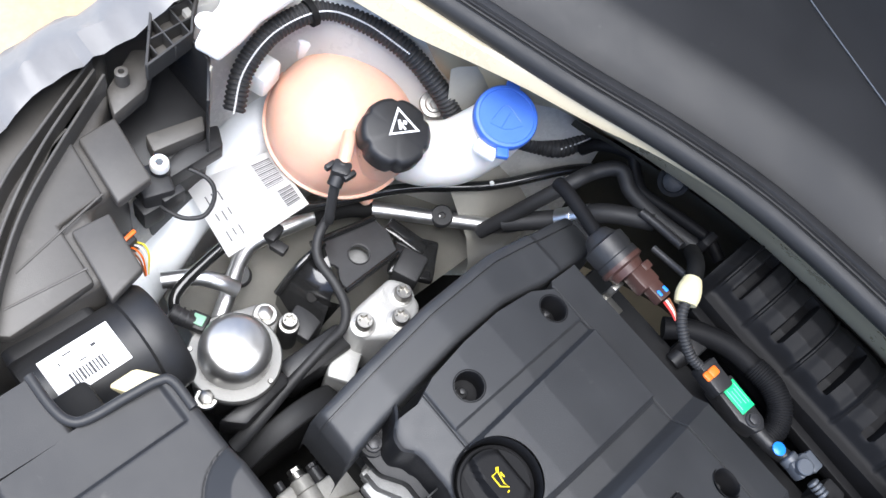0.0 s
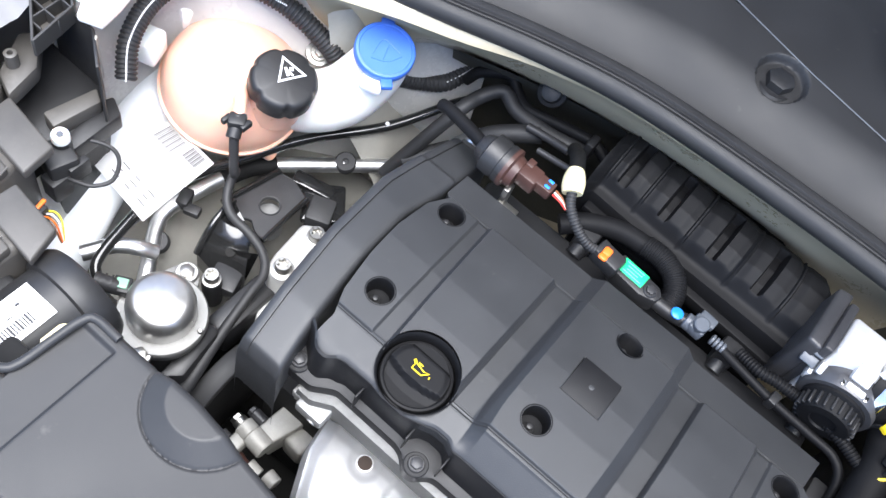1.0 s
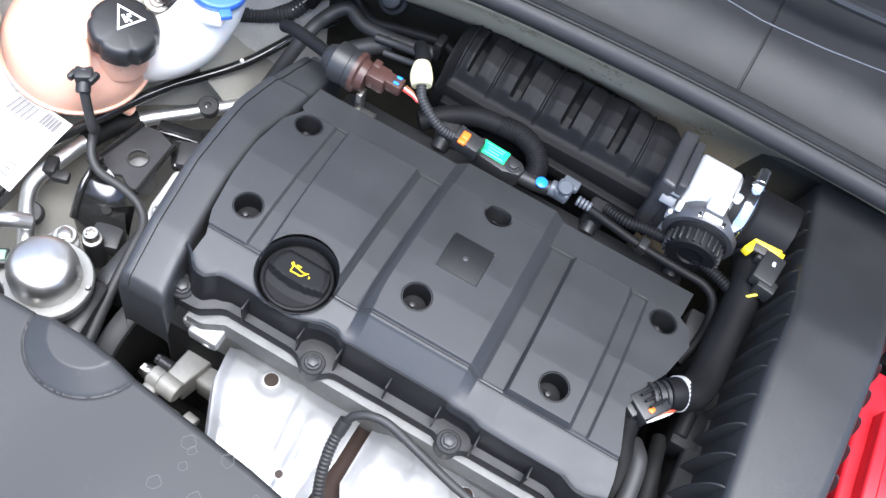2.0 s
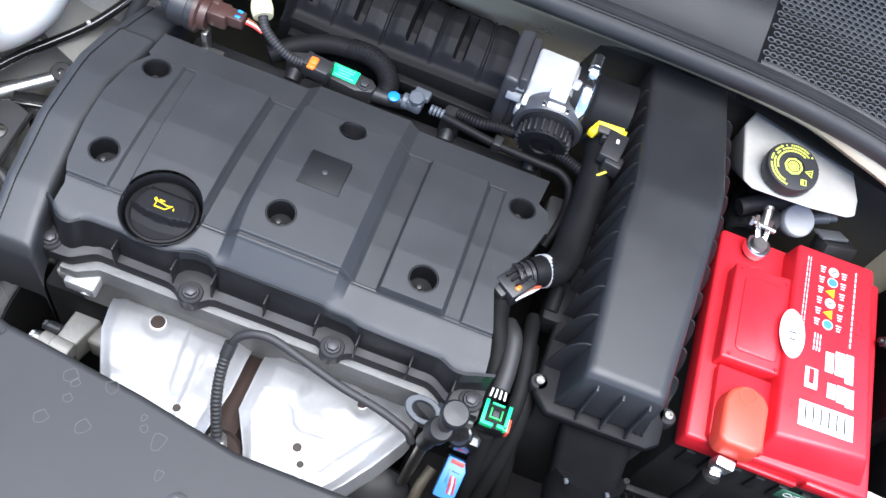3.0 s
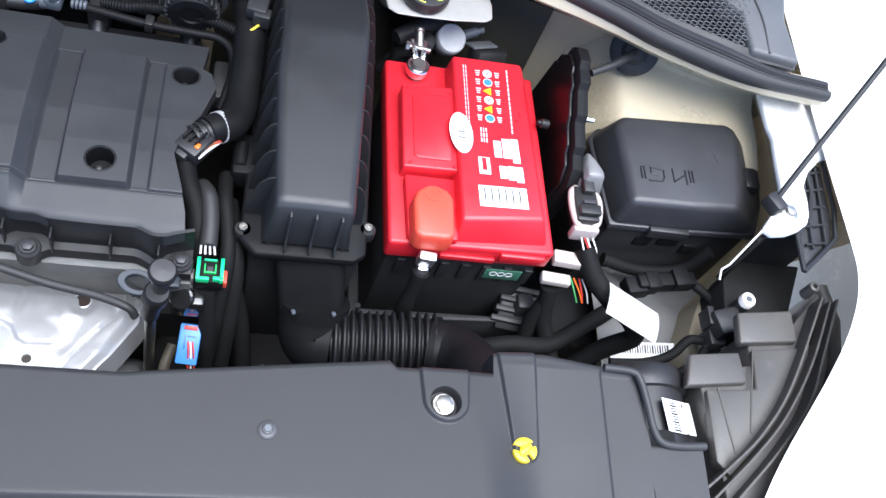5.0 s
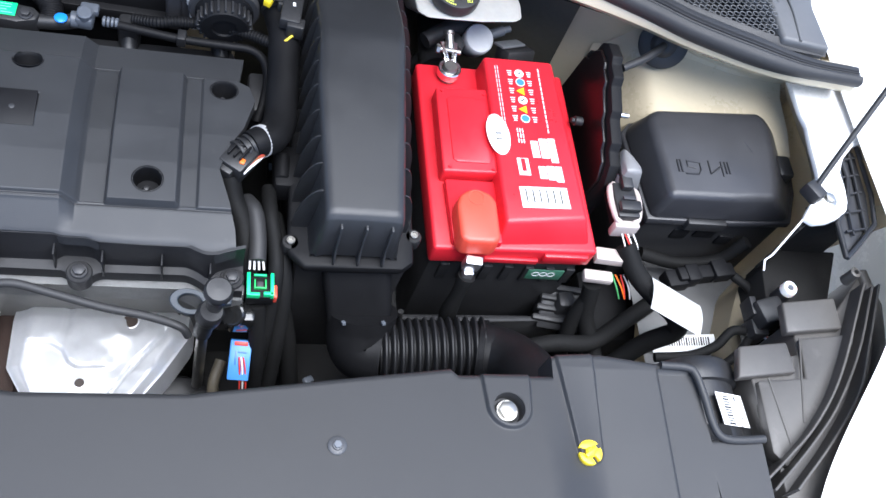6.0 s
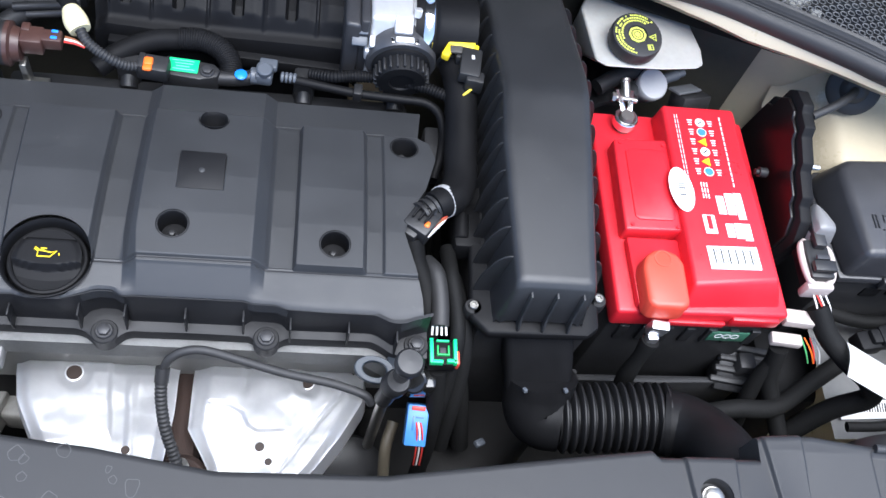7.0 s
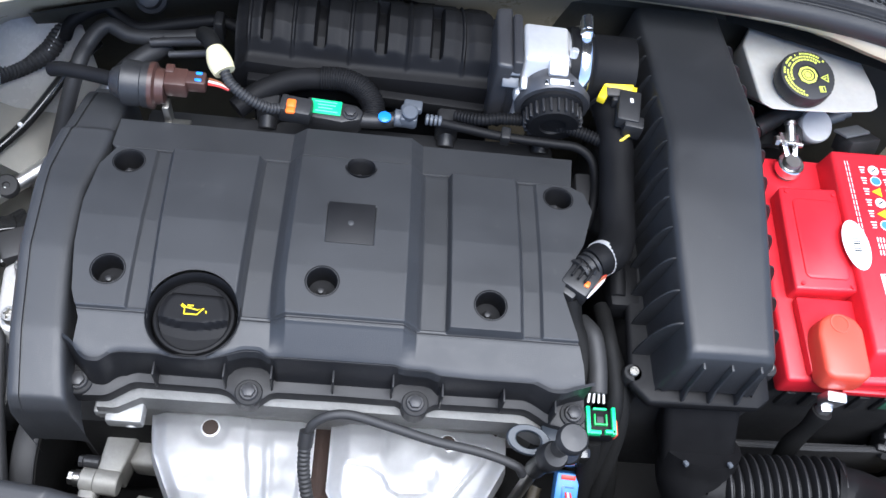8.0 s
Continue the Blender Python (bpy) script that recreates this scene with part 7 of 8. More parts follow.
# ---- exhaust heat shields ----
def shield_place(x0, x1, u, v, flip):
    y = interp(v, [(0, -0.104), (1.0, -0.275)])
    z = interp(v, [(0, 0.694), (0.06, 0.703), (0.12, 0.708), (0.5, 0.712), (0.72, 0.711), (0.85, 0.700), (1.0, 0.66)])
    if flip:
        a, b = interp(y, [(-0.275, x0 + 0.075), (-0.20, x0 + 0.036), (-0.15, x0 + 0.010), (-0.104, x0)]), interp(y, [(-0.275, x1 - 0.014), (-0.20, x1 - 0.004), (-0.16, x1), (-0.104, x1)])
    else:
        a, b = interp(y, [(-0.275, x0 + 0.045), (-0.21, x0 + 0.020), (-0.175, x0), (-0.104, x0)]), interp(y, [(-0.275, x1 - 0.11), (-0.21, x1 - 0.046), (-0.18, x1 - 0.024), (-0.142, x1 - 0.002), (-0.104, x1)])
    x = a + (b - a) * u
    z += 0.009 * smoothstep(0.0, 0.10, u) * smoothstep(1.0, 0.90, u) - 0.009
    if flip:
        # raised field with a dished bolt hole, and a flute beside it
        z += 0.0038 * smoothstep(0.600, 0.565, u) * smoothstep(0.02, 0.06, v) * smoothstep(0.52, 0.45, v)
        z -= 0.0030 * (1 - smoothstep(0.07, 0.13, math.hypot(u - 0.36, (v - 0.125) * 1.15)))
        z += 0.0020 * (1 - smoothstep(0.0, 0.05, abs(u - 0.72))) * smoothstep(0.10, 0.25, v)
    else:
        # step that winds across the panel, a short crease above it and a folded corner
        step = interp(u, [(0.08, 0.275), (0.24, 0.29), (0.32, 0.33), (0.38, 0.40), (0.44, 0.43), (0.64, 0.42)])
        z += 0.0040 * smoothstep(0.018, -0.018, v - step) * smoothstep(0.06, 0.12, u) * smoothstep(0.70, 0.58, u)
        z -= 0.0028 * (1 - smoothstep(0.0, 0.035, abs(u - 0.31))) * smoothstep(0.26, 0.16, v)
        z -= 0.0030 * (1 - smoothstep(0.0, 0.03, abs(u - 0.84 + (v - 0.25) * 0.35))) * smoothstep(0.12, 0.2, v)
        z -= 0.0024 * (1 - smoothstep(0.06, 0.11, math.hypot(u - 0.66, (v - 0.125) * 1.05)))
    z += 0.0022 * noise.noise(Vector((x * 22, y * 22, 1.7 + flip))) + 0.0008 * noise.noise(Vector((x * 60, y * 60, 4.2))) + 0.0006 * abs(noise.noise(Vector((x * 48, y * 30, 9.1))))
    return (x, y, z)


def heat_shield(x0, x1, flip, holes):
    sh = thing("heat_shield", "bright embossed aluminium exhaust heat shield", "heat shield", ((x0 + x1) / 2, -0.16, 0.60), group="exhaust heat shields")
    part("panel", sheet(steps(0, 1, 90), steps(0, 1, 90), lambda u, v: shield_place(x0, x1, u, v, flip), thick=0.0012), M_foil, sh)
    part("side_fold", sheet([0, 1], steps(0, 1, 20), lambda u, v: Vector(shield_place(x0, x1, 0.0 if flip else 1.0, v, flip)) + Vector(((-0.006 if flip else 0.006) * u, 0.0, -0.035 * u)), thick=0.001), M_foil, sh)
    for u, v, r in holes:
        p = Vector(shield_place(x0, x1, u, v, flip))
        n = Vector((0, 0, 1))
        part("bolt_hole", lathe([(r * 1.18, 0.0), (r * 1.12, 0.0004), (r * 1.03, 0.0005), (r, 0.0004)], p + n * 0.0004, n, 24), M_foil, sh)
        part("stud", lathe([(r, 0.0), (r * 0.97, 0.0006), (0.0, 0.0007)], p + n * 0.0010, n, 20), M_rust, sh)
    return sh


heat_shield(-0.153, -0.002, 1, [(0.36, 0.125, 0.0072), (0.70, 0.56, 0.004), (0.13, 0.03, 0.003)])
heat_shield(0.012, 0.177, 0, [(0.66, 0.125, 0.0070), (0.47, 0.52, 0.0045), (0.56, 0.60, 0.0035), (0.93, 0.04, 0.003)])
head_rail = thing("cam_carrier", "grey cast cam carrier edge with bosses", "cylinder head", (0.0, -0.12, 0.76))
def rail_y(x):
    return interp(x, [(-0.175, -0.142), (-0.160, -0.142), (-0.142, -0.1320), (0.168, -0.1325), (0.186, -0.142), (0.222, -0.142)])


part("rail", sheet(steps(-0.175, 0.222, 120), [0, 1, 2, 3], lambda u, v: (u, [-0.115, rail_y(u), rail_y(u) - 0.003, -0.120][int(v)], [0.7965, 0.7955, 0.778, 0.766][int(v)]), thick=0.002), M_rail, head_rail)
part("bracket", join(box((-0.155, -0.140, 0.778), (0.030, 0.020, 0.016), 0.003), box((-0.172, -0.137, 0.782), (0.014, 0.014, 0.012), 0.002), rod((-0.150, -0.142, 0.775), (-0.150, -0.150, 0.772), 0.005, 10)), M_rail, head_rail)
part("outer_boss", join(rod((0.215, -0.120, 0.775), (0.215, -0.140, 0.772), 0.010, 16), box((0.205, -0.128, 0.785), (0.04, 0.012, 0.012), 0.002)), M_rail, head_rail)

lambda_cable = thing("oxygen_sensor_cable", "black oxygen sensor cable across the shields", "cable", (0.06, -0.15, 0.75))
part("cable", tube([(-0.006, -0.152, 0.788), (-0.001, -0.146, 0.800), (0.012, -0.141, 0.808), (0.030, -0.140, 0.809), (0.062, -0.145, 0.801), (0.10, -0.152, 0.793), (0.14, -0.158, 0.789), (0.168, -0.166, 0.786), (0.176, -0.170, 0.775)], 0.0040, 14), M_rubber, lambda_cable)
part("sleeve", tube([(-0.006, -0.150, 0.792), (-0.007, -0.160, 0.783)], 0.0062, 14, 2), M_black, lambda_cable)
part("conduit", tube([(-0.007, -0.157, 0.785), (-0.007, -0.172, 0.768), (-0.003, -0.190, 0.750), (0.004, -0.206, 0.734), (0.010, -0.218, 0.724)], 0.0055, 14, 8, ribs=(0.0042, 0.0010)), M_rubber, lambda_cable)
part("probe", rod((0.009, -0.216, 0.728), (0.014, -0.226, 0.700), 0.009, 12), M_steel, lambda_cable)
part("exhaust_gap", join(box((0.005, -0.165, 0.655), (0.03, 0.12, 0.06), 0.01), lathe([(0.024, -0.03), (0.026, 0.0), (0.022, 0.006), (0.012, 0.008)], (0.010, -0.222, 0.690), (0, -0.2, 1), 28)), mat("rusty_iron", (0.024, 0.012, 0.008), 0.8, grain=0.6, grain_size=300, wear=0.4), lambda_cable, "rusty manifold iron")

eye_br = thing("lifting_eye", "zinc lifting eye bracket", "lifting eye", (0.18, -0.145, 0.765))
part("ring", moved(lathe([(0.0165, 0), (0.0165, 0.004), (0.0155, 0.005), (0.0105, 0.005), (0.0095, 0.004), (0.0095, 0.0)], (0, 0, 0), (0, 0, 1), 36, ends="loop"), pose(0.176, -0.1485, 0.800, 8, 0, -12) @ Matrix.Diagonal((1.12, 0.75, 1, 1))), M_zinc, eye_br)
part("tab", join(box((0.200, -0.143, 0.801), (0.026, 0.016, 0.006), 0.002, (-8, 0, 0)), box((0.208, -0.136, 0.790), (0.012, 0.012, 0.022), 0.002)), M_zinc, eye_br)
dip = thing("dipstick", "black dipstick knob on its tube", "dipstick", (0.20, -0.16, 0.75))
part("knob", lathe([(0.007, -0.040), (0.0075, -0.012), (0.0110, -0.008), (0.0125, -0.002), (0.0125, 0.003), (0.0105, 0.006), (0.0, 0.007)], (0.199, -0.164, 0.856), (0.05, -0.1, 1), 28), M_black, dip)
part("collar", join(lathe([(0.011, 0), (0.012, 0.003), (0.012, 0.016), (0.010, 0.020)], (0.192, -0.163, 0.800), (0.15, -0.1, 1), 24), rod((0.188, -0.162, 0.765), (0.193, -0.163, 0.805), 0.0085, 16)), M_black, dip)
part("tube", rod((0.187, -0.165, 0.64), (0.1885, -0.162, 0.768), 0.0055, 12), M_steel, dip)
gcon = thing("green_connector", "black connector with bright green rim and white wires", "connector", (0.238, -0.122, 0.775))
part("body", box((0.239, -0.1275, 0.79), (0.026, 0.024, 0.016), 0.002), M_intake, gcon)
part("rim", join(box((0.228, -0.1275, 0.7995), (0.0034, 0.024, 0.007), 0.0005), box((0.25, -0.1275, 0.7995), (0.0034, 0.024, 0.007), 0.0005), box((0.2335, -0.138, 0.7995), (0.010, 0.0032, 0.007), 0.0005), box((0.2465, -0.137, 0.7995), (0.009, 0.0032, 0.007), 0.0005), box((0.239, -0.1165, 0.7985), (0.012, 0.0018, 0.004), 0.0005)), M_greenlabel, gcon, "bright green raised rim")
part("latch", join(box((0.239, -0.1305, 0.7995), (0.010, 0.0015, 0.004), 0.0005), box((0.234, -0.1265, 0.7995), (0.0015, 0.010, 0.004), 0.0005), box((0.244, -0.1265, 0.7995), (0.0015, 0.010, 0.004), 0.0005)), M_green, gcon)
part("slot", box((0.239, -0.126, 0.7985), (0.006, 0.006, 0.002), 0.0005), M_print, gcon)
part("red_lock", box((0.2535, -0.1305, 0.789), (0.004, 0.014, 0.012), 0.0015), M_redcap, gcon, "red lock tab")
for i in range(4):
    part("wire", tube([(0.2285 + i * 0.0045, -0.112, 0.802), (0.2285 + i * 0.004, -0.106, 0.808), (0.229 + i * 0.003, -0.100, 0.809)], 0.0011, 6), M_cable_w, gcon)
part("sheath", tube([(0.235, -0.1065, 0.809), (0.235, -0.0865, 0.814), (0.233, -0.0665, 0.818), (0.23, -0.0545, 0.818), (0.224, -0.0415, 0.81)], 0.0085, 16), M_rubber, gcon)
bcon = thing("blue_connector", "light blue connector with coloured wires", "connector", (0.226, -0.16, 0.69))
bm = box((0, 0, 0), (0.021, 0.040, 0.016), 0.0015)
bt = pose(0.226, -0.168, 0.716, 28, 0, -4)
part("body", moved(bm, bt), M_sky, bcon)
part("red_insert", moved(box((0, 0.0165, 0.0078), (0.013, 0.004, 0.003), 0.0005), bt), M_cable_r, bcon)
part("slot", moved(box((-0.004, 0.002, 0.0080), (0.002, 0.014, 0.001), 0.0002), bt), M_blue, bcon)
part("slot", moved(box((0.002, 0.008, 0.0080), (0.008, 0.002, 0.001), 0.0002), bt), M_blue, bcon)
for i, m in enumerate((M_cable_r, M_cable_w, M_cable_r)):
    part("wire", tube([(0.225 + i * 0.002, -0.168, 0.724), (0.226 + i * 0.0025, -0.178, 0.722), (0.227 + i * 0.003, -0.190, 0.706), (0.228 + i * 0.003, -0.197, 0.68)], 0.0009, 6), m, bcon)
part("holder", join(box((0.224, -0.142, 0.760), (0.026, 0.022, 0.030), 0.004), rod((0.217, -0.146, 0.775), (0.214, -0.150, 0.782), 0.012, 18)), M_gloss, bcon)

coil = thing("coil_connector", "black multi-pin connector with orange lock and wires", "connector", (0.215, -0.03, 0.83))
part("body", join(box((0.213, -0.023, 0.850), (0.026, 0.030, 0.022), 0.003, (0, 0, -35)), box((0.205, -0.029, 0.848), (0.016, 0.022, 0.016), 0.002, (0, 0, -35)), box((0.201, -0.022, 0.850), (0.006, 0.012, 0.012), 0.002, (0, 0, -35))), M_black, coil)
for i in range(3):
    part("ridge", box((0.208 + i * 0.0055, -0.017 - i * 0.003, 0.864), (0.002, 0.018, 0.004), 0.0008, (0, 0, -35)), M_intake, coil)
part("lock", box((0.2165, -0.0305, 0.8605), (0.005, 0.006, 0.004), 0.0012, (0, 0, -20)), M_orange, coil, "orange lock")
for i, m in enumerate((M_cable_w, M_cable_r, M_cable_br, M_cable_r, M_loom)):
    part("wire", tube([(0.218 + i * 0.0006, -0.038 + i * 0.0028, 0.852), (0.226 + i * 0.0006, -0.030 + i * 0.0026, 0.855 - 0.001 * (i % 2)), (0.234 + i * 0.0006, -0.019 + i * 0.0016, 0.852), (0.238 + i * 0.0008, -0.010 + i * 0.0008, 0.846)], 0.0013, 8), m, coil)
part("tail", tube([(0.206, -0.034, 0.842), (0.211, -0.050, 0.826), (0.220, -0.068, 0.814), (0.225, -0.092, 0.80), (0.228, -0.105, 0.78)], 0.0100, 16), M_loom, coil)
cables = thing("gearbox_harness", "bundle of black taped cables beside the air box", "wiring harness", (0.25, -0.1, 0.70))
for pts, r in (([(0.246, -0.020, 0.80), (0.247, -0.055, 0.812), (0.252, -0.085, 0.805), (0.254, -0.115, 0.79), (0.250, -0.140, 0.75), (0.245, -0.165, 0.68)], 0.0075),
               ([(0.252, -0.045, 0.79), (0.258, -0.085, 0.795), (0.263, -0.115, 0.775), (0.262, -0.140, 0.73), (0.258, -0.17, 0.66)], 0.009),
               ([(0.238, -0.135, 0.775), (0.241, -0.150, 0.74), (0.243, -0.170, 0.69), (0.240, -0.19, 0.62)], 0.0085),
               ([(0.262, -0.110, 0.74), (0.275, -0.130, 0.69), (0.285, -0.16, 0.63)], 0.010)):
    part("cable", tube(pts, r, 12), M_loom, cables)
part("small_clip", box((0.302, -0.165, 0.655), (0.012, 0.008, 0.006), 0.002, (0, 20, 30)), M_grey, cables)
gear = thing("gearbox_housing", "near-black gearbox casing below", "gearbox", (0.3, -0.08, 0.45))
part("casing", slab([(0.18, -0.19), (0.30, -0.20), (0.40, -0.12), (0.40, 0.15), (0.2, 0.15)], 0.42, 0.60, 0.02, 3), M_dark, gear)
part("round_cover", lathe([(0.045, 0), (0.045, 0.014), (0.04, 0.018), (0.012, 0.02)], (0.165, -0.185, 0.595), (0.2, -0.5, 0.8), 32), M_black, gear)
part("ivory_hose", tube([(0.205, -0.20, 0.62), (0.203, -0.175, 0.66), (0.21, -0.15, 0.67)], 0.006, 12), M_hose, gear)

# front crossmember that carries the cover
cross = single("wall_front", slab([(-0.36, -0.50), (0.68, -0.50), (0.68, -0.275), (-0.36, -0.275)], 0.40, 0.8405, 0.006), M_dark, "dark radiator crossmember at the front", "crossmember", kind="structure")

# ---- headlamp units at both front corners ----
def headlamp(s):
    """s = 1 for one corner, -1 for the mirrored one."""
    def fx(x):
        return x if s > 0 else 2 * MID - x

    rim_in = 0.031 if s > 0 else 0.0

    def out(pts):
        q = [(fx(x), y) for x, y in pts]
        return q if s > 0 else list(reversed(q))

    lamp = thing("headlamp_housing", "dusty grey plastic headlamp housing with raised fins", "headlamp", (fx(0.76), -0.24, 0.66), group="headlamps")
    part("body", slab(out([(0.735, -0.425), (0.735, -0.312), (0.730, -0.236), (0.730, -0.202), (0.792, -0.194), (0.800, -0.152), (0.858, -0.142), (0.882, -0.118), (0.945 - rim_in, -0.085), (0.955 - rim_in, -0.13), (0.935 - rim_in, -0.205), (0.893 - rim_in, -0.275), (0.835 - rim_in, -0.345), (0.77 - rim_in, -0.425)]), 0.68, 0.818, 0.008, 3), M_housing, lamp)
    part("inner_shelf", slab(out([(0.645, -0.425), (0.645, -0.325), (0.740, -0.325), (0.740, -0.425)]), 0.62, 0.700, 0.006, 2), M_black, lamp)
    part("step", slab(out([(0.728, -0.300), (0.732, -0.226), (0.790, -0.222), (0.796, -0.178), (0.866, -0.170), (0.884, -0.128), (0.886, -0.140), (0.845, -0.215), (0.795, -0.268), (0.74, -0.315)]), 0.81, 0.8245, 0.003, 2), M_housing, lamp)
    part("inner_block", slab(out([(0.710, -0.224), (0.780, -0.217), (0.778, -0.183), (0.720, -0.189)]), 0.814, 0.8258, 0.0025, 3), M_housing, lamp)
    part("outer_block", slab(out([(0.781, -0.173), (0.852, -0.166), (0.854, -0.129), (0.786, -0.137)]), 0.815, 0.8272, 0.0025, 3), M_housing, lamp)
    fins = ([(0.906, -0.118), (0.868, -0.189), (0.838, -0.241), (0.790, -0.292), (0.735, -0.340)],
            [(0.896, -0.121), (0.853, -0.196), (0.808, -0.255), (0.765, -0.296), (0.710, -0.340)],
            [(0.887, -0.117), (0.822, -0.222), (0.776, -0.275), (0.735, -0.308), (0.690, -0.340)])
    for base in fins:
        pts = spline([(fx(x), y, 0.0) for x, y in base], 7)
        bm = bmesh.new()
        rows = []
        for i, p in enumerate(pts):
            t = pts[min(i + 1, len(pts) - 1)] - pts[max(i - 1, 0)]
            n = Vector((-t.y, t.x, 0)).normalized() * 0.0013
            top = 0.842 - 0.004 * i / len(pts)
            rows.append([bm.verts.new(p + n * k + Vector((0, 0, h))) for k, h in ((1.2, 0.81), (1.0, top - 0.0006), (0.5, top), (-0.5, top), (-1.0, top - 0.0006), (-1.2, 0.81))])
        for a, b in zip(rows, rows[1:]):
            for j in range(5):
                bm.faces.new((a[j], b[j], b[j + 1], a[j + 1]))
        bm.faces.new(rows[0])
        bm.faces.new(list(reversed(rows[-1])))
        bmesh.ops.recalc_face_normals(bm, faces=bm.faces)
        part("fin", bm, M_housing, lamp)
    part("outer_lip", tube([(fx(x), y, 0.816) for x, y in ((0.940 - rim_in, -0.09), (0.942 - rim_in, -0.14), (0.920 - rim_in, -0.205), (0.878 - rim_in, -0.270), (0.822 - rim_in, -0.333), (0.762 - rim_in, -0.39))], 0.008, 12), M_housing, lamp)
    part("screw_tower", lathe([(0.0065, -0.02), (0.006, 0.0), (0.0045, 0.0008), (0.0028, 0.0008), (0.0026, -0.006)], (fx(0.884), -0.102, 0.838), (0, 0, 1), 20), M_housing, lamp)
    if s < 0:
        part("rear_web", slab(out([(0.858, -0.128), (0.886, -0.118), (0.912, -0.075), (0.900, -0.058), (0.868, -0.088)]), 0.80, 0.822, 0.004, 2), M_housing, lamp)
    for a, b in (((0.796, -0.178), (0.772, -0.270)), ((0.745, -0.224), (0.750, -0.292)), ((0.866, -0.168), (0.850, -0.205))):
        part("seam_ridge", tube([(fx(a[0]), a[1], 0.8245), (fx(b[0]), b[1], 0.8245)], 0.0012, 8, 2), M_housing, lamp)
    part("bulb_housing", lathe([(0.043, 0), (0.044, 0.004), (0.044, 0.100)], (fx(0.684), -0.312, 0.7705), (0, 1, 0), 48), M_black, lamp, "round black bulb housing")
    part("dust_cover", lathe([(0.046, 0), (0.050, 0.002), (0.051, 0.008), (0.050, 0.022), (0.046, 0.027), (0.036, 0.028), (0.034, 0.022), (0.0, 0.022)], (fx(0.684), -0.222, 0.768), (0, 1, 0), 48), M_black, lamp, "black rubber bulb cover")
    part("bulb_side", slab(out([(0.695, -0.312), (0.695, -0.232), (0.74, -0.235), (0.745, -0.312)]), 0.70, 0.792, 0.008, 3), M_black, lamp)
    sticker_m = pose(0.7025, -0.253, 0.8128, 0, 26, 4) if s > 0 else pose(-0.379, -0.266, 0.8150, 0, 0, 0)
    st = part("sticker", moved(box((0, 0, 0), (0.046 if s > 0 else 0.038, 0.034 if s > 0 else 0.060, 0.0008), 0.0002), sticker_m), M_paper, lamp, "white barcode sticker")
    for i in range(11):
        part("barcode_bar", moved(box((-0.008 * s, -0.015 + i * 0.0028, 0.0006), (0.011, 0.0013 if i % 3 else 0.002, 0.0004), 0.0), sticker_m), M_print, st)
    for x, y, w, h in ((0.008, 0.012, 0.004, 0.007), (0.002, 0.0, 0.002, 0.010), (0.013, -0.008, 0.002, 0.012), (0.008, -0.017, 0.005, 0.002)):
        part("print_bar", moved(box((x * s, y, 0.0006), (w * 0.6, h * 0.6, 0.0004), 0.0), sticker_m), M_print, st)
    part("connector", join(box((fx(0.803), -0.126, 0.772), (0.034, 0.030, 0.035), 0.004, (0, 0, s * 15)), box((fx(0.795), -0.138, 0.755), (0.02, 0.022, 0.03), 0.003), box((fx(0.786), -0.118, 0.770), (0.008, 0.022, 0.022), 0.001)), M_black, lamp)
    AX, AY = (0.822, -0.106) if s > 0 else (-0.504, -0.116)
    part("screw_post", lathe([(0.009, 0), (0.009, 0.04)], (AX, AY, 0.755), (0, 0, 1), 20), M_black, lamp)
    part("screw", join(lathe([(0.0088, 0), (0.0088, 0.006), (0.0078, 0.0085), (0.0045, 0.0085), (0.004, 0.005)], (AX, AY, 0.795), (0, 0, 1), 28)), M_milky, lamp, "white plastic adjuster")
    part("adjuster_socket", lathe([(0.0035, 0), (0.0033, 0.0006)], (AX, AY, 0.8032), (0, 0, 1), 6), M_grey, lamp)
    # black lattice bracket on the wing's edge
    br = thing("wing_bracket", "black plastic lattice bracket on the wing edge", "bracket", (fx(0.875), -0.02, 0.86), group="wing brackets")
    def wall(p, q, z0, z1, w, m):
        c = ((fx(p[0]) + fx(q[0])) / 2, (p[1] + q[1]) / 2, (z0 + z1) / 2)
        return part("lattice_bar", box(c, (math.hypot(q[0] - p[0], q[1] - p[1]), w, z1 - z0), 0.0006, (0, 0, math.degrees(math.atan2(q[1] - p[1], fx(q[0]) - fx(p[0])))), 1), m, br)

    rim = [(0.846, -0.105), (0.870, -0.085), (0.898, -0.060), (0.908, -0.02), (0.912, 0.045), (0.902, 0.062), (0.886, 0.055), (0.884, 0.0), (0.872, -0.035), (0.850, -0.060), (0.846, -0.105)]
    if s > 0:
        part("rim", join(*[rod((fx(p[0]), p[1], 0.872), (fx(q[0]), q[1], 0.872), 0.0028, 8) for p, q in zip(rim, rim[1:])]), M_black, br)
        part("plate", slab(out([(0.85, -0.10), (0.87, -0.083), (0.896, -0.058), (0.905, -0.02), (0.909, 0.04), (0.888, 0.05), (0.886, 0.0), (0.872, -0.037), (0.853, -0.062)]), 0.862, 0.868, 0.001), M_black, br)
        for i in range(5):
            y = -0.075 + i * 0.024
            part("lattice_bar", rod((fx(0.858 + 0.0065 * i), y + 0.004, 0.871), (fx(0.888 + 0.0045 * i), y + 0.010, 0.871), 0.0016, 6), M_black, br)
        for x in (0.872, 0.889):
            part("lattice_bar", rod((fx(x - 0.006), -0.075, 0.871), (fx(x + 0.010), 0.036, 0.871), 0.0016, 6), M_black, br)
    else:
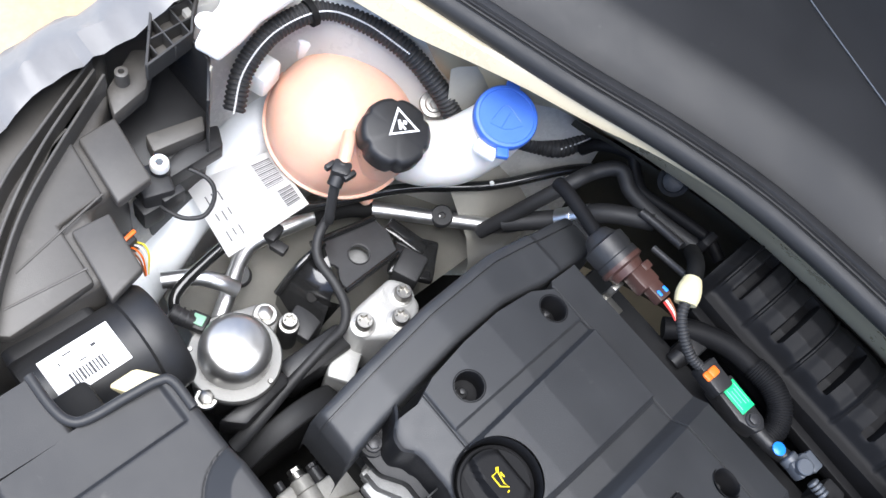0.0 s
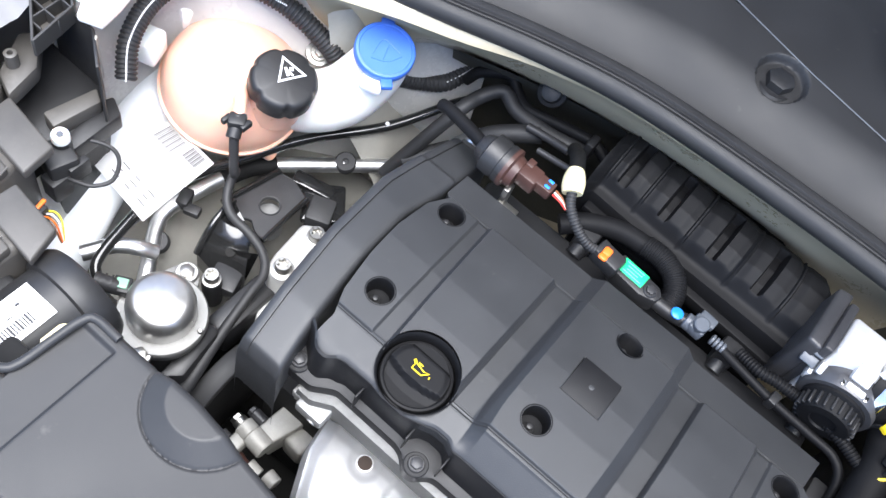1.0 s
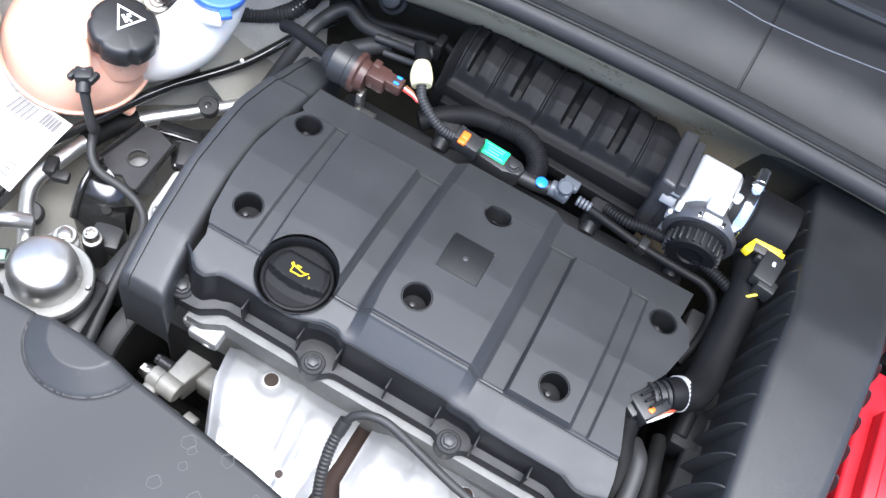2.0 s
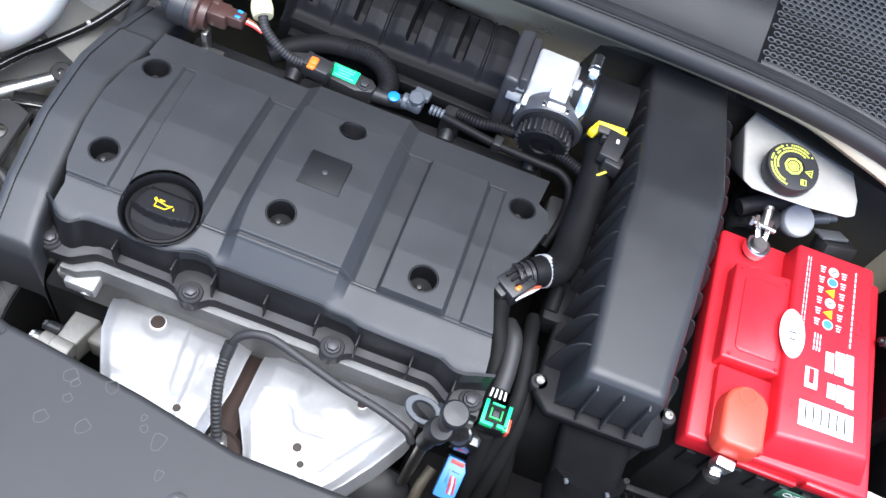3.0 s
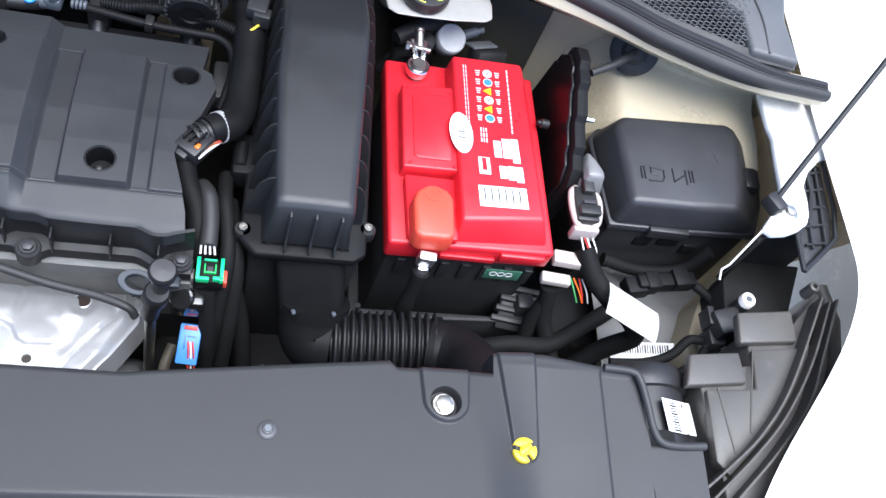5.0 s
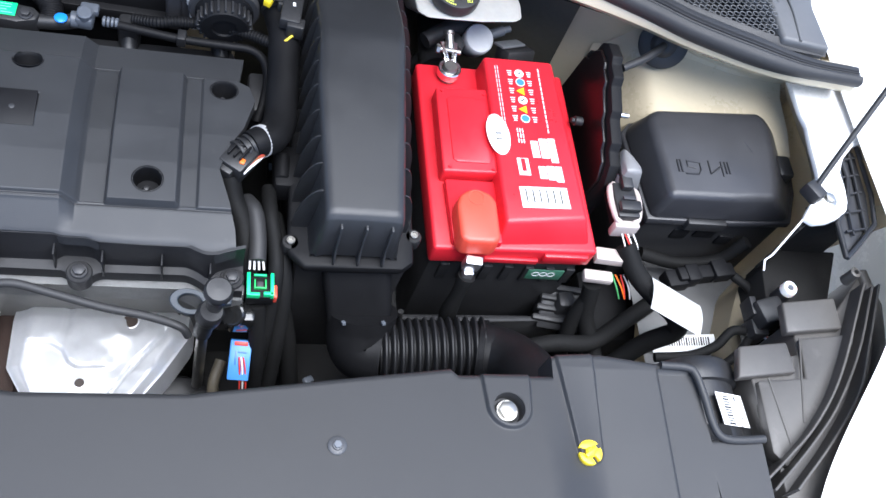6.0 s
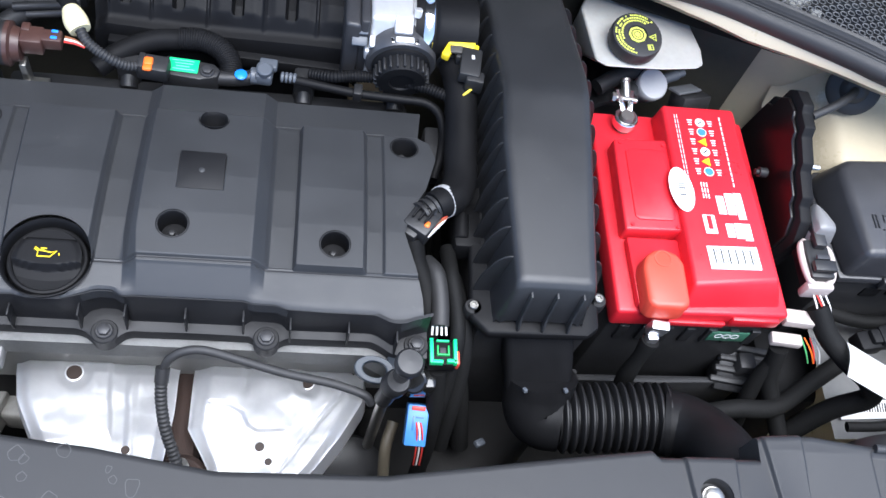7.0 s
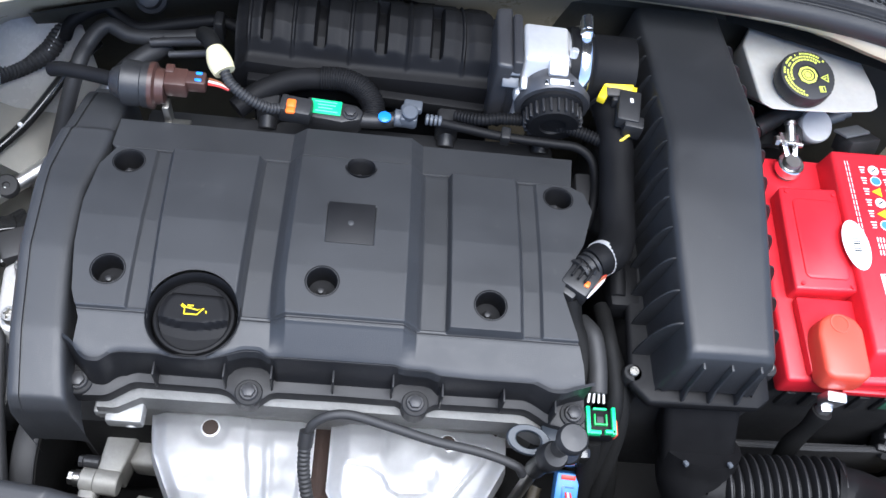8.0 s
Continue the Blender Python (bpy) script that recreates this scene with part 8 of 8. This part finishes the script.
        edge_line = [(0.856, -0.093), (0.885, -0.071), (0.913, -0.050), (0.945, -0.024), (0.930, 0.005), (0.900, -0.012), (0.881, -0.030), (0.866, -0.041), (0.856, -0.093)]
        part("plate", slab(out(edge_line[:-1]), 0.850, 0.856, 0.001), M_housing, br, "dusty grey base plate")
        for p, q in zip(edge_line, edge_line[1:]):
            wall(p, q, 0.852, 0.874, 0.0026, M_lamp)
        for p, q in (((0.863, -0.078), (0.876, -0.078)), ((0.860, -0.061), (0.898, -0.061)), ((0.866, -0.042), (0.922, -0.042)), ((0.892, -0.022), (0.945, -0.024)), ((0.879, -0.075), (0.881, -0.030)), ((0.898, -0.061), (0.899, -0.013)), ((0.916, -0.048), (0.917, -0.003))):
            wall(p, q, 0.852, 0.872, 0.0018, M_lamp)
        part("edge_strip", box((-0.529, -0.045, 0.832), (0.003, 0.007, 0.060), 0.001, (0, 0, 40)), M_pale, br, "pale painted edge")
        part("pocket_ledge", slab([(-0.540, -0.108), (-0.520, -0.112), (-0.514, -0.060), (-0.530, -0.052)], 0.770, 0.794, 0.003), M_housing, br)
    # white metal tab with a bolt between wing and lamp
    tab = thing("wing_tab", "white painted metal tab with bolt", "bracket", (fx(0.84), -0.05, 0.86), group="wing tabs")
    part("tab", slab(out([(0.804, -0.060), (0.817, -0.044), (0.834, -0.026), (0.842, 0.002), (0.845, 0.038), (0.849, 0.068), (0.846, 0.082), (0.846, 0.140), (0.930, 0.140), (0.930, 0.050), (0.905, 0.044), (0.884, 0.024), (0.873, 0.004), (0.872, -0.018), (0.869, -0.036), (0.862, -0.048), (0.850, -0.057), (0.834, -0.064), (0.816, -0.067)] if s > 0
                         else [(0.830, -0.038), (0.836, -0.010), (0.846, 0.020), (0.850, 0.060), (0.906, 0.075), (0.906, 0.02), (0.878, -0.004), (0.868, -0.027), (0.853, -0.048)]), 0.868, 0.877, 0.003, 2), M_white, tab)
    part("bolt", join(lathe([(0.010, 0), (0.010, 0.002), (0.006, 0.003), (0.0055, 0.007), (0.003, 0.0075)], ((fx(0.842), -0.036, 0.877) if s > 0 else (fx(0.866), -0.026, 0.877)), (0, 0, 1), 24)), M_steel if s > 0 else M_white, tab)
    if s > 0:
        part("pressed_ring", lathe([(0.0165, 0), (0.0160, 0.0012), (0.0148, 0.0016), (0.0136, 0.0012), (0.0130, 0)], (0.848, -0.038, 0.877), (0, 0, 1), 32, ends="loop"), M_white, tab)
        part("inner_skirt", sheet([-0.026, 0.002, 0.038, 0.068, 0.082, 0.14], [0, 1, 2, 3], lambda u, v: (interp(u, [(-0.026, 0.8345), (0.002, 0.8423), (0.038, 0.8453), (0.068, 0.8493), (0.082, 0.8463), (0.14, 0.8463)]) + 0.012 * v, u, [0.871, 0.853, 0.838, 0.826][int(v)]), thick=0.001), M_cream, tab, "cream painted folded skirt")
        part("folded_edge", tube([(0.806, -0.060, 0.872), (0.800, -0.066, 0.868), (0.771, -0.094, 0.852), (0.761, -0.100, 0.850), (0.757, -0.112, 0.849)], 0.0011, 8, smooth=False), M_white, tab)
    # pocket behind the lamp: dark walls and block, its shade put into the colour
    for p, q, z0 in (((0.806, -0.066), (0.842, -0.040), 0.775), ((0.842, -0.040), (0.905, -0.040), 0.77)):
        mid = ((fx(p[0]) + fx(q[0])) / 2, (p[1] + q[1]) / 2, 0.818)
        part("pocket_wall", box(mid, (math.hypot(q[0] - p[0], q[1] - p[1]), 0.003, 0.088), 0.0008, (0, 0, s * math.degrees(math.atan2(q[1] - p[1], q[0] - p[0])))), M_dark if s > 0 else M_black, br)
    single("lamp_pocket", slab(out([(0.803, -0.135), (0.880, -0.130), (0.925, -0.038), (0.842, -0.038), (0.814, -0.066)]), 0.62, 0.775, 0.004), M_dark if s > 0 else M_black, "dark block that stands for the shaded recess behind the headlamp", "recess", kind="structure")


headlamp(1)
headlamp(-1)

# the open bonnet above the bay, out of sight but shading it
def bonnet_place(u, v):
    return (u, 0.74 - 0.57 * v, 1.03 + 0.92 * v - 0.05 * math.sin(v * 3.1) + 0.02 * math.cos((u - MID) * 2.2))


single("bonnet", sheet(steps(-0.60, 0.90, 12), steps(0, 1, 10), bonnet_place, thick=0.02), M_felt, "dark felt-lined underside of the raised bonnet", "bonnet", kind="structure")
